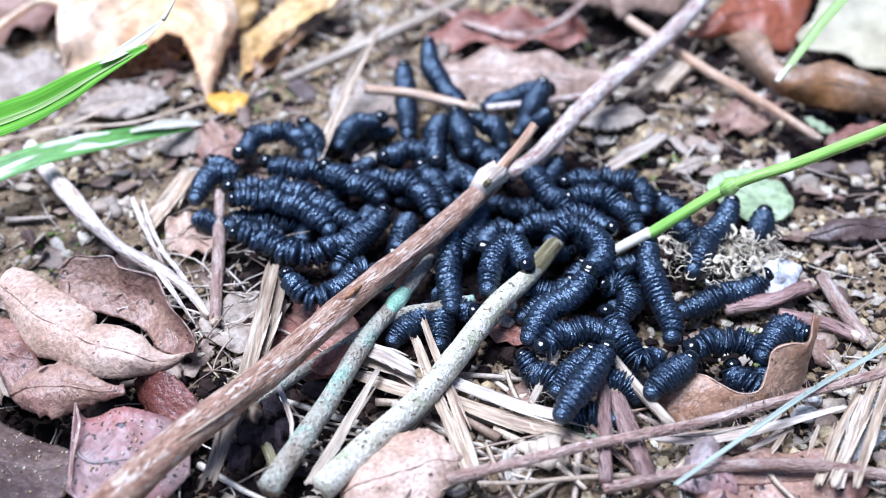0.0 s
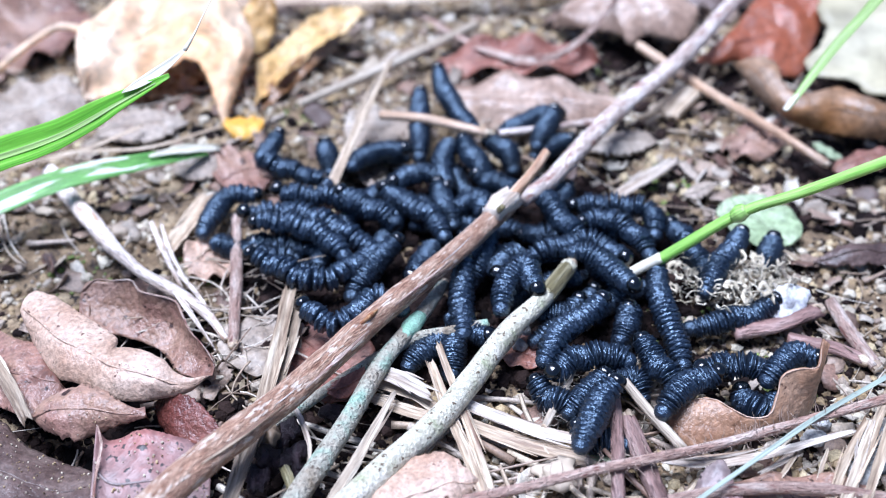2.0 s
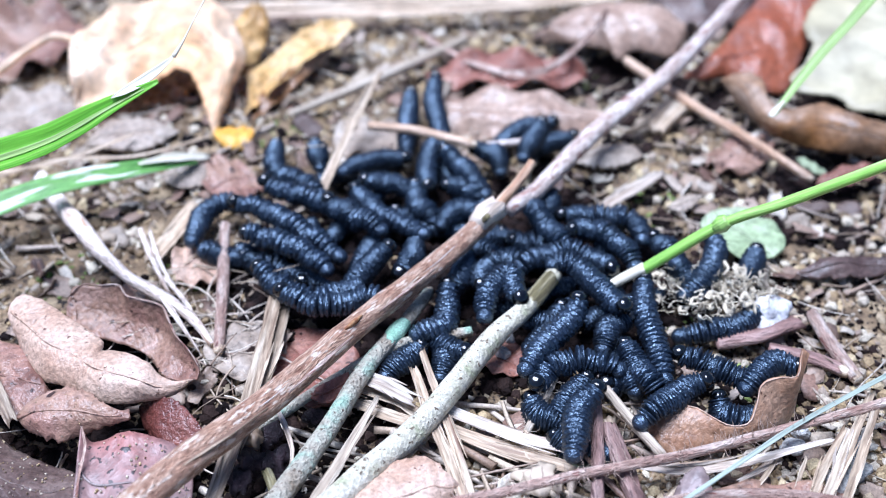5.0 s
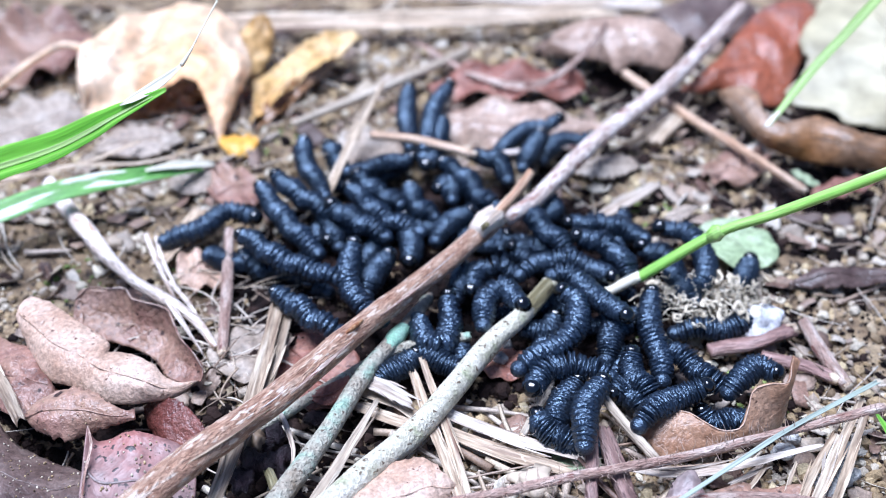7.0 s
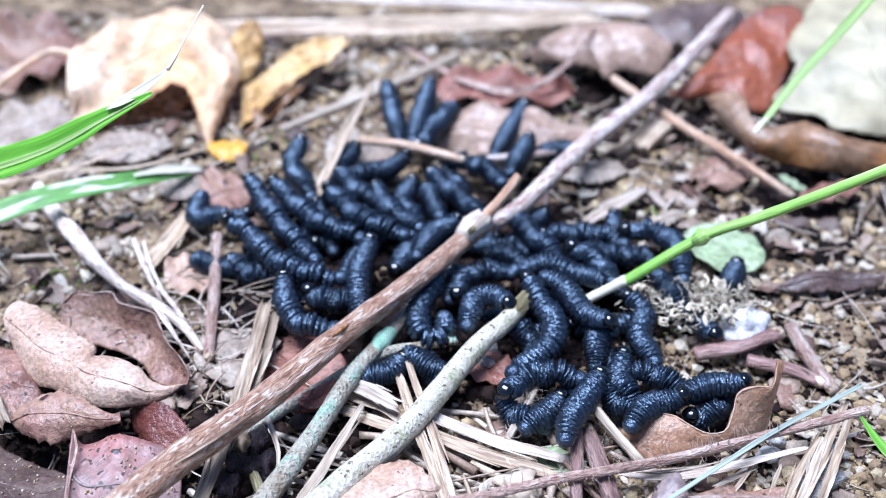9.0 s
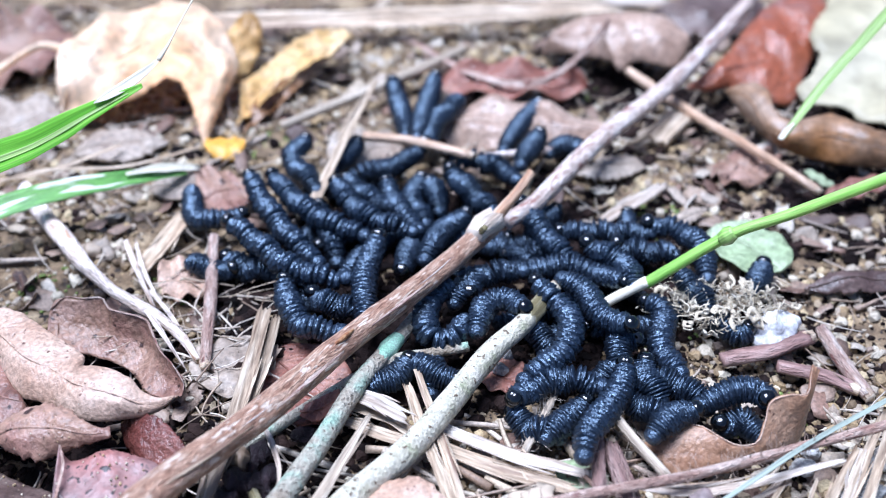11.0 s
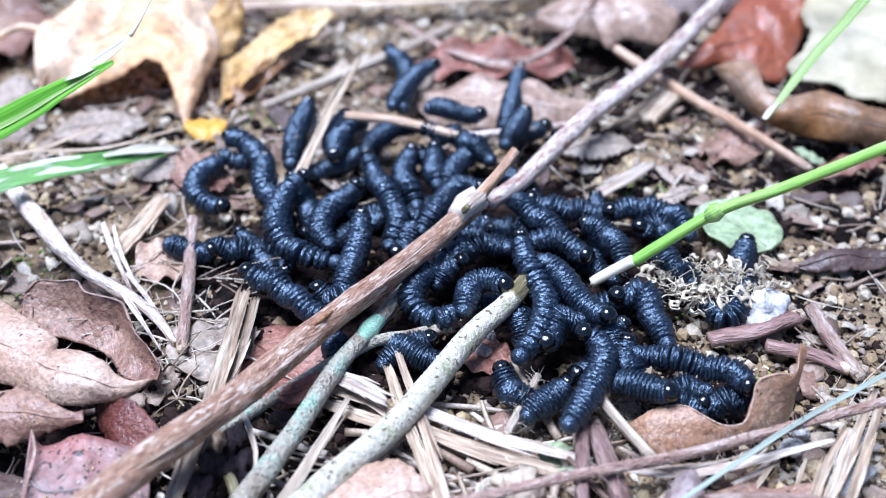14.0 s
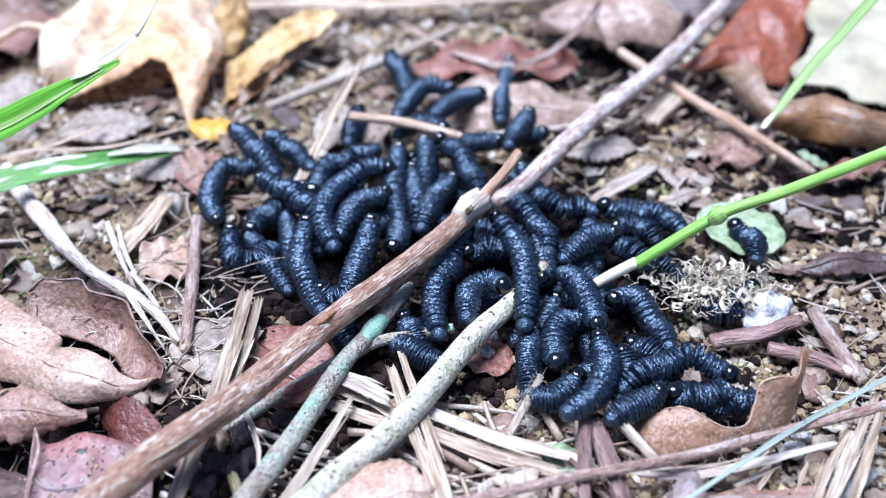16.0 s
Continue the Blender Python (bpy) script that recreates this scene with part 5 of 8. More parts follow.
def larva(height, length, rows, bulk=1.07, rise=0.0):
    """rows: seconds, then x, y in mm of three to five points from head to tail; rise lifts the head (mm)."""
    poses = [(r[0], body_poses(height, length, r[1:], rise)) for r in rows]
    mid = (SEGMENTS + 2) // 2
    ob = new("larva")
    ob.empty_display_size = 0.002
    tagged(ob, "black ringed sawfly larva with a glossy head, crawling in a heap", "larva", "heap of larvae")
    pieces = []
    for i in range(SEGMENTS + 2):
        me = HEAD if i == 0 else TAIL if i == SEGMENTS + 1 else RINGS[i - 1]
        p = new(me.name.split(".")[0], me)
        p.parent = ob
        pieces.append(p)
        if i == 0:
            j = new("mouthparts", JAW)
            j.parent = p
    if len(poses) == 1:
        poses = [(0, poses[0][1]), (16, poses[0][1])]
    for p in (ob, *pieces):
        p.scale = (1, 1, 1)
    for p in pieces:
        p.scale = (1.05 * length / (STEP * (SEGMENTS + 0.9)), bulk, bulk) if p not in (pieces[0], pieces[-1]) else (bulk * 0.95,) * 3
    LARVAE.append((ob, pieces, [(t, ms[mid]) for t, ms in poses],
                   [[(t, ms[mid].inverted() @ ms[i]) for t, ms in poses] for i in range(SEGMENTS + 2)]))


larva(4, 25.1, [(0, -46.1, 22, -41.7, 18.8, -45.4, 17.5, -47.3, 11.5),
    (2, -40.9, 19.1, -46.2, 18.5, -48.3, 12),
    (4, -41, 18.8, -44.7, 19.3, -48.1, 16.8, -48.2, 11.6),
    (6.5, -37.7, 16, -41.2, 19.1, -46.4, 17.4, -49.8, 10.6, -53.2, 5.3),
    (8, -38.8, 17.6, -43.9, 17, -49.3, 14.9, -54.2, 19.6),
    (9, -37.8, 19.4, -43.2, 18.4, -48.4, 19.1, -48.6, 26.4),
    (11.5, -38.6, 19.6, -44.6, 17.3, -48.1, 20.4, -49.8, 30.5),
    (12.5, -38.1, 15.8, -43.6, 16.6, -46.8, 23.1, -45.2, 31, -39.7, 32.6),
    (14, -37.8, 15.4, -43.7, 19.3, -44, 27, -40.2, 32.1, -33.6, 31.3),
    (15, -38.7, 10.6, -43, 20.7, -40.3, 31.7, -33.1, 28.8),
    (16, -38.9, 11.1, -41.9, 19.2, -40.7, 28.6, -32.7, 29.5)])
larva(5, 21.1, [(0, -40.6, 23.2, -38.3, 29, -34, 31.6, -29.4, 29.6, -26.9, 24.5),
    (2, -37.5, 39.1, -39.8, 30.8, -34.5, 26.8, -26.3, 22.9),
    (4, -38, 38.9, -38.7, 29.8, -34.5, 26.3, -29.3, 25.7, -26.3, 23.4),
    (6.5, -31.8, 42.8, -30.2, 34.9, -24.4, 23.7),
    (9, -29.4, 45.5, -30.4, 36.6, -25.5, 26.6),
    (11.5, -28.5, 45.7, -30.6, 38.7, -25.2, 30.3),
    (12.5, -24.7, 45.3, -28, 42, -30.7, 39.9),
    (14, -24.9, 51.8, -26.3, 41, -26.6, 30.7),
    (15, -28.9, 42.1, -27.6, 35.7, -25.9, 30.5),
    (16, -32.4, 38.8, -28.8, 35.5, -24.1, 29.9)])
larva(6.5, 24.9, [(0, -34.7, 18, -30.2, 16.7, -23.8, 16, -18, 12.2, -12.9, 9),
    (4, -35.9, 18.1, -29.3, 16.5, -22.7, 15.3, -16.8, 11.5, -12.8, 8.3),
    (6.5, -36.1, 27.6, -30.5, 22.3, -24.4, 16.9),
    (9, -33.6, 28.1, -28.7, 21.1, -22.4, 14.1, -14.1, 10),
    (11.5, -34.3, 30.4, -28.8, 21.8, -22.9, 15.7, -14.7, 10.8),
    (14, -31, 27, -30.8, 21.2, -28.5, 15.5),
    (15, -30.7, 20.3, -28.4, 19.4, -25.9, 18.3),
    (16, -30.5, 20.4, -26.8, 18.2, -23.9, 15.3)])
larva(6.2, 27.0, [(0, -40.9, 10.2, -33.6, 11.3, -26.3, 8.8, -19.8, 3.1, -15, -0.7),
    (4, -42.2, 11.2, -35.2, 12.4, -26.9, 8.5, -20.3, 3.5, -16.2, 0.1),
    (6.5, -38.5, 23.5, -35.4, 17.8, -30.6, 10.1, -24.3, 2.6),
    (9, -38.9, 29.3, -35.4, 22.9, -29.4, 12.2, -22.2, 2),
    (11.5, -38.4, 29.9, -35.1, 22.1, -28.5, 10.2, -21.7, 1.9),
    (12.5, -30.1, 29.9, -27.5, 20.2, -27.3, 12.9, -23.5, 5.1),
    (14, -39.3, 37, -34.8, 33.7, -30.9, 25.5),
    (15, -38.9, 35.6, -34.4, 31.6, -30.6, 23.6),
    (16, -39.3, 39.4, -34.9, 33.5, -31.5, 27.9)])
larva(7.6, 27.0, [(0, -39.3, 5.1, -32.8, 5.6, -25.7, 2.4, -20.8, -2.8),
    (4, -38.2, 5.3, -32.8, 5.4, -26.2, 2.1, -20.9, -3.7),
    (6.5, -38.8, 4.7, -33.1, -0.2, -26.8, -4, -20.8, -6.8),
    (9, -41, 12, -36, 8.5, -29.7, -0, -22.5, -3.9, -16.5, -5),
    (11.5, -39.9, 12.4, -34, 6.7, -28.1, 0, -22.1, -3.3, -16.3, -3.9),
    (12.5, -32.9, 20.1, -32.9, 11, -29.3, 2.4, -23.7, -3.3, -15.5, -4.8),
    (14, -22.3, 20.4, -26.1, 14.4, -26.2, 4.3, -21.8, -2.5, -14.3, -5),
    (15, -12.6, 26.9, -19.1, 19, -19.6, 6.2, -14.7, -3.8),
    (16, -7.1, 24, -9.8, 24.7, -16.4, 19.1, -19, 8.8, -16.1, -0.7)])
larva(3.2, 13.6, [(0, -39.3, 4.8, -33.1, 4.7, -27.2, 3.3),
    (4, -38.7, 6, -33, 4.1, -28.2, 2.8),
    (6.5, -26.8, 18, -23.7, 12.4, -21.6, 7.8),
    (9, -24, 24.2, -21.2, 17.1, -19.5, 10.4),
    (11.5, -24.3, 24, -21.2, 14.4, -18.9, 5.8),
    (16, -24.3, 24, -21.2, 14.4, -18.9, 5.8)])
larva(6.5, 23.8, [(0, -38, -4.1, -32.4, -5.5, -26.2, -9.5, -20.5, -7.6, -14.9, -1.8),
    (4, -37.4, -1.4, -33.1, -5.8, -27.5, -9.9, -21.6, -9.2, -16, -2.3),
    (6.5, -31.7, -12, -26.6, -14.3, -22.1, -18, -18, -19.5),
    (9, -27.6, -4, -26.3, -11.9, -22.8, -17.6, -16.3, -18.5),
    (11.5, -27.8, -4, -26.3, -10.2, -22.6, -16.3, -16.2, -17.4),
    (12.5, -29.5, -5.9, -26.7, -13.6, -21.4, -18.6, -15.7, -18.6),
    (14, -30.2, -7.8, -25.1, -10.2, -18.9, -16.2, -15.6, -18.6),
    (15, -26.3, 1.5, -25.4, -6.7, -20.6, -15.1, -16.4, -18.7),
    (16, -21.8, 7.4, -22.1, -2.1, -19.6, -10.9, -16.8, -16.9)])
larva(5.5, 13.1, [(0, -9, 6.4, -13.5, -1.5, -17.7, -8.4, -20.5, -14),
    (4, -9, 3.3, -14, -1, -17.9, -8.6, -20.2, -14.4),
    (6.5, -8.6, 4.6, -11.8, -0.9, -14.8, -7.6),
    (9, -22.4, -7.7, -19.4, -9.3, -15.5, -9.2),
    (11.5, -21.9, -7.1, -19.3, -9.2, -16.3, -10),
    (12.5, -21.8, -9.3, -19.3, -9.8, -16.3, -9.3),
    (14, -17.1, -11.5, -14.2, -13, -11.8, -11.5),
    (16, -17.1, -11.5, -14.2, -13, -11.8, -11.5)])
larva(7.5, 22.4, [(0, -27.2, -16.1, -23.5, -21.5, -19.5, -21.5, -16.1, -16.7, -13.5, -14.5, -10, -17.9),
    (4, -27.8, -19.5, -23.4, -21, -19.2, -20.7, -16.7, -16.2, -13.8, -13.9, -9.8, -17.2),
    (6.5, -18.5, 3.2, -18.9, -6.3, -15, -14.4, -10, -18.2),
    (8, -14.2, 4, -14.4, -6.5, -10.8, -17.8),
    (9, -11.6, 5.7, -13.2, -3.4, -12.4, -15.9),
    (11.5, -11.1, 7.2, -13, -3.7, -12.4, -15),
    (12.5, -11.6, 7.7, -11.7, -2.3, -13, -14.6),
    (14, -10.9, 7.4, -11.3, -1, -13.4, -11.3),
    (15, -10.9, 7.4, -10.8, -2.8, -13.1, -12.3),
    (16, -9.7, 6.3, -10.8, -1.8, -13.2, -13.2)])
larva(5.5, 23.7, [(0, -16.7, 14.8, -10.3, 14, -4.8, 11.5, -2, 4.5),
    (4, -15.5, 22.3, -11.4, 14.2, -6.6, 10.9, -3, 6.5),
    (6.5, -21.1, 25.4, -16.6, 19.3, -11.7, 14, -4.5, 10.6),
    (9, -11.4, 26.4, -8.3, 19.9, -5.5, 17.4),
    (11.5, -10.4, 28.2, -8.2, 20.3, -5.4, 14.4),
    (12.5, -13.7, 27, -8.5, 21.3, -6, 12.2, -5.8, 1.9),
    (14, -11.5, 31, -8.4, 22.1, -4.4, 11.6, -5.8, 3),
    (15, -7.5, 35.4, -6.9, 21.3, -5.4, 6.7),
    (16, -5.8, 33.6, -6.2, 20.9, -4.9, 12)])
larva(5.5, 14.4, [(0, -12.7, 35, -17.7, 33.6, -20.6, 27.1),
    (4, -8.9, 32.4, -16.4, 32.3, -20.9, 28.6),
    (6.5, -7.1, 36.8, -14.6, 34, -21.1, 32.1),
    (9, -4.4, 41, -12.8, 33.8, -22.3, 32.6),
    (11.5, -3.7, 40.1, -10.6, 34.9, -17.9, 31.3),
    (12.5, -3.2, 36.2, -8.9, 35.1, -17, 35),
    (14, -1.7, 42.3, -6.5, 41.3, -11.7, 35.1),
    (16, 3.2, 41.5, -0.6, 44, -6.1, 42.2)])
larva(4, 13.0, [(0, -28.8, 35.1, -26.5, 30.5, -24.9, 25.5),
    (4, -27.5, 40.5, -27.2, 36, -26.8, 32.5),
    (6.5, -27.7, 43.6, -25.5, 39.8, -23.2, 34.4),
    (9, -17.4, 44.7, -20, 39.1, -22.2, 35.7),
    (11.5, -17.8, 45.7, -20.3, 39.6, -21.9, 36.8),
    (16, -15.2, 51.6, -15.8, 45, -16.3, 39.5)])
larva(5.5, 16.8, [(0, -11.4, 20.7, -8.2, 24.2, -4.2, 24.2),
    (4, -15.1, 23.6, -10.3, 25.1, -5.3, 23.8),
    (6.5, -18, 28.8, -13.2, 24.2, -8.5, 21.1),
    (9, -20, 33.5, -15.2, 26.2, -9.9, 23.3),
    (11.5, -18.9, 28.5, -15.3, 24.6, -10.8, 21.8),
    (12.5, -18.9, 29, -18.8, 37.1, -17.6, 45.7),
    (14, -17.8, 30.1, -17.6, 38.4, -13.3, 45.7),
    (15, -23.4, 17.2, -21.6, 26.9, -15.4, 33.1, -14.7, 48.4),
    (16, -22.3, 16, -19.8, 26.8, -13.9, 31.8, -9.6, 36.9)])
larva(5, 24.2, [(0, -8.6, 56.5, -7.9, 44.3, -7.2, 32.1),
    (4, -7.8, 58.9, -7.9, 45.6, -8, 34.8),
    (6.5, -8.1, 66.6, -8.8, 54.6, -7.8, 41.8),
    (9, -11.7, 70.9, -9.6, 59.6, -7.7, 48.2),
    (11.5, -10.9, 69.3, -9.1, 61.1, -7.3, 49.9),
    (12.5, -6.4, 75.3, -6.1, 62.8, -7.1, 53.3),
    (14, -8.9, 76.3, -4.3, 65.8, -4.9, 52),
    (15, -9.2, 72.6, -5.7, 63.8, -3.9, 57.7),
    (16, -9.4, 73.6, -6, 64.5, -4.8, 57.7)])
larva(6.5, 25.7, [(0, -3.3, 63.3, -2.3, 53.1, 0.7, 45, 4.1, 38.8),
    (4, -3.3, 63.5, -1.8, 53.2, 0.5, 45, 2.2, 40.2),
    (6.5, 1.2, 67.2, -2.8, 58.2, -3.4, 45, -4.2, 34.5),
    (9, -1.2, 71.7, -2.9, 59.3, -4.6, 45.9),
    (11.5, -1.6, 70.9, -3.5, 58.7, -5.2, 45.5),
    (12.5, -2.4, 65.1, -3.5, 53.2, -8, 42),
    (14, 1.8, 65.2, -2.2, 63.1, -6.9, 51.4),
    (15, 3, 57.7, -1.8, 56.4, -6.7, 42.5),
    (16, 4, 57.2, -1.8, 57.1, -5.5, 49.5)])
larva(5.5, 17.4, [(0, -1.3, 20.2, -1.7, 28.5, -0.1, 36.5),
    (4, -1.9, 21.7, -3.6, 29.6, -1.3, 38),
    (6.5, -4.5, 29.2, -2.4, 39.4, -1.6, 50.4),
    (9, -3.5, 43.8, 0.2, 53.4, 4.3, 62.3),
    (11.5, -3.2, 43.6, -0.5, 54.7, 3.5, 62.4),
    (12.5, 9.1, 48.1, 5, 52.6, 0.1, 54.8),
    (14, 11.6, 47.8, 6.8, 47.7, 1, 51.3),
    (15, 11.6, 54.2, 6.1, 51.2, 0.2, 47.6),
    (16, 10.9, 57.2, 6, 53.3, 0.3, 46.7)])
larva(6.8, 16.6, [(0, 2.6, 34.9, 3.9, 29, 4.7, 23.1),
    (4, 0.5, 34.4, 4.7, 26.4, 7, 20.8),
    (6.5, -0.4, 34.2, 4.4, 29.2, 7.1, 22.9, 10.7, 19.8),
    (9, -0.4, 31.4, 4.5, 25, 10, 17.9),
    (11.5, 2.5, 31.4, 6.1, 25, 10.4, 18.8),
    (12.5, 0.2, 38.4, 7.1, 36.4, 12.7, 33.3),
    (14, 0.2, 38.5, 6.8, 36.7, 13.1, 30.1),
    (16, 2.4, 35.2, 6, 31.9, 8.7, 24, 10.4, 17.9)])
larva(5, 14.2, [(0, 6, 35.8, 10, 33.7, 12.1, 28),
    (4, 6.5, 37.1, 10.3, 35.7, 11.5, 30.5),
    (6.5, 6.3, 38.8, 11.2, 38.1, 13.3, 32.1),
    (9, 3.4, 40.4, 11.2, 37.1, 14.9, 32),
    (11.5, 0.6, 39.2, 10, 36.9, 15.4, 31),
    (12.5, 3.7, 31.9, 8.1, 26, 11.8, 21.2),
    (14, 10.5, 36.1, 6.8, 29.5, 4.1, 21.4),
    (16, 14.3, 37.4, 9.7, 38.1, 6, 38.5)])
larva(5.5, 13.0, [(0, 5.7, 25.6, 9.6, 21.5, 13, 16.8),
    (4, 0.6, 22.5, 5.5, 21.8, 11.1, 18.4),
    (6.5, -1, 26, 1.7, 28.3, 2.3, 23.6),
    (9, -1.1, 28.2, 0.8, 21.8, 1.8, 18.7),
    (11.5, -2.1, 30, -0.9, 25.8, -0.2, 22),
    (12.5, -0.9, 27.1, -0.3, 24.2, 0.5, 20.4),
    (14, 2.2, 33.6, 2.1, 26.9, 2.9, 22.1),
    (16, -0.7, 37.5, -0, 29.3, -0.3, 21.4)])
larva(3.6, 21.5, [(0, 23.2, 49.5, 15.7, 47.1, 9.4, 43.1),
    (4, 23.4, 50.7, 16.5, 48.1, 11, 43.2),
    (6.5, 26.2, 54.3, 17.4, 50.2, 11.3, 43.6),
    (9, 21.1, 65.1, 17.6, 55.2, 13.9, 45.5),
    (11.5, 22.4, 62.1, 18.5, 56.3, 13.3, 46.8),
    (12.5, 27, 54.6, 19.6, 53.4, 14.6, 48.9),
    (14, 20.8, 68.5, 18.8, 56.5, 16.4, 43.8),
    (15, 17.6, 70.7, 17.2, 57, 16, 46.6),
    (16, 17.8, 74.7, 15.9, 60.6, 15.1, 49.3)])
larva(4, 13.0, [(0, 21.7, 38.7, 18.9, 36.4, 16.5, 33.9),
    (4, 26, 41, 23.2, 40.3, 19.6, 38.8),
    (6.5, 33.3, 49.1, 25.2, 47, 19.9, 39),
    (9, 32.5, 43, 28.4, 47.3, 23.2, 45.2),
    (11.5, 30.9, 43, 26.9, 47.3, 22.7, 42.9),
    (12.5, 25.8, 47.2, 22.6, 42.8, 18.3, 39.6),
    (14, 25.1, 45, 20.2, 43.2, 17.8, 39.7),
    (15, 24.4, 44, 20.2, 43.2, 17.2, 40.5),
    (16, 23.9, 43.5, 19.2, 42.5, 16.5, 39.9)])
larva(4.8, 15.4, [(0, -4.3, 18.7, -1.5, 14.6, 0.6, 9.9),
    (4, -4.5, 24, -4, 17.8, -1.9, 12.6),
    (6.5, -7.7, 26.8, -5.7, 20.6, -2, 17.5),
    (9, -4.1, 30.8, -5.8, 24.2, -2.7, 17.9),
    (11.5, -3.6, 31, -5.2, 24.6, -2.3, 16.9),
    (12.5, -4.3, 30.1, -4.7, 24.2, -0.8, 18.6),
    (14, -2.5, 34.6, -4, 26.3, -1.1, 17.1),
    (15, -3.5, 33.5, -2.6, 23.4, -0.8, 15.9),
    (16, -2.9, 28.2, -1.7, 18.6, -1.1, 10.3)])
larva(5.6, 15.8, [(0, 6.7, 10.7, 4, 15.4, 1.8, 14.3),
    (4, 6.6, 11.7, 3.7, 16.3, -0.3, 12.9),
    (6.5, 6.1, 18.2, 2.6, 16.6, -1, 10.6),
    (9, 5.5, 17.1, 0.9, 12.4, -2.4, 4.9),
    (11.5, 5.2, 18.9, 0.8, 12.9, -2.5, 4.3),
    (12.5, 5.2, 18.5, 1.4, 12.1, -2.2, 5.1),
    (14, 11.2, 20.7, 6.7, 20.6, 2.5, 13, -0.1, 8.1),
    (16, 5.2, 24.1, 1.7, 17.9, -0.6, 9.1)])
larva(4, 13.0, [(0, -8.9, -6.7, -7.6, -2, -6.6, 5.2),
    (4, -8.6, -5.4, -6, -2.1, -3.8, 3.3),
    (6.5, -6.4, 2.5, -6.2, 8.1, -8.2, 14),
    (9, -6.7, 1.2, -5.1, 5.4, -4, 12.9),
    (11.5, -6.7, 2.1, -6, 6.3, -5.4, 15),
    (12.5, -6, 3.8, -6, 8, -5.5, 12.4),
    (14, -4.5, 0.8, -3.1, 3.3, -1.8, 9.4),
    (16, -5.7, 2.6, -4.8, 6.9, -5, 14.1)])
larva(4.5, 13.0, [(0, 6.9, 7, 5.9, -0.3, 3.5, -6.8),
    (4, 5.3, 5.2, 4.1, -2.1, 1.7, -8),
    (6.5, 3.8, 1.4, 3.6, -3.7, 2.5, -8),
    (9, 4.5, 1.3, 6.1, -2.2, 4.5, -5.7),
    (11.5, 4, 1.1, 5, -2.9, 3, -6.9),
    (16, 4, 1.1, 5, -2.9, 3, -6.9)])
larva(5.6, 25.3, [(0, 1.7, -3.3, 1, -12.7, 1.4, -21.6),
    (4, 1.7, -5.7, 0.7, -13.8, -0.1, -22.5),
    (6.5, 1.5, -9.9, 2, -17.6, 0.4, -23.5, -2.8, -21.2, -4.2, -14.6),
    (9, 2.1, -3.3, -1.5, -11.4, -0.9, -18.9, 3.1, -18.7, 3.1, -13.8),
    (11.5, 3.3, -3.7, -1.5, -8.8, -1.4, -17.3, 3.2, -17.2, 4.9, -12.5),
    (12.5, 4.9, -3.8, -0.6, -7.8, -1.5, -15.3, 2.4, -18.9, 5.8, -14.5),
    (14, 7.5, -3.5, 1, -6.3, -1.2, -13.7, 3.6, -18.5, 5.9, -14.9),
    (15, 8.3, 2.6, 3.7, -2.5, 0.9, -11.2, 3.5, -20.1),
    (16, 7.9, 6.5, 5.7, 0.7, 2.7, -7.2, 2.1, -15.7, 3.1, -21.7)])
larva(4, 13.0, [(0, 5, -21.6, 2.7, -19.9, 1.1, -18.1),
    (4, 4.3, -21.6, 2.4, -21, 0.7, -19.3),
    (6.5, 2.7, -26.7, 1.2, -26.4, -0.3, -25.3),
    (16, 2.7, -26.7, 1.2, -26.4, -0.3, -25.3)])
larva(3.5, 13.0, [(0, -2.2, -20.2, -5.6, -24.3, -8.3, -27.4),
    (4, -2.8, -21.7, -6.3, -25.9, -8.7, -28.8),
    (6.5, -4.3, -23.7, -7.4, -27.1, -9.6, -28.9),
    (9, -4, -23.9, -6.9, -27.4, -10.1, -28.1),
    (11.5, -4.4, -22, -7.3, -26.6, -10.3, -27.7),
    (12.5, -3.3, -22.9, -6.9, -25.6, -9.6, -27.7),
    (14, 1.5, -21.9, -0.9, -22.5, -3.3, -24.3),
    (15, -3.2, -18.1, -1.4, -22.1, -0.4, -24.8),
    (16, -3.1, -15.5, -0.6, -21.2, -0.6, -24.2)])
larva(2.5, 13.0, [(0, 0.1, -19, -0.6, -26.8),
    (4, -0.8, -22.2, -1, -26.3),
    (6.5, 2.6, -17.6, 4.2, -22.1, 2.7, -25.1),
    (9, -0.8, -21.5, 1.1, -24.9, 2.7, -28.5),
    (11.5, -0.6, -19.7, -0.9, -25.4),
    (12.5, -0.4, -21.1, 1.5, -23.2, 2.4, -25.9),
    (14, -14.3, -19.1, -13.6, -22.6, -12.9, -25.4),
    (16, -14.2, -15.4, -13, -18.3, -12, -19.8)])
larva(6.5, 19.4, [(0, 16.2, 18.6, 18.5, 11.8, 21.4, 6.9, 23.7, 3.9),
    (4, 16.2, 19.6, 18.6, 13.2, 21.9, 5.7, 24, 3.3),
    (6.5, 16.8, 20, 18.9, 13.5, 23.1, 7.1, 25.3, 4.8),
    (9, 16.4, 19.5, 19.4, 12.8, 23.7, 6.5, 25.8, 2.8),
    (11.5, 15.8, 21, 18.5, 14.5, 21.7, 7.3, 24.3, 3.8),
    (12.5, 16.1, 20.1, 18.4, 12.8, 22.2, 5.8, 25, 2.5),
    (14, 16.8, 17.2, 19.6, 12.3, 23.6, 7.4, 26.3, 3.8),
    (15, 15, 26.3, 19.1, 16.7, 23.9, 8.7, 25.9, 6.1),
    (16, 15.4, 20.5, 18.8, 12.2, 22, 5.6, 22.4, -0.1)])
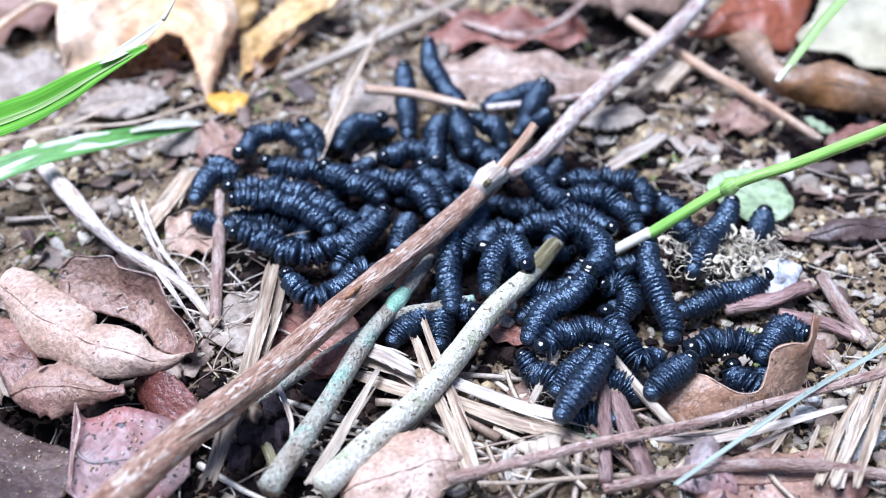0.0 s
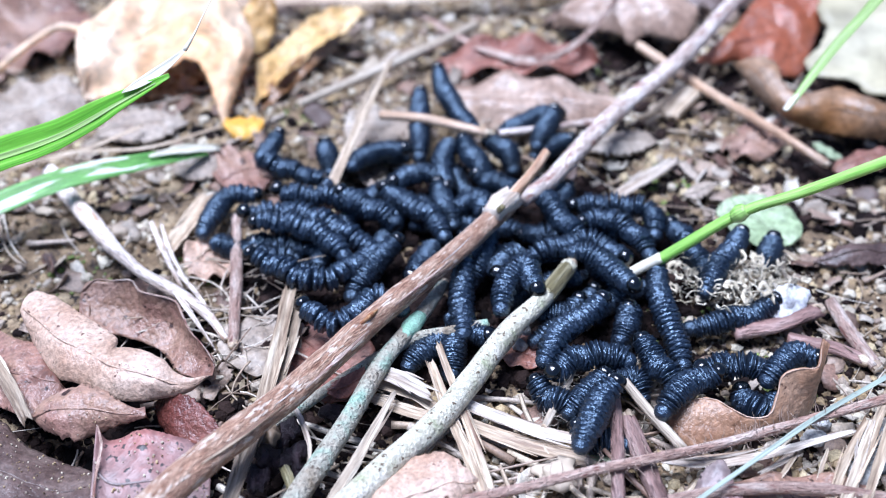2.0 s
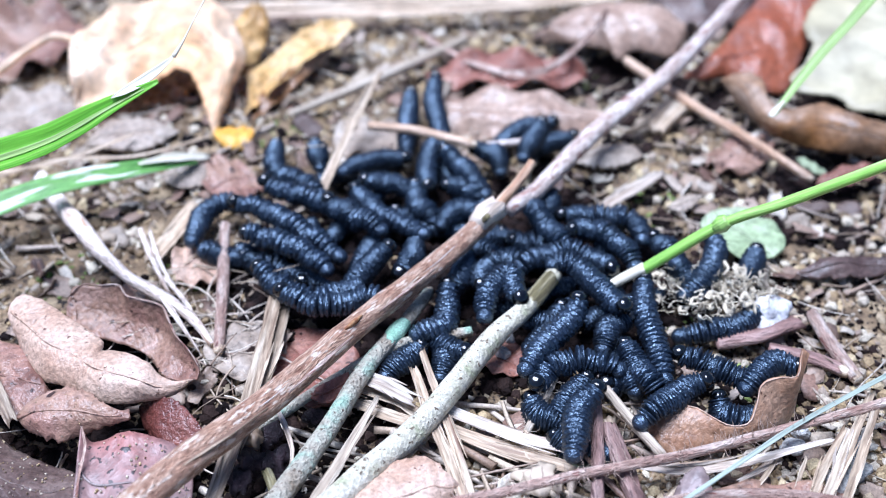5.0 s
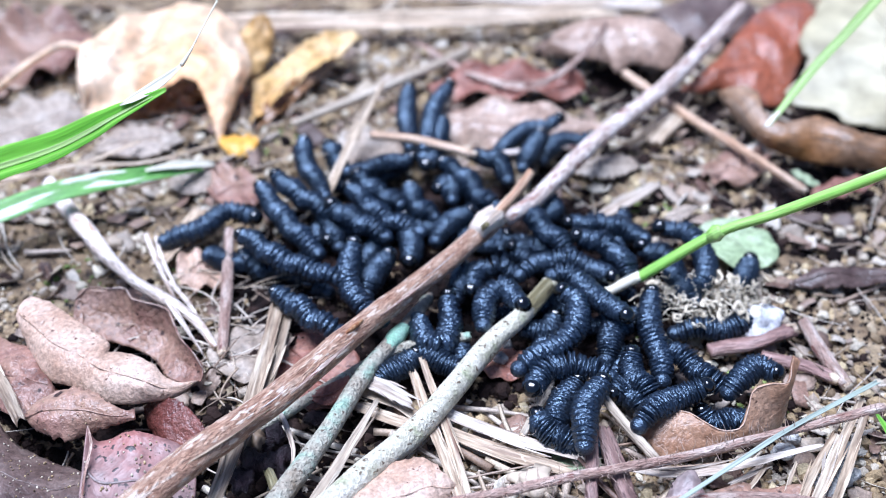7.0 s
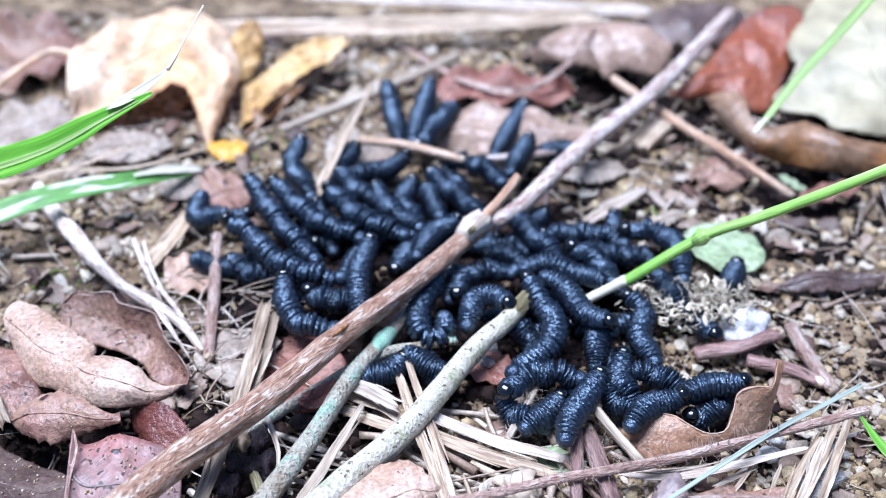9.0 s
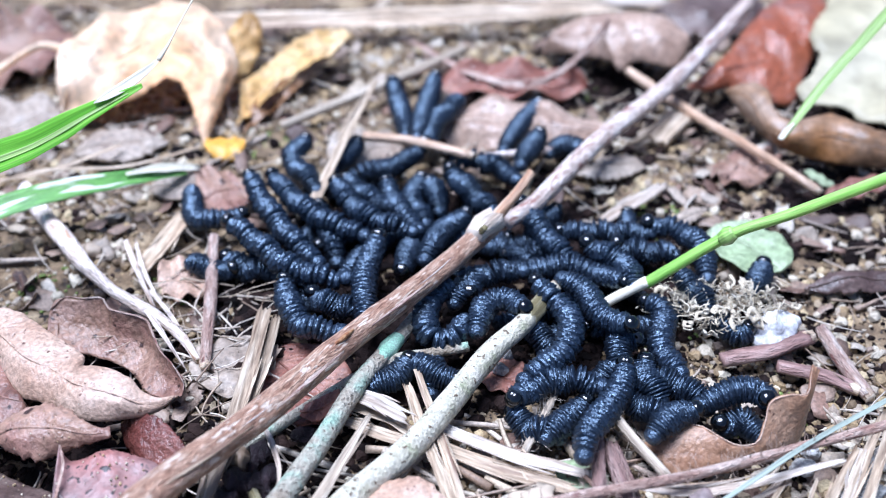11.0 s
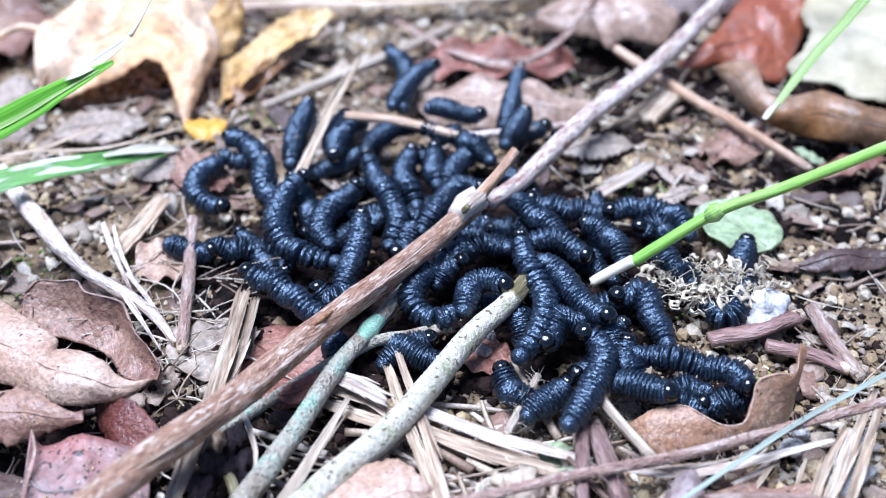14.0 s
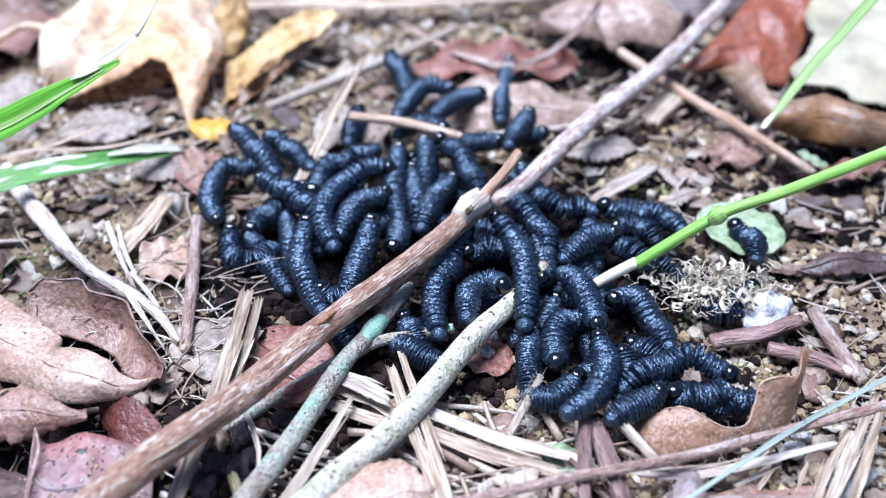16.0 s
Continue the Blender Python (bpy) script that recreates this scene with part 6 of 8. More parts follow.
larva(5.5, 18.5, [(0, 22.4, 12.8, 27.7, 14.6, 33.8, 14.6, 38.2, 12.1, 38.1, 5.2),
    (4, 21, 13.8, 27.3, 14.7, 33.3, 14, 38.3, 12.2, 38.2, 5.5),
    (6.5, 25.2, 14.3, 31.5, 15.2, 36.9, 14, 40.4, 10.2),
    (9, 22.5, 12.3, 28.8, 13.1, 35.2, 12.7, 38.9, 10.8),
    (11.5, 23, 13.4, 28.9, 13.5, 34.8, 13.6, 40.8, 14.5),
    (12.5, 19.6, 14.1, 26, 14.2, 34.7, 15.1),
    (14, 20.6, 16, 27, 13.7, 33.6, 13.1),
    (15, 18.9, 24.9, 24, 18.3, 31.7, 13.3),
    (16, 18.7, 27.5, 20.7, 20.7, 25.6, 15, 32.2, 15.2)])
larva(7, 16.3, [(0, 23.5, 6.4, 29.2, 7.6, 33.3, 4, 35.5, -1.7),
    (4, 24.3, 6.9, 28.9, 8.2, 33.1, 4, 36, -1.9),
    (6.5, 25.8, 7.8, 30, 7.9, 34.2, 3.7, 36.5, -2.9),
    (9, 27.9, 6, 31.9, 3.6, 35, -3.7),
    (11.5, 27.5, 7.3, 30.8, 4.9, 34.1, 2.1, 35.5, -4.6),
    (12.5, 28.6, 8.7, 32.5, 6.1, 35.8, -1.3),
    (14, 30, 7.3, 34, 3.9, 36.1, -2.4),
    (16, 33.6, 4.2, 30.7, 3.7, 27.9, 1.2)])
larva(5, 13.8, [(0, 7.3, -7.1, 8.7, -1.7, 12.7, -0.1),
    (4, 7.1, -7.7, 8.3, -2.1, 11.3, 0.9),
    (6.5, 5.9, -7.6, 7, -1.2, 10.9, 0.8, 14.5, -0.3),
    (9, 5.4, -6.8, 6.8, -1.4, 11.4, 1.2, 15.9, 0.6),
    (11.5, 5.7, -4.8, 7.2, -0.4, 11.4, 1.5, 15.8, 2.7),
    (12.5, 5.5, -3.1, 8.6, 1.8, 14.9, 3.5),
    (14, 6.5, -3.6, 7.1, 1, 11.4, 3.4, 15.6, 2.7),
    (16, 8.2, 0.8, 10.2, 2.5, 13.8, 2.6)])
larva(5.5, 19.7, [(0, 31.3, -1.5, 27, 3, 20.1, 1.5, 14.2, -0.7),
    (4, 31.9, -3.4, 29.8, -0.1, 24.1, 3.4, 17.9, 0.4, 11.9, -2.7),
    (6.5, 32.5, -3.4, 30.3, 0, 24.5, 2.8, 19, 1.6, 14.4, -2.8),
    (9, 34.5, -3.6, 32.7, -2.6, 27.3, 1.1, 22, 2.7, 16.7, 1.3),
    (11.5, 33.6, -3.4, 27.8, 1.6, 21.5, 2.7, 15.7, 1.4),
    (12.5, 31.1, -3.5, 27.1, 2.1, 20, 2.9),
    (14, 29.5, -0.1, 25.6, 3.9, 20.7, 3.8),
    (15, 27.9, 4.1, 25.7, 3.2, 24.1, 1.4),
    (16, 20.8, -7.3, 21.6, -3.5, 21.3, 2.3)])
larva(7.5, 17.8, [(0, 14.9, -16.4, 13.8, -11.1, 12.3, -7.2, 8.8, -12.2, 7.6, -20.4),
    (4, 14.9, -17, 13, -11.7, 12.5, -6.1, 8.4, -11.7, 7.5, -20.2),
    (6.5, 15, -14.7, 13.3, -12.1, 11.9, -8.2, 8.3, -11.7, 7.8, -18.6),
    (9, 15, -13, 12.6, -10.3, 8.9, -10.4, 7.4, -17.5),
    (11.5, 15.3, -13.1, 11.7, -9.9, 8.3, -11, 6.9, -17.2),
    (12.5, 15, -12.2, 11.3, -7.7, 7.8, -10, 7.1, -17.4),
    (14, 14.8, -12.5, 12.5, -10.4, 9.1, -10.9, 7.7, -17.2),
    (15, 14.7, -11.7, 12.1, -9.5, 8.7, -11.1, 7.7, -18.6),
    (16, 14, -12.5, 11.8, -10, 8.3, -12.2, 7.7, -18.9)])
larva(8.2, 18.2, [(0, 25, -17.2, 28.4, -10.4, 27.1, -5.2, 23, -3.5, 19.1, -6.9),
    (2, 31.5, -13.6, 26, -4.9, 21.5, -3.3),
    (4, 31.9, -16.1, 30.2, -14.4, 28, -9, 24.8, -4.7, 20.5, -3.6),
    (6.5, 33.4, -17.7, 28.4, -10.2, 24.5, -4.7, 20.8, -4.8),
    (9, 33.1, -18.6, 28.9, -14.5, 25.8, -7.7, 22.2, -4.4),
    (11.5, 33.1, -18.2, 28.3, -13.7, 26.1, -7.3, 22.3, -4.2),
    (12.5, 32.2, -18, 26.9, -9.2, 23.3, -4.5),
    (14, 31.5, -20.7, 27.4, -15.8, 24.5, -9.6, 21.4, -5.2),
    (15, 30.4, -20.4, 27.7, -14.5, 24.3, -8.5),
    (16, 29.2, -22.1, 28.6, -17.2, 27.1, -11, 24.7, -6.8)])
larva(8, 27.0, [(0, 25.1, -17, 21.3, -22.1, 17.1, -26.3, 14.3, -31.4),
    (4, 26, -16.4, 22.2, -19.6, 17.8, -24.7, 14.2, -31.4),
    (6.5, 22.3, -10.8, 25, -13.5, 24, -20.9, 19.7, -25.7, 14, -31.2),
    (9, 18.6, -5.5, 20.7, -11.1, 23, -16.7, 22.5, -22.9, 18.4, -27.5, 15.2, -30.9),
    (11.5, 17.3, -5, 19.7, -9.3, 22.9, -13.8, 22, -21.5, 17.4, -27.2, 14.4, -30.1),
    (12.5, 19.3, -1.9, 19.1, -9, 23.4, -16.4, 20.9, -23.5, 15.1, -28.9),
    (14, 17.9, 1.7, 18.7, -6.1, 21.5, -14.6, 20.5, -21.6, 16.6, -29.3),
    (15, 13.3, 3, 17.1, -5.2, 18.7, -13.8, 16.2, -25.4),
    (16, 13.1, 7, 16.5, 1.1, 17.9, -7.8, 17.3, -21.1)])
larva(3, 13.0, [(0, 22.8, -12.8, 20.1, -15.8, 16.1, -15.1),
    (4, 22.1, -10.3, 20.1, -14, 16.2, -14.5),
    (6.5, 22, -11.4, 19.8, -15.4, 16.3, -14.4),
    (9, 17.1, -11, 17.7, -15, 19.2, -16.6),
    (11.5, 16.9, -11.1, 17.7, -14.1, 18.6, -15.5),
    (14, 17, -12, 17.3, -15.7, 17.7, -17.9),
    (16, 23.5, -9, 21.2, -15.3, 20.5, -19.7)])
larva(6.8, 16.3, [(0, 16, -33.6, 19.3, -30.5, 25.1, -28.8, 27.6, -29.6),
    (4, 15.7, -34.3, 19.5, -30.1, 25, -28.7, 29.8, -30),
    (6.5, 16, -35.2, 18.1, -30.4, 23.6, -28.3, 30.2, -30.1),
    (9, 13.7, -35.8, 16.9, -31, 22.4, -29.4, 27, -30.7),
    (11.5, 12.4, -34.2, 16.7, -30.6, 22.4, -29.1, 27.3, -30.5),
    (12.5, 13.7, -30.3, 18.8, -28.9, 27.9, -28.9),
    (14, 21, -26, 23.1, -19.7, 26.5, -19.1),
    (15, 23.3, -32.6, 21.8, -25.3, 25.9, -18.5),
    (16, 22, -30.1, 22.5, -21.6, 26.7, -17.7)])
larva(5.6, 13.0, [(0, 25.9, -22.5, 28.8, -25.9, 30.1, -31.3, 32.9, -35.3, 37, -32),
    (2, 31.7, -24.7, 34.3, -30.9, 36.6, -34.9),
    (4, 30.9, -22.8, 33.8, -27.7, 35.2, -32.9, 37.6, -35.2),
    (6.5, 34, -24.3, 33.8, -29.2, 37.2, -34.8),
    (9, 35.4, -23.1, 34, -30.2, 36.2, -34.9),
    (11.5, 35.3, -23.4, 34.8, -27.2, 36.3, -30.5),
    (14, 34.5, -24.1, 33.6, -28.2, 34.7, -30.9),
    (16, 33, -26.7, 33.9, -30.5, 32.1, -34.4)])
larva(5.8, 21.8, [(0, 37.5, -5.5, 36.6, -11.4, 37.3, -18.9, 38.7, -25.4, 38.4, -28.8),
    (4, 36.9, -5.5, 36.2, -13.7, 37.1, -23.1, 38.2, -30.8),
    (6.5, 39.2, -7.1, 37.7, -15.9, 39.1, -24.4, 38.7, -31.3),
    (9, 37.7, -7.9, 40.3, -11.3, 38.8, -17.9, 40.7, -25.1),
    (11.5, 36.5, -8, 39.6, -10.7, 38.3, -19.8, 40.6, -26.4),
    (12.5, 36.1, -7.8, 40.4, -12.3, 39.2, -20.9, 40.7, -26.4),
    (14, 33.8, -12.8, 38.8, -10.7, 39.6, -16.9, 41, -23.7),
    (15, 33.7, -19.7, 36.8, -12.2, 40.7, -15.9, 41.8, -23.7),
    (16, 32.7, -13.7, 36, -11.1, 39.2, -18.1, 41, -24.1)])
larva(4.5, 13.0, [(0, 27.9, -16, 31, -14.5, 32.9, -18.2, 30.7, -22.6),
    (4, 32.7, -16.4, 29.5, -18, 28.1, -22.2),
    (6.5, 35.5, -14.5, 31.7, -16.8, 29.8, -23.2),
    (9, 34.1, -17.3, 31.1, -17.9, 30.6, -24),
    (11.5, 34.9, -17.4, 31.5, -17.4, 31.3, -22.7),
    (12.5, 34.6, -16.7, 31.6, -18.2, 31.1, -22.4),
    (14, 34.6, -18.4, 32.4, -20.4, 33.2, -26.1, 34.6, -30.8),
    (16, 35.3, -22.7, 38.5, -25.4, 40.3, -27.2)])
larva(4, 13.0, [(0, 13.3, -33.5, 15.1, -35.9, 18.2, -38.2),
    (4, 13.2, -33.9, 15, -36.7, 18.2, -38.1),
    (6.5, 17, -38.8, 18.3, -42, 20.5, -43.3),
    (9, 13.5, -34.9, 16.1, -37.7, 18.7, -38.7),
    (11.5, 12.9, -34.9, 15, -37.5, 17.6, -38.1),
    (12.5, 13.3, -32.6, 16.7, -36.3, 20.1, -37.5),
    (14, 13.7, -29.5, 15.7, -34.1, 18.6, -36.6),
    (15, 17.3, -25.7, 17.3, -30.4, 18.4, -34.9),
    (16, 18.9, -19.5, 18, -25.3, 17.7, -32.8)])
larva(5, 13.0, [(0, 24.6, -32.3, 20.8, -36.9, 18.5, -39.9),
    (4, 24.9, -32, 21.2, -36.7, 18.4, -39.3),
    (6.5, 24.3, -29.8, 21.4, -34.6, 19.6, -42.1),
    (9, 23.6, -33.7, 20.7, -37.6, 17.3, -40.5),
    (11.5, 24.9, -32.2, 21.4, -35.8, 18.1, -39.2),
    (12.5, 25.1, -30.9, 22.1, -34.8, 18.3, -37.9),
    (14, 23.8, -33.2, 21.1, -35.8, 19.1, -37.6),
    (16, 25.2, -31.8, 21.8, -35.5, 18.7, -35.1)])
larva(4, 13.0, [(0, 24.3, -35.9, 27.1, -37.2, 30.1, -39.4),
    (4, 27.5, -31.9, 31.2, -29, 32.2, -31.9),
    (6.5, 29.7, -32.4, 31.8, -30.5, 33.6, -33),
    (9, 31.4, -30.7, 33.1, -33.5, 34.9, -34.8),
    (11.5, 31.4, -31, 34.9, -32.8, 37.3, -33.7),
    (14, 37, -35, 39.2, -35.6, 41.3, -36.2),
    (16, 36.9, -32.6, 39, -33.9, 41.3, -33.8)])
larva(8, 21.6, [(0, 26.1, -36.4, 22.9, -41.4, 20.4, -45.1),
    (4, 24.7, -38.7, 22.6, -40.5, 21.2, -46.1),
    (6.5, 27, -35.7, 24, -40.4, 23.5, -46.5),
    (9, 30.3, -30.9, 27.2, -36.7, 24.2, -42.4, 23.3, -45.9),
    (11.5, 31, -25.1, 29.9, -31.7, 26.6, -37, 23.8, -42, 22.8, -46.1),
    (12.5, 30.4, -22, 29.9, -30.1, 25.1, -37.8, 22.9, -43.8),
    (14, 27, -25, 29.2, -25.4, 30, -29.9, 27.6, -36.3, 23.4, -43.9),
    (15, 27.7, -23.7, 29.9, -29.8, 27.2, -38.2, 23, -42.6),
    (16, 29.2, -24.8, 29.9, -31.3, 27.5, -37.5, 23.1, -41.4)])
larva(2.5, 13.0, [(0, 19.7, -41.8, 22.2, -44.2, 24.8, -44.6),
    (4, 19.4, -42.6, 22, -44.8, 24.9, -45.3),
    (6.5, 19.7, -43.8, 22, -44.4, 24.3, -44.7),
    (9, 22.9, -33.7, 25.6, -30.8, 28.3, -27.8),
    (11.5, 24.9, -28.1, 27.4, -25.4, 30.1, -22.6),
    (14, 26, -29, 29, -26.3, 31.6, -23.5),
    (16, 26, -29, 29, -26.3, 31.6, -23.5)])
larva(6.8, 13.0, [(0, 40, -36.8, 36.7, -39.6, 33.2, -42.7),
    (2, 43.5, -33.4, 38.2, -36, 33.2, -41.8),
    (4, 43.5, -33.6, 40.7, -34.6, 37.7, -38.2, 32.6, -42.6),
    (6.5, 46.4, -34, 41.7, -35, 36.5, -38.9, 32.9, -42.6),
    (9, 44.1, -35, 38.4, -37.1, 34.7, -41.8),
    (11.5, 40.2, -36.4, 37.7, -37.3, 34.2, -40.7),
    (12.5, 37.8, -35.6, 35.9, -37.1, 33.9, -38.3),
    (14, 38.7, -37.2, 36.6, -36, 34.8, -35),
    (16, 37, -36.8, 34.7, -38.1, 32.9, -39.2)])
larva(4.6, 13.0, [(0, 41.6, 9.8, 43.7, 4.6, 45.3, -2.9),
    (4, 41.5, 9.7, 43.7, 3.5, 45.6, -3.5),
    (6.5, 40.2, 7.7, 44.5, 5.2, 46, -0.9),
    (9, 32.5, 8.6, 37.8, 7.4, 43.7, 7.1),
    (11.5, 33.6, 8.8, 39.3, 8.2, 45, 9.5),
    (12.5, 37, 6.7, 40.1, 6.7, 44.6, 9.3),
    (14, 40.5, 8.9, 44.2, 10.2, 45.9, 6.5),
    (15, 36, 8, 39.3, 9, 42, 7.6),
    (16, 35.7, 10.2, 39.4, 10.3, 42.5, 7.4)])
larva(6, 21.4, [(0, 54.5, 6.6, 51.8, 0.3, 48, -5.4, 44.6, -11.7),
    (4, 54.2, 5, 50.8, -1.6, 47.9, -6.1, 44.8, -10.1),
    (6.5, 44.4, 11.7, 49.7, 11.1, 51.8, 2.4, 49.7, -4.7, 46.2, -8.3),
    (9, 39, 12.8, 44.7, 14.3, 48.8, 9.3, 49.3, -0.8),
    (11.5, 39.3, 15, 45.1, 13.9, 49.4, 8.4, 49.8, 0.2),
    (12.5, 34.6, 14.5, 42, 14.5, 47.8, 10.1, 49, 1.6),
    (14, 35, 12.4, 41.7, 13.8, 47.2, 11.3, 49.4, 7.1),
    (15, 32.8, 13.7, 40.3, 14.3, 45.2, 11.7, 48, 7.3),
    (16, 33.6, 14, 38.6, 13.4, 44.3, 12.2, 47.4, 8)])
larva(3, 16.9, [(0, 58, -12.1, 52.6, -15.1, 47.5, -17.3, 41.7, -19.9),
    (4, 58.6, -11.4, 53.4, -14.7, 47.3, -16.9, 42.4, -16.9),
    (6.5, 60, -8.9, 55.2, -13.4, 49.9, -15.3, 43.4, -15.9),
    (9, 53, -14, 51.4, -10.8, 49.6, -9.2),
    (11.5, 55.8, -12, 53.1, -13.4, 49.7, -9.2),
    (12.5, 56.4, -9.7, 52.3, -13.4, 50, -9.7),
    (14, 58.4, -4.9, 53.2, -14.4, 50.1, -9.3),
    (15, 57.9, -5.2, 53.3, -14.5, 49.5, -10.9),
    (16, 58.2, -6.1, 52.5, -11.7, 49.6, -8.5)])
larva(5, 13.6, [(0, 41, -32, 45.6, -29.9, 50.5, -30.2, 54.3, -32.3),
    (4, 40.9, -28.5, 45.8, -28.9, 50.9, -30.3, 54.6, -31.6),
    (6.5, 41.8, -20.8, 44.7, -24.2, 48.1, -29.2, 51.8, -31.5),
    (9, 35.7, -27.1, 39.8, -27.4, 44.5, -30.7, 46.8, -32.8),
    (11.5, 34.9, -26.6, 38, -27.5, 42.1, -30.1, 43.8, -32.4),
    (12.5, 35.2, -22.9, 39.5, -25.6, 42.7, -28.9),
    (14, 37.6, -36.1, 41.5, -34.1, 44.2, -34),
    (16, 41, -35.1, 43.6, -35.5, 45.9, -34.8)])
larva(6.6, 17.4, [(0, 59.6, -29.6, 57.2, -28.3, 55, -31),
    (4, 60.1, -29.4, 57.5, -29, 55.1, -31),
    (6.5, 59.3, -29.6, 56.3, -27.7, 52.2, -31.8),
    (9, 55.5, -30.7, 49.2, -32.3, 44.3, -33.8),
    (11.5, 53, -34.3, 53, -30.8, 48, -30.9, 42.6, -33.5),
    (12.5, 52.5, -33.7, 50.5, -29.8, 44.2, -29.9, 39.5, -33.8),
    (14, 52, -36.2, 49.8, -31.5, 42.7, -29.2, 36, -26.6),
    (15, 51.1, -33.5, 46.1, -29.7, 38.6, -32.1, 32.9, -30.9),
    (16, 49.8, -32.1, 44.3, -27.6, 37.6, -30.5, 32.2, -34.3)])
larva(3, 13.0, [(0, 47.8, -34, 48.7, -36.8, 51.1, -38.5, 53.4, -35.3),
    (4, 47.6, -33.5, 48.1, -37.1, 50.5, -38.4, 53.1, -36.2),
    (6.5, 45.4, -35.8, 47.6, -38.5, 52.4, -37.5),
    (9, 45.6, -36.8, 49.3, -34.8, 53.4, -30.5),
    (11.5, 45.8, -35.9, 49.7, -34.1, 51.4, -37.2),
    (12.5, 45.5, -35.1, 49.3, -34.1, 53, -33.8),
    (14, 45.2, -35.8, 49.8, -34.3, 53.6, -34.3),
    (15, 45.7, -35.6, 49.4, -34.8, 53.2, -34.5),
    (16, 46, -35.5, 50, -34.2, 53.7, -34.1)])
larva(3, 13.0, [(0, 11.4, 7.5, 16.9, 8.4, 22.2, 7.5),
    (4, 12.9, 7.6, 17.4, 8, 22.9, 8.1),
    (6.5, 14.1, 9, 17.1, 9.6, 21.2, 9.8),
    (9, 11.6, 8.1, 16.9, 9.6, 21.1, 11),
    (11.5, 12.5, 8.1, 16.9, 9.7, 21.2, 10.7),
    (14, 13.1, 9.7, 16.3, 11.3, 19.5, 11),
    (16, 15.7, 10.5, 18.8, 8.8, 20.8, 7.1)])
larva(4, 13.0, [(0, 23, 22.6, 21.3, 18.8, 19.3, 14.2),
    (4, 22, 21.7, 20.8, 19.2, 19.8, 16.6),
    (6.5, 22.4, 25.3, 22.8, 21.3, 21.1, 18.3),
    (9, 23.2, 21.9, 21.9, 20.2, 20.4, 18.4),
    (11.5, 22.4, 22, 21.2, 20.4, 19.8, 18.5),
    (14, 21.5, 20.6, 19.4, 23.4, 17.3, 26.1),
    (16, 21.5, 20.6, 19.4, 23.4, 17.3, 26.1)])
larva(7, 19.3, [(0, -22.6, 15.5, -17.7, 11.8, -13.2, 9.1),
    (6.5, -22.6, 15.5, -17.7, 11.8, -13.2, 9.1),
    (9, -21.7, 25.3, -18.5, 20.7, -13.5, 14.5, -5.2, 10.4),
    (11.5, -20.7, 27.4, -17.1, 19.6, -11.5, 13.7, -5.3, 11.7),
    (12.5, -16.5, 19.2, -19.8, 11.8, -19.1, 3.2),
    (14, -12.6, 18.4, -17.2, 12.2, -18.4, 5.2, -16.4, 0.9),
    (15, -12.2, 19, -15.6, 14.3, -15.4, 5.4),
    (16, -7.7, 17.2, -12.6, 12.6, -15.3, 4.1)])
larva(2.8, 14.0, [(0, -39.6, 5.8, -35.5, 1.8, -31.1, 1.9),
    (9, -39.6, 5.8, -35.5, 1.8, -31.1, 1.9),
    (11.5, -40.5, 7.3, -35.8, 4, -30.7, 4.1),
    (12.5, -38.9, 5.1, -35, 3.8, -30.8, 3.5),
    (14, -38.9, 4.8, -32.9, 4.2, -27.1, 4.9),
    (15, -38.4, 7.8, -36.6, -0.6, -31.5, -0.2, -27.6, 5.5),
    (16, -36.4, 10.7, -35.2, 2.4, -31.6, 0.4, -26.6, 6.7)])
larva(6, 13.0, [(0, 21.3, 46.7, 19.1, 40.8, 16.9, 35),
    (9, 21.3, 46.7, 19.1, 40.8, 16.9, 35),
    (11.5, 20.9, 46.7, 18.9, 41.9, 16.5, 36.3),
    (16, 20.9, 46.7, 18.9, 41.9, 16.5, 36.3)])
larva(5.6, 13.0, [(0, 43.8, -0.7, 45.6, -3.7, 47.3, -7.4),
    (9, 43.8, -0.7, 45.6, -3.7, 47.3, -7.4),
    (11.5, 44.4, -0.6, 46.1, -3.6, 47.6, -6.8),
    (12.5, 43, -1.2, 45, -4.3, 47.1, -8.2),
    (14, 42.4, 1.8, 44.4, -2.3, 47.7, -7.1),
    (15, 32.2, 6.6, 39.3, 0.8, 47, -5.5),
    (16, 33.6, 5.8, 38.7, 0.2, 43.1, -3.1, 46, -5.6)])
larva(3.5, 13.0, [(0, 61, 6.3, 59.9, 3.3, 58.7, 0.8),
    (11.5, 61, 6.3, 59.9, 3.3, 58.7, 0.8),
    (12.5, 59.9, 5.7, 59, 3.2, 57.9, 0.7),
    (14, 60, 6.4, 58.8, 3, 57.6, -0.3),
    (15, 59.1, 9.5, 59.2, 6.6, 59, 3.1),
    (16, 58.3, 11.1, 60.8, 8.2, 60.9, 5.1)])
larva(3, 13.0, [(0, -38.8, 3.4, -41.4, 3.3, -44, 4.5),
    (14, -38.8, 3.4, -41.4, 3.3, -44, 4.5),
    (15, -32.4, 10.4, -31.2, 13.1, -29.6, 16.4),
    (16, -32.5, 10.3, -31.4, 13, -29.6, 15.8)])
larva(2.1, 20.1, [(0, -39.8, 3.6, -31.1, -1.0, -22.4, -3.9),
    (2, -39.8, 3.6, -31.1, -1.0, -22.4, -3.9),
    (9, -36.5, 9.1, -29.1, 2.7, -22.1, -4.9),
    (16, -33.3, 9.7, -28.4, 1.2, -23.9, -6.6)], 0.97)
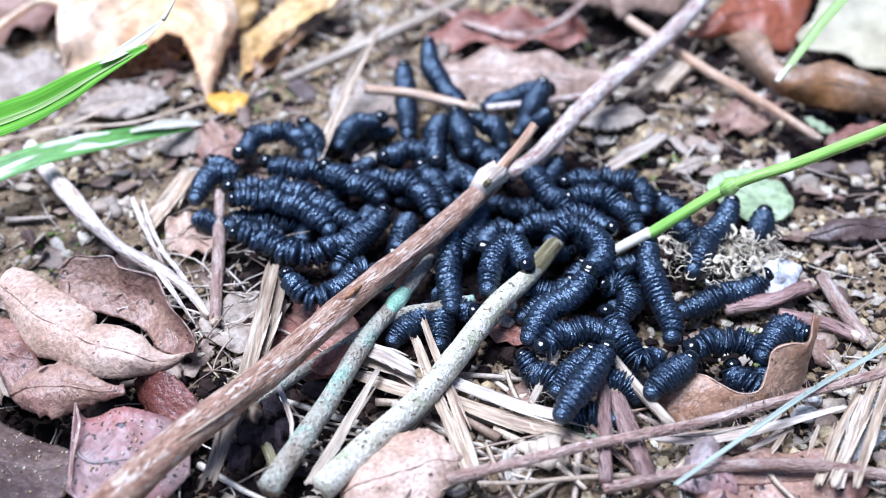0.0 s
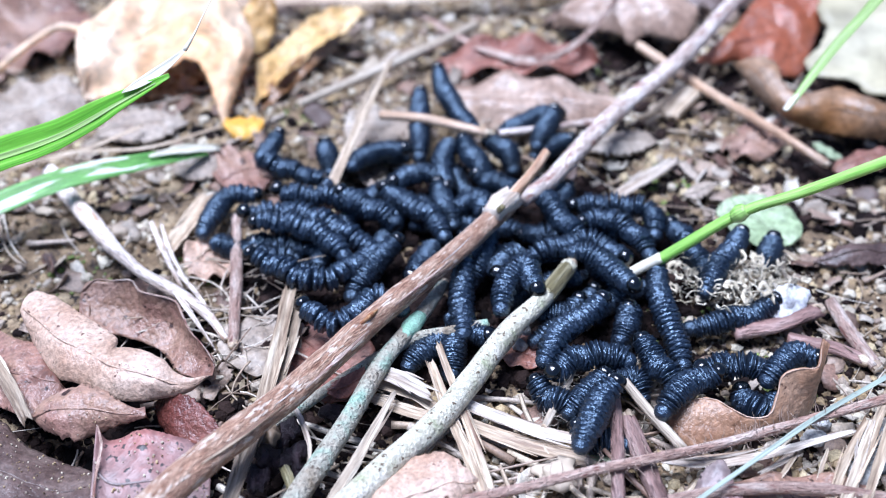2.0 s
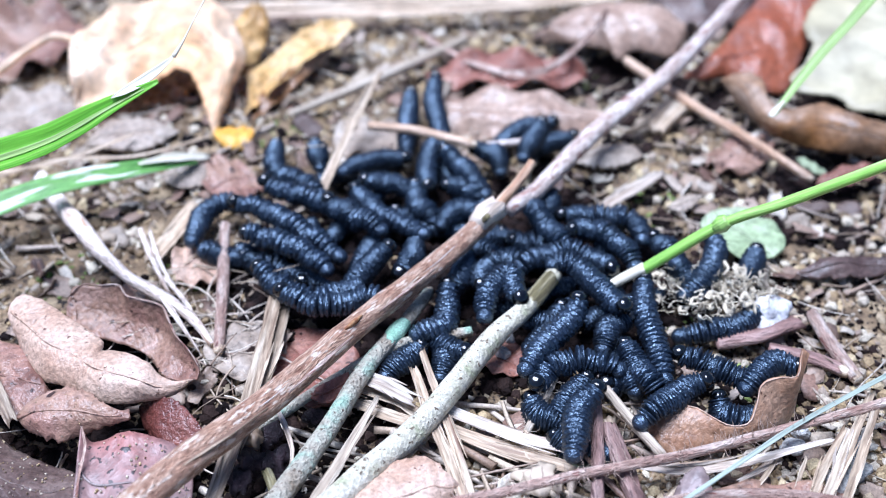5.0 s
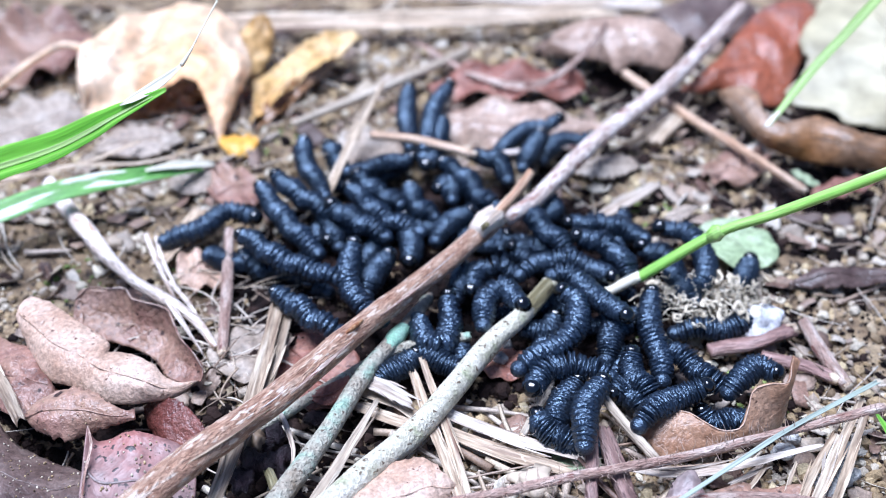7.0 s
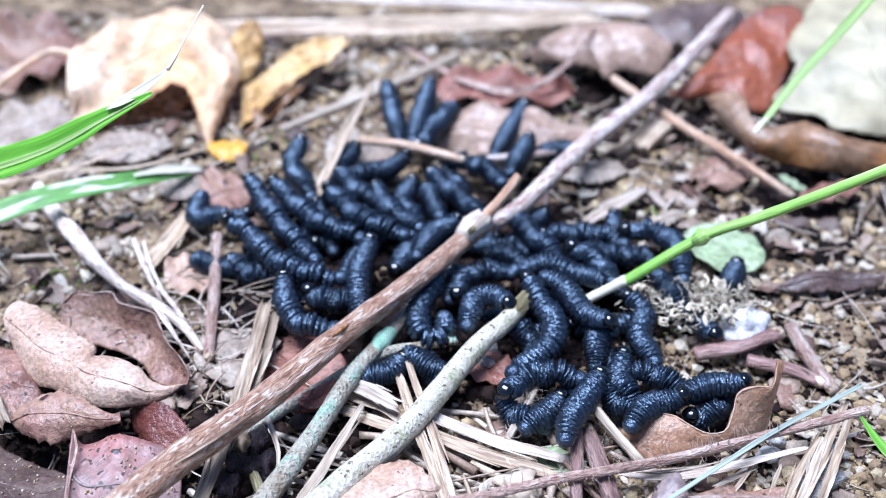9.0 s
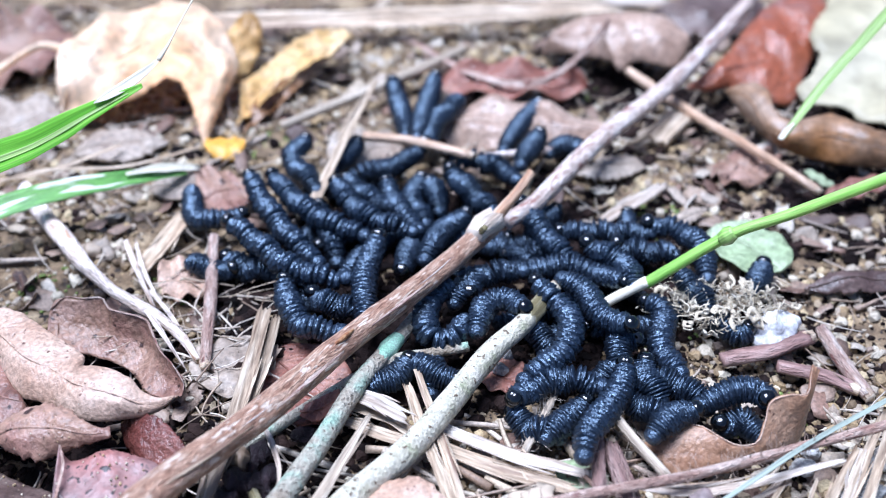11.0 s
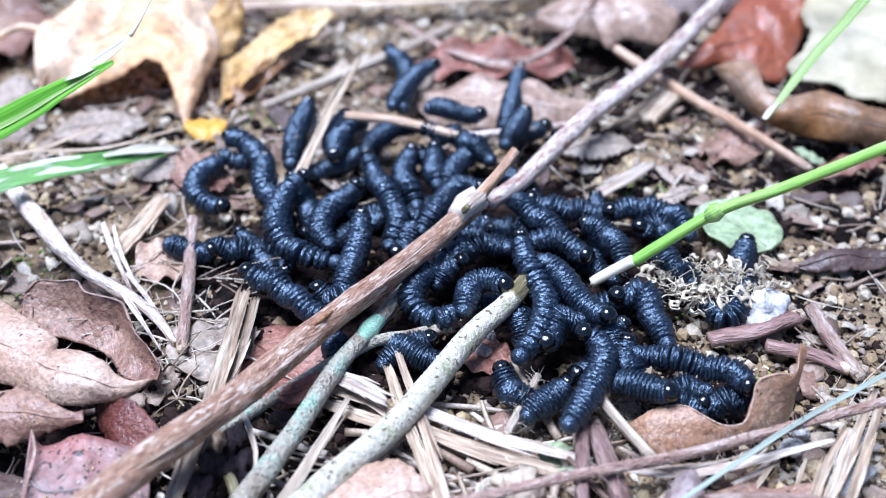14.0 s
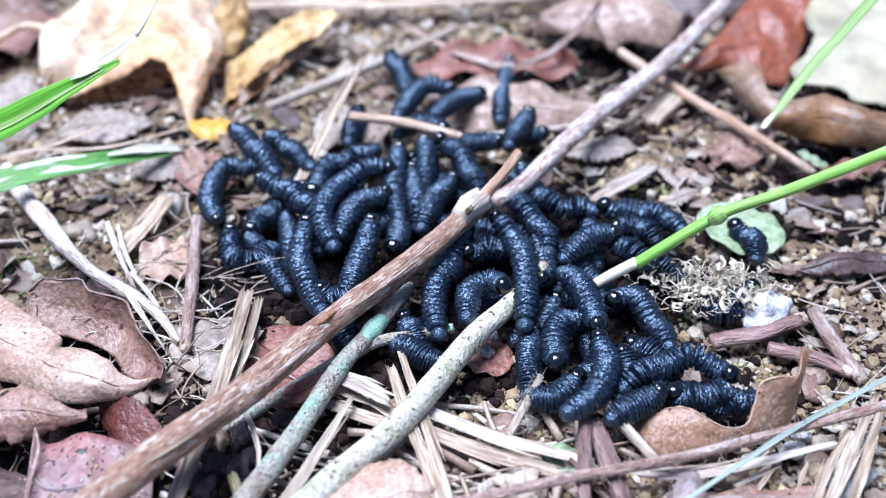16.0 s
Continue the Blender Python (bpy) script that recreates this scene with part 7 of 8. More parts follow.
larva(2.1, 20.3, [(0, -27.2, -4.2, -25.6, 4.6, -27.1, 14.5),
    (2, -27.2, -4.2, -25.6, 4.6, -27.1, 14.5),
    (9, -25.4, -2.3, -26.8, 7.7, -25.1, 17.9),
    (16, -23.2, -2.6, -24.8, 6.4, -26.8, 16.2)], 0.97)
larva(2.1, 21.1, [(0, -23.0, 6.9, -20.6, 17.0, -14.8, 24.8),
    (2, -23.0, 6.9, -20.6, 17.0, -14.8, 24.8),
    (9, -23.4, 11.6, -15.4, 17.8, -10.3, 27.3),
    (16, -20.8, 8.6, -17.3, 17.3, -13.7, 26.8)], 0.97)
larva(2.1, 20.4, [(0, -11.0, 17.7, -13.6, 8.0, -17.2, -0.4),
    (2, -11.0, 17.7, -13.6, 8.0, -17.2, -0.4),
    (9, -6.7, 20.7, -12.6, 12.1, -16.8, 3.1),
    (16, -5.4, 16.1, -12.5, 10.2, -19.4, 4.6)], 0.97)
larva(2.1, 21.1, [(0, 4.1, 15.4, -5.4, 18.7, -15.0, 15.9),
    (2, 4.1, 15.4, -5.4, 18.7, -15.0, 15.9),
    (9, 7.0, 19.9, -2.9, 16.5, -12.9, 19.5),
    (16, 4.2, 21.9, -4.2, 17.6, -12.6, 13.6)], 0.97)
larva(2.1, 22.4, [(0, -28.6, 26.5, -20.9, 34.4, -10.8, 35.6),
    (2, -28.6, 26.5, -20.9, 34.4, -10.8, 35.6),
    (9, -27.6, 31.4, -17.1, 32.4, -8.6, 40.6),
    (16, -26.1, 26.9, -18.5, 32.9, -10.7, 39.4)], 0.97)
larva(2.1, 20.0, [(0, 10.7, 11.6, 1.3, 12.8, -8.2, 12.4),
    (2, 10.7, 11.6, 1.3, 12.8, -8.2, 12.4),
    (9, 13.9, 14.7, 4.1, 15.1, -5.8, 17.3),
    (16, 11.4, 13.6, 2.4, 14.1, -6.8, 14.8)], 0.97)
larva(2.1, 22.5, [(0, -2.7, 34.4, 1.5, 24.0, 7.5, 16.3),
    (2, -2.7, 34.4, 1.5, 24.0, 7.5, 16.3),
    (9, 2.6, 41.9, 6.3, 31.4, 7.7, 19.4),
    (16, -3.2, 35.7, 3.3, 27.4, 9.3, 19.6)], 0.97)
larva(2.1, 19.9, [(0, -1.1, 13.0, 8.1, 11.4, 16.8, 7.5),
    (2, -1.1, 13.0, 8.1, 11.4, 16.8, 7.5),
    (9, 1.3, 14.6, 10.9, 13.0, 20.8, 13.9),
    (16, -0.3, 13.3, 8.8, 12.4, 17.8, 11.7)], 0.97)
larva(2.1, 19.6, [(0, 23.7, -3.6, 15.0, -6.2, 8.0, -12.6),
    (2, 23.7, -3.6, 15.0, -6.2, 8.0, -12.6),
    (9, 28.2, -1.2, 20.2, -7.4, 11.0, -9.3),
    (16, 23.9, -0.5, 16.7, -5.9, 9.7, -11.0)], 0.97)
larva(2.1, 18.8, [(0, 25.4, -7.6, 20.3, -15.5, 13.7, -20.8),
    (2, 25.4, -7.6, 20.3, -15.5, 13.7, -20.8),
    (9, 28.2, -3.6, 22.5, -10.6, 18.9, -19.6),
    (16, 25.2, -4.5, 20.4, -12.0, 15.9, -19.0)], 0.97)
larva(2.1, 18.5, [(0, 26.9, -33.3, 27.9, -25.9, 30.0, -18.1),
    (2, 26.9, -33.3, 27.9, -25.9, 30.0, -18.1),
    (9, 33.7, -31.8, 33.5, -24.0, 32.2, -15.6),
    (16, 31.3, -30.3, 29.3, -23.4, 27.1, -16.0)], 0.97)
larva(2.1, 18.6, [(0, 23.5, 8.4, 26.7, -0.1, 30.1, -8.0),
    (2, 23.5, 8.4, 26.7, -0.1, 30.1, -8.0),
    (9, 23.8, 9.7, 31.2, 3.9, 38.0, -1.9),
    (16, 21.9, 9.5, 27.4, 2.4, 32.5, -4.2)], 0.97)
larva(2.1, 20.3, [(0, 23.6, -16.3, 29.9, -8.4, 38.7, -5.9),
    (2, 23.6, -16.3, 29.9, -8.4, 38.7, -5.9),
    (9, 26.9, -12.1, 36.7, -11.2, 44.3, -4.1),
    (16, 23.1, -8.4, 31.5, -8.7, 39.9, -8.9)], 0.97)
larva(2.1, 21.4, [(0, 34.5, 18.1, 29.5, 9.3, 27.7, -0.4),
    (2, 34.5, 18.1, 29.5, 9.3, 27.7, -0.4),
    (9, 38.4, 23.8, 36.9, 12.4, 32.3, 3.2),
    (16, 30.6, 21.2, 31.2, 11.1, 31.7, 1.9)], 0.97)
larva(2.1, 20.1, [(0, 1.1, 7.7, 9.3, 2.4, 18.6, 2.4),
    (2, 1.1, 7.7, 9.3, 2.4, 18.6, 2.4),
    (9, 5.1, 14.0, 13.8, 11.6, 21.2, 3.6),
    (16, 2.6, 11.0, 10.9, 7.2, 18.8, 3.6)], 0.97)


# ---- litter: countless bits on the soil ----
ICO = [(0, -0.526, 0.851), (0, 0.526, 0.851), (0, -0.526, -0.851), (0, 0.526, -0.851), (0.851, 0, 0.526), (0.851, 0, -0.526),
       (-0.851, 0, 0.526), (-0.851, 0, -0.526), (0.526, 0.851, 0), (-0.526, 0.851, 0), (0.526, -0.851, 0), (-0.526, -0.851, 0)]


def hull_faces(points):
    bm = bmesh.new()
    vs = [bm.verts.new(p) for p in points]
    bmesh.ops.convex_hull(bm, input=vs)
    bm.verts.index_update()
    out = [tuple(v.index for v in f.verts) for f in bm.faces]
    bm.free()
    return out


ICO_FACES = hull_faces(ICO)


def sheet_object(name, verts, faces, material, label, category, smooth=False):
    me = bpy.data.meshes.new(name)
    me.from_pydata(verts, [], faces)
    me.materials.append(material)
    if smooth:
        me.polygons.foreach_set("use_smooth", [True] * len(faces))
    return tagged(new(name, me), label, category, kind="stuff")


def crumbs(name, count, area, sizes, material, label, category, keep, seed, flat=0.75):
    rnd = random.Random(seed)
    verts, faces = [], []
    made = 0
    while made < count:
        x, y = rnd.uniform(area[0], area[1]), rnd.uniform(area[2], area[3])
        if rnd.random() > keep(x, y):
            continue
        made += 1
        r = sizes[0] * (sizes[1] / sizes[0]) ** (rnd.random() ** 2.2)
        turn = Euler((rnd.uniform(-0.5, 0.5), rnd.uniform(-0.5, 0.5), rnd.uniform(0, 6.3))).to_matrix()
        sx, sy, sz = r * rnd.uniform(0.8, 1.3), r * rnd.uniform(0.7, 1.0), r * flat * rnd.uniform(0.7, 1.0)
        c = Vector((x, y, ground_height(x, y) + sz * 0.45))
        base = len(verts)
        for p in ICO:
            w = rnd.uniform(0.78, 1.15)
            verts.append((c + turn @ Vector((p[0] * sx * w, p[1] * sy * w, p[2] * sz * w))) * MM)
        faces += [tuple(base + i for i in f) for f in ICO_FACES]
    return sheet_object(name, verts, faces, material, label, category)


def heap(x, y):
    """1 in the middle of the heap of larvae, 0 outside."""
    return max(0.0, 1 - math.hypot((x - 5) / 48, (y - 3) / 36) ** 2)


def patchy(x, y, s, k):
    return max(0.0, min(1.0, 0.5 + 1.6 * noise.noise((x * s, y * s, k))))


crumbs("gravel", 14500, (-115, 112, -62, 115), (0.35, 1.7), M_GRIT, "sandy grit and tiny stones", "gravel",
       lambda x, y: (0.25 + 0.75 * patchy(x, y, 0.05, 3.0)) * (1 - 0.95 * min(1, heap(x, y) * 2.5)) * (1.0 if x > 0 else 0.75) * max(0.0, 1 - hollow(x, y) * 0.6), 11)
# Rotted leaf, gathered in heap and hollows to put their shade into colour.
crumbs("humus", 5200, (-110, 110, -62, 112), (0.35, 1.9), M_HUMUS_SHADE, "dark crumbs of rotted leaves, thickest where they stand in for shade", "soil",
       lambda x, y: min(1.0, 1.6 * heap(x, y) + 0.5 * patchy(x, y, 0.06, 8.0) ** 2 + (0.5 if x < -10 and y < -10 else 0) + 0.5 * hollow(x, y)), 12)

# Near-black layer that deepens the shade between larvae and under leaves.
crumbs("humus", 6500, (-95, 80, -62, 55), (0.6, 2.1), M_HUMUS_SHADE, "rotted crumbs blackened as shade beneath the larvae and leaves", "soil",
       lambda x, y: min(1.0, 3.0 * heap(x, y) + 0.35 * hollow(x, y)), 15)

# Partly humus, partly the shaded voids beneath the back leaves painted dark.
crumbs("humus", 5200, (14, 108, 14, 104), (0.5, 2.0), M_HUMUS_SHADE, "dark crumbs, shade under the leaves and humus on the gravel behind", "soil",
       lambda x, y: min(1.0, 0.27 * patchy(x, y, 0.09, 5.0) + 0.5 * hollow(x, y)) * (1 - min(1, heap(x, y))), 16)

crumbs("humus", 2600, (40, 92, -46, 12), (0.25, 1.1), M_HUMUS_SHADE, "damp dark crumbs among the sand and broken twigs", "soil",
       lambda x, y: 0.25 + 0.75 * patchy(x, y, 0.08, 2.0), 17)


def wood_chip(label, corners, thick, material):
    """A split flake of wood: a slab over four corners with splintered ends and a raised grain."""
    ob = thing("wood_chip", corners[0], label, "wood chip")
    a, b, c, d = (Vector(q) for q in corners)
    bm = bmesh.new()
    uv = bm.loops.layers.uv.new("grain")
    n, w = 14, 7
    grid = []
    for low in (0, 1):
        rows = []
        for i in range(n + 1):
            row = []
            for k in range(w + 1):
                v = k / w
                u = i / n + (0.10 * noise.noise((k * 1.7, 4.0, thick)) if i in (0, n) else 0)
                q = a.lerp(b, u).lerp(d.lerp(c, u), v)
                q.z += (0.28 * noise.noise((k * 1.9, i * 0.15, 2.0)) + 0.5 * math.sin(u * 3)) - low * thick
                row.append(bm.verts.new(q * MM))
            rows.append(row)
        grid.append(rows)
    top, under = grid
    for i in range(n):
        for k in range(w):
            bm.faces.new((top[i][k], top[i + 1][k], top[i + 1][k + 1], top[i][k + 1]))
            bm.faces.new((under[i][k], under[i][k + 1], under[i + 1][k + 1], under[i + 1][k]))
    for i in range(n):
        for k in (0, w):
            bm.faces.new((top[i][k], under[i][k], under[i + 1][k], top[i + 1][k]))
    for k in range(w):
        for i in (0, n):
            bm.faces.new((top[i][k], top[i][k + 1], under[i][k + 1], under[i][k]))
    bmesh.ops.recalc_face_normals(bm, faces=bm.faces)
    for f in bm.faces:
        for loop in f.loops:
            loop[uv].uv = ((loop.vert.co - a * MM).dot((b - a).normalized()), (loop.vert.co - a * MM).dot((d - a).normalized()))
    part("flake", bm, material, ob)


wood_chip("pale tan split wood chip on gravel", [(45.1, 52.2, 3), (50.5, 61.8, 3.4), (57.5, 62.6, 3.2), (48.6, 49.9, 2.6)], 1.6, M_STRAW)


def fragments(name, count, seed, material, label, sizes, keep):
    rnd = random.Random(seed)
    verts, faces = [], []
    made = 0
    while made < count:
        x, y = rnd.uniform(-120, 118), rnd.uniform(-64, 120)
        if rnd.random() > keep(x, y):
            continue
        made += 1
        a, b = rnd.uniform(*sizes), rnd.uniform(*sizes) * 0.6
        turn = Euler((rnd.gauss(0, 0.35), rnd.gauss(0, 0.35), rnd.uniform(0, 6.3))).to_matrix()
        curl = rnd.uniform(-0.5, 0.5)
        c = Vector((x, y, ground_height(x, y) + rnd.uniform(0.4, 1.8)))
        base = len(verts)
        n = 4
        for low in (0, 1):
            for i in range(n + 1):
                for k in range(n + 1):
                    u, v = 2 * i / n - 1, 2 * k / n - 1
                    e = 1 + (0.35 * (rnd.random() - 0.5) if abs(u) == 1 or abs(v) == 1 else 0)
                    m = max(abs(u), abs(v)) or 1
                    q = math.hypot(u, v) or 1
                    s = (0.55 + 0.45 * m / q) * e
                    p = Vector((u * a * s, v * b * s, curl * (u * u * a * 0.5 + v * v * b * 0.6) - low * 0.18))
                    verts.append((c + turn @ p) * MM)
        m = (n + 1) ** 2
        for i in range(n):
            for k in range(n):
                q = base + i * (n + 1) + k
                faces.append((q, q + 1, q + n + 2, q + n + 1))
                faces.append((q + m, q + m + n + 1, q + m + n + 2, q + m + 1))
        ring = [i * (n + 1) for i in range(n)] + [n * (n + 1) + k for k in range(n)] + [i * (n + 1) + n for i in range(n, 0, -1)] + [k for k in range(n, 0, -1)]
        for p, q in zip(ring, ring[1:] + ring[:1]):
            faces.append((base + p, base + q, base + m + q, base + m + p))
    return sheet_object(name, verts, faces, material, label, "leaf litter", True)


fragments("leaf_litter", 560, 21, M_CHIPS, "small curled fragments of dead leaves", (1.2, 4.2),
          lambda x, y: (1 - min(1, 2 * heap(x, y) + hollow(x, y) * 0.4)) * (0.35 + 0.65 * patchy(x, y, 0.04, 5.0)))


def fibres(name, count, seed, material, label, keep, lengths, radius, lift=(0.3, 2.2), bend=0.35):
    rnd = random.Random(seed)
    verts, faces = [], []
    made = 0
    while made < count:
        x, y = rnd.uniform(-118, 115), rnd.uniform(-64, 118)
        if rnd.random() > keep(x, y):
            continue
        made += 1
        length, a = rnd.uniform(*lengths), rnd.uniform(0, 6.3)
        turn, r = rnd.gauss(0, bend), rnd.uniform(*radius)
        p = Vector((x, y, ground_height(x, y) + rnd.uniform(*lift)))
        slope, n = rnd.gauss(0, 0.12), 7
        base = len(verts)
        for i in range(n):
            d = Vector((math.cos(a), math.sin(a), slope))
            side = Vector((-d.y, d.x, 0)).normalized()
            w = r * (1 - 0.6 * i / n)
            for sgn, up in ((1, 0), (0, 0.8), (-1, 0), (0, -0.8)):
                verts.append((p + side * (sgn * w) + Vector((0, 0, up * w))) * MM)
            p = p + d * (length / n)
            a += turn / n * 2 + rnd.gauss(0, 0.06)
        for i in range(n - 1):
            for k in range(4):
                q = base + i * 4
                faces.append((q + k, q + (k + 1) % 4, q + 4 + (k + 1) % 4, q + 4 + k))
        faces.append((base + 3, base + 2, base + 1, base))
        q = base + (n - 1) * 4
        faces.append((q, q + 1, q + 2, q + 3))
    return sheet_object(name, verts, faces, material, label, "plant fibres", True)


fibres("dry_fibres", 620, 31, M_FIBRES, "thin dry grass fibres and rootlets", lambda x, y: (1 - 0.9 * min(1, 2 * heap(x, y))) * (0.3 + 0.7 * patchy(x, y, 0.05, 2.0)),
       (5, 22), (0.10, 0.42))
fibres("root_fibres", 70, 32, M_FIBRES, "tuft of pale rootlets beside the peeling bark",
       lambda x, y: math.exp(-((x + 42) / 9) ** 2 - ((y + 14) / 13) ** 2), (8, 20), (0.10, 0.30), (0.5, 3.5), 0.5)
fibres("straw_litter", 60, 33, M_FIBRES, "broken bits of pale straw in front of the larvae",
       lambda x, y: math.exp(-((x - 8) / 34) ** 2 - ((y + 46) / 9) ** 2), (14, 34), (0.35, 0.95), (0.6, 2.5), 0.08)
fibres("twig_litter", 60, 34, M_CHIPS, "short dark broken twigs", lambda x, y: 1 - 0.95 * min(1, 2 * heap(x, y)), (7, 20), (0.4, 1.0), (0.4, 1.5), 0.1)


def grains_on(label, count, seed, sizes):
    """Sand grains lying on a leaf."""
    rnd = random.Random(seed)
    verts, faces = [], []
    for _ in range(count):
        v = rnd.uniform(-0.95, 0.95)
        p, z = FORMS[label](min(0.97, max(0.03, rnd.gauss(0.5, 0.25))), v)
        r = rnd.uniform(*sizes)
        base = len(verts)
        for q in ICO:
            w = r * rnd.uniform(0.7, 1.1)
            verts.append((p + z * r * 0.6 + Vector(q) * w) * MM)
        faces += [tuple(base + i for i in f) for f in ICO_FACES]
    return sheet_object("sand_grains", verts, faces, M_GRIT, "sand grains scattered on a dead leaf", "sand")


grains_on("damp dark grey-brown leaf lying flat", 150, 1, (0.08, 0.26))
grains_on("greyish-red dead leaf with a curled rim", 130, 2, (0.08, 0.30))
grains_on("tan brown dead leaf with a torn edge", 25, 3, (0.06, 0.16))
grains_on("tan curled dead leaf with a wavy edge", 12, 4, (0.06, 0.14))


PATCHES = [((-36.5, 55.5, 0.0), 6), ((37.0, 78.4, 0.0), 5), ((39.6, -11.3, 0.0), 5), ((-72.3, 0.4, 0.0), 6), ((-52.0, 2.1, 0.0), 4), ((58.1, -26.6, 0.0), 7), ((12.3, -18.1, 0.0), 4), ((43.8, 28.0, 0.0), 9)]
crumbs("moss_crumbs", 420, (-115, 112, -62, 115), (0.3, 1.0), M_MOSS, "crumbs of olive green moss among the litter", "moss",
       lambda x, y: min(1.0, sum(math.exp(-((x - q[0]) ** 2 + (y - q[1]) ** 2) / r ** 2) for q, r in PATCHES)), 14)


# ---- pebbles ----
def pebble(at, size, label, material=M_PEBBLE, seed=0, rugged=0.35):
    bm = bmesh.new()
    bmesh.ops.create_icosphere(bm, subdivisions=3, radius=1.0)
    for v in bm.verts:
        d = 1 + rugged * noise.noise(v.co * 1.3 + Vector((seed, 0, 0))) + 0.4 * rugged * noise.noise(v.co * 4 + Vector((seed, 3, 0)))
        v.co = Vector((v.co.x * size[0], v.co.y * size[1], v.co.z * size[2])) * d * MM
    for f in bm.faces:
        f.smooth = True
    me = finish("pebble", bm, material)
    ob = new("pebble", me)
    ob.matrix_basis = Matrix.Translation(Vector(at) * MM)
    tagged(ob, label, "pebble", "pebbles on the soil")


pebble((59.3, -11.2, 2.5), (4.4, 3.6, 3.2), "white chalky pebble with a rough face", M_CHALK, 1, 0.5)
pebble((11.1, -20.9, 1.0), (1.3, 1.2, 1.0), "small round cream pebble on soil", seed=2)
pebble((12.3, -17.0, 1.0), (1.0, 1.1, 0.9), "small round cream pebble on soil", seed=3)
pebble((67.9, -42.6, 1.5), (2.6, 2.2, 1.6), "pale grey rough pebble on soil", seed=4)
pebble((58.1, -43.0, 1.5), (2.0, 1.6, 1.2), "pale grey rough pebble on soil", seed=5)
pebble((64.0, -50.5, 1.5), (2.4, 2.6, 1.7), "pale grey rough pebble on soil", seed=6)
pebble((60.4, -39.4, 1.0), (1.6, 1.2, 1.0), "pale grey rough pebble on soil", seed=7)
pebble((15.6, -51.1, 2.0), (3.2, 2.8, 1.3), "flaky grey-white stone in the straw", M_GREY_STRAW, 8, 0.7)
pebble((-66.8, 11.3, 1.0), (2.0, 1.8, 1.2), "bluish grey rough pebble on soil", M_GREY_STRAW, seed=9)


for place, size, seed in (((-30.4, -48.1, 1.5), (2.3, 2.0, 1.8), 21), ((-26.2, -47.8, 1.5), (2.4, 2.6, 1.9), 22), ((-28.2, -41.1, 0.5), (1.6, 2.4, 1.5), 23), ((-31.9, -51.8, 1.0), (1.7, 2.4, 1.6), 24), ((-23.7, -53.6, 0.5), (1.8, 1.5, 1.4), 25), ((-20.9, -36.8, 0.0), (1.8, 1.6, 1.4), 26)):
    pebble(place, size, "dark purple-black crumb of rotten leaf", M_CLOD, seed, 1.0)
pebble((-30.7, -43.4, 2.0), (1.7, 1.9, 1.6), "yellowish broken seed husk in a dark hollow", M_STRAW, 27, 0.7)
pebble((66.8, -47.8, 1.5), (2.6, 2.6, 1.8), "white rough stone beside the straw", seed=28)
crumbs("coarse_sand", 1100, (20, 82, -62, -5), (0.45, 1.1), M_GRIT, "round beige sand grains in front", "sand", lambda x, y: math.exp(-((x - 54) / 22) ** 2 - ((y + 36) / 18) ** 2), 13, 0.95)


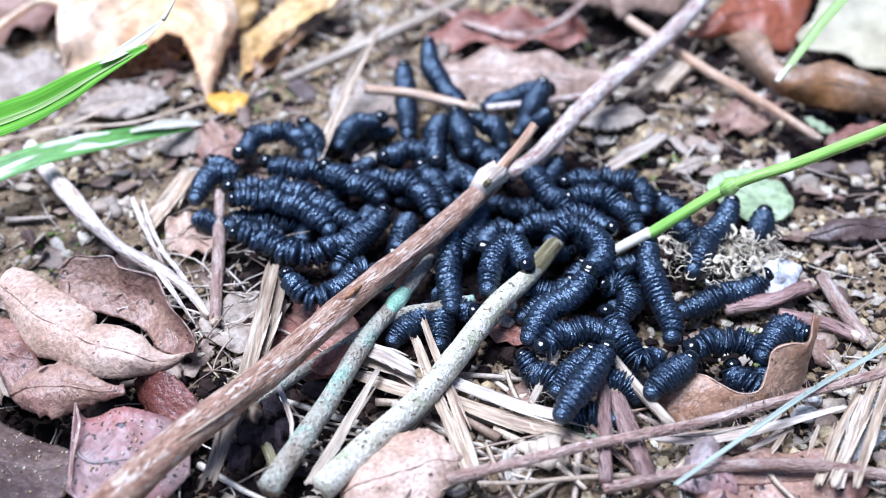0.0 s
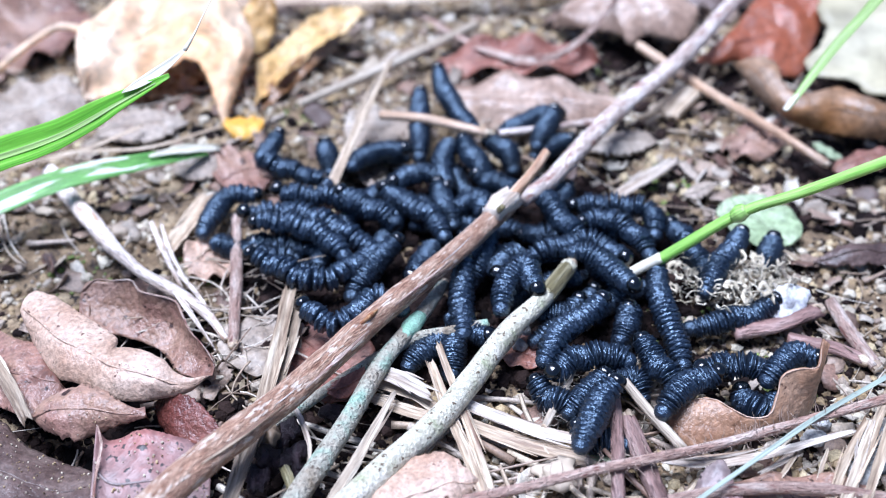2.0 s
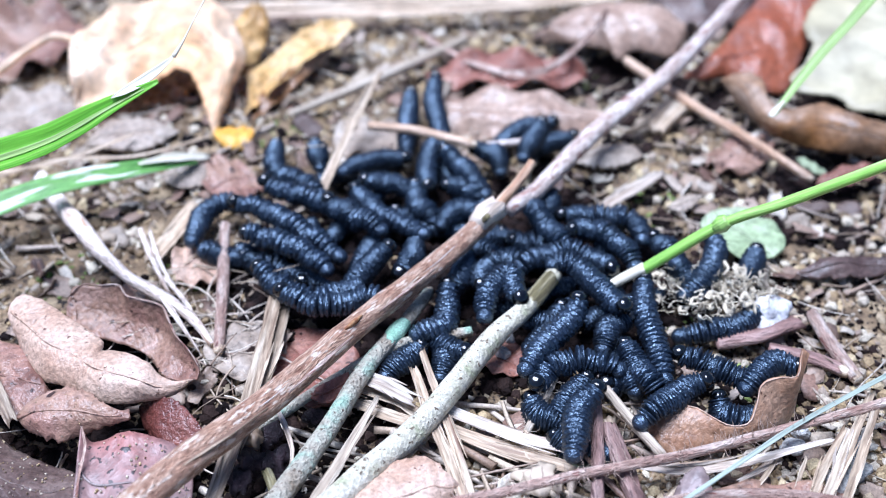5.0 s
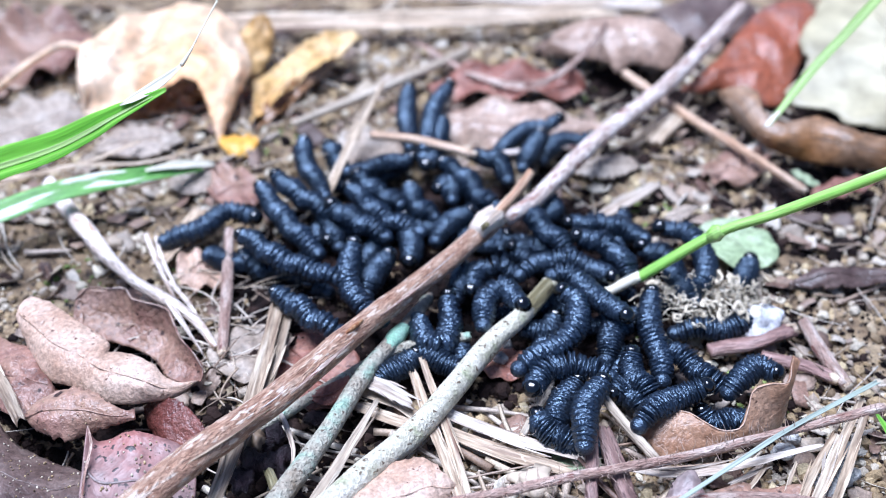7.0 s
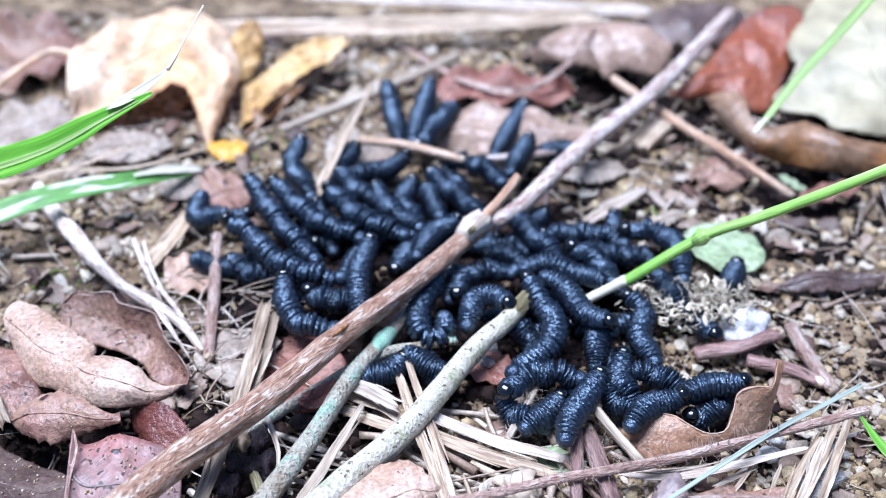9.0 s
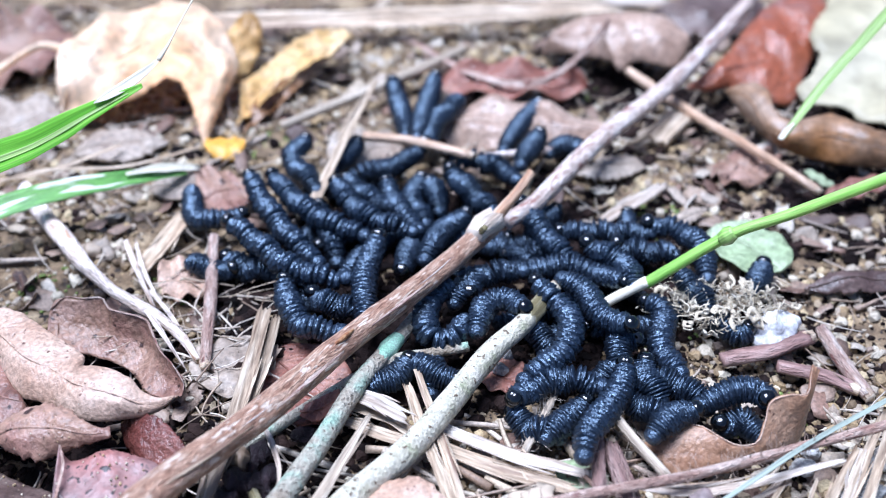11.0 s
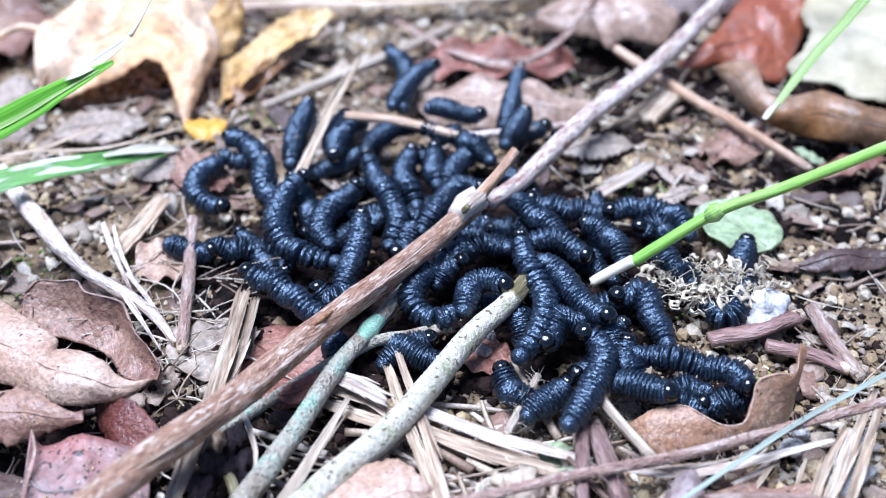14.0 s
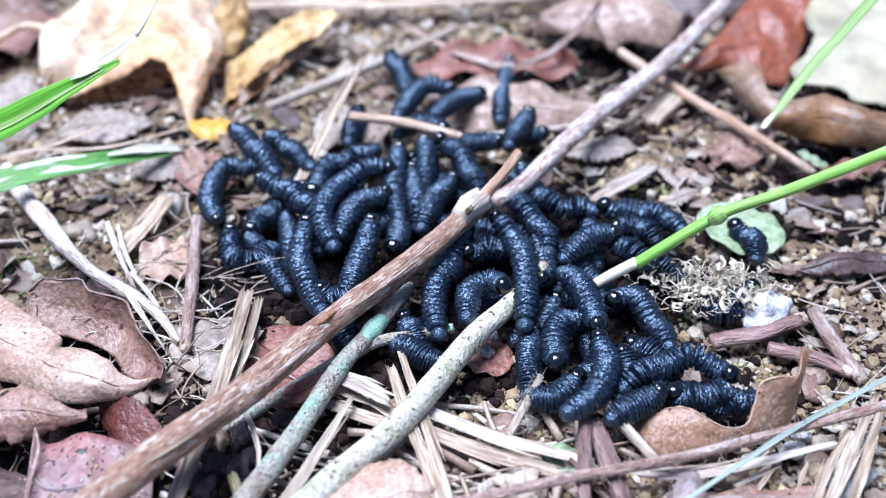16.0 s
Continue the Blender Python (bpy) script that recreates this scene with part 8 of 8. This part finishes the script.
# ---- pale moss tuft ----
def moss_tuft():
    rnd = random.Random(5)
    ob = thing("moss_tuft", (54.8, -6.9, 1.0), "lacy tuft of pale dry moss and torn leaf skeleton on gravel", "moss")
    c = Vector((50.2, -7.3, 5.2))

    def spot(k):
        return c + Vector((rnd.gauss(0, 5.8), rnd.gauss(0, 3.0), rnd.uniform(-2.6, 1.8))) * k

    def clump(name, verts, faces, label=""):
        me = bpy.data.meshes.new(name)
        me.from_pydata(verts, [], faces)
        me.polygons.foreach_set("use_smooth", [True] * len(faces))
        me.materials.append(M_LINT)
        q = new(name, me)
        q.parent = ob
        q.matrix_parent_inverse = ob.matrix_basis.inverted()
        if label:
            q["label"] = label

    for j in range(3):
        verts, faces = [], []
        for i in range(85):
            p = spot(1.0)
            d = Vector((rnd.gauss(0, 1), rnd.gauss(0, 1), rnd.gauss(0, 0.5))).normalized()
            w = rnd.uniform(0.05, 0.15)
            base, n = len(verts), 8
            for k in range(n):
                side = d.cross(Vector((0, 0, 1)))
                side = side.normalized() if side.length > 0.01 else Vector((1, 0, 0))
                for sgn, up in ((1, 0), (0, 0.7), (-1, 0), (0, -0.7)):
                    verts.append((p + side * sgn * w + Vector((0, 0, up * w))) * MM)
                p = p + d * 0.5
                d = (d + Vector((rnd.gauss(0, 0.4), rnd.gauss(0, 0.4), rnd.gauss(0, 0.3))) + (c - p) * 0.03).normalized()
            for k in range(n - 1):
                for q in range(4):
                    e = base + k * 4
                    faces.append((e + q, e + (q + 1) % 4, e + 4 + (q + 1) % 4, e + 4 + q))
        clump("clump", verts, faces)
    for j in range(64):
        verts, faces = [], []
        p, turn = spot(0.95), Euler((rnd.gauss(0.5, 0.5), rnd.gauss(0, 0.5), rnd.uniform(0, 6.3))).to_matrix()
        n, a = 11, rnd.uniform(0.9, 2.2)
        ring = [(a * rnd.uniform(0.6, 1.15), a * rnd.uniform(0.2, 0.45)) for _ in range(n)]
        for low in (0, 1):
            for k, (r, h) in enumerate(ring):
                t = 2 * math.pi * k / n
                for q in (r, h):
                    verts.append((p + turn @ Vector((math.cos(t) * q, math.sin(t) * q * 0.7, 0.3 * math.sin(3 * t) * q - low * 0.12))) * MM)
        m = 2 * n
        for k in range(n):
            o, i, o2, i2 = 2 * k, 2 * k + 1, 2 * ((k + 1) % n), 2 * ((k + 1) % n) + 1
            faces += [(o, o2, i2, i), (m + o, m + i, m + i2, m + o2), (o, m + o, m + o2, o2), (i, i2, m + i2, m + i)]
        clump("scrap", verts, faces, "thin torn scrap with a hole")


moss_tuft()


def motions():
    walk(hanging, [(t, pose((64.5 + x) * MM, (25.8 + y) * MM, (20 + z) * MM)) for t, x, y, z in SWAY])
    for ob, pieces, rows, piece_rows in LARVAE:
        walk(ob, rows)
        for p, r in zip(pieces, piece_rows):
            walk(p, r)


motions()
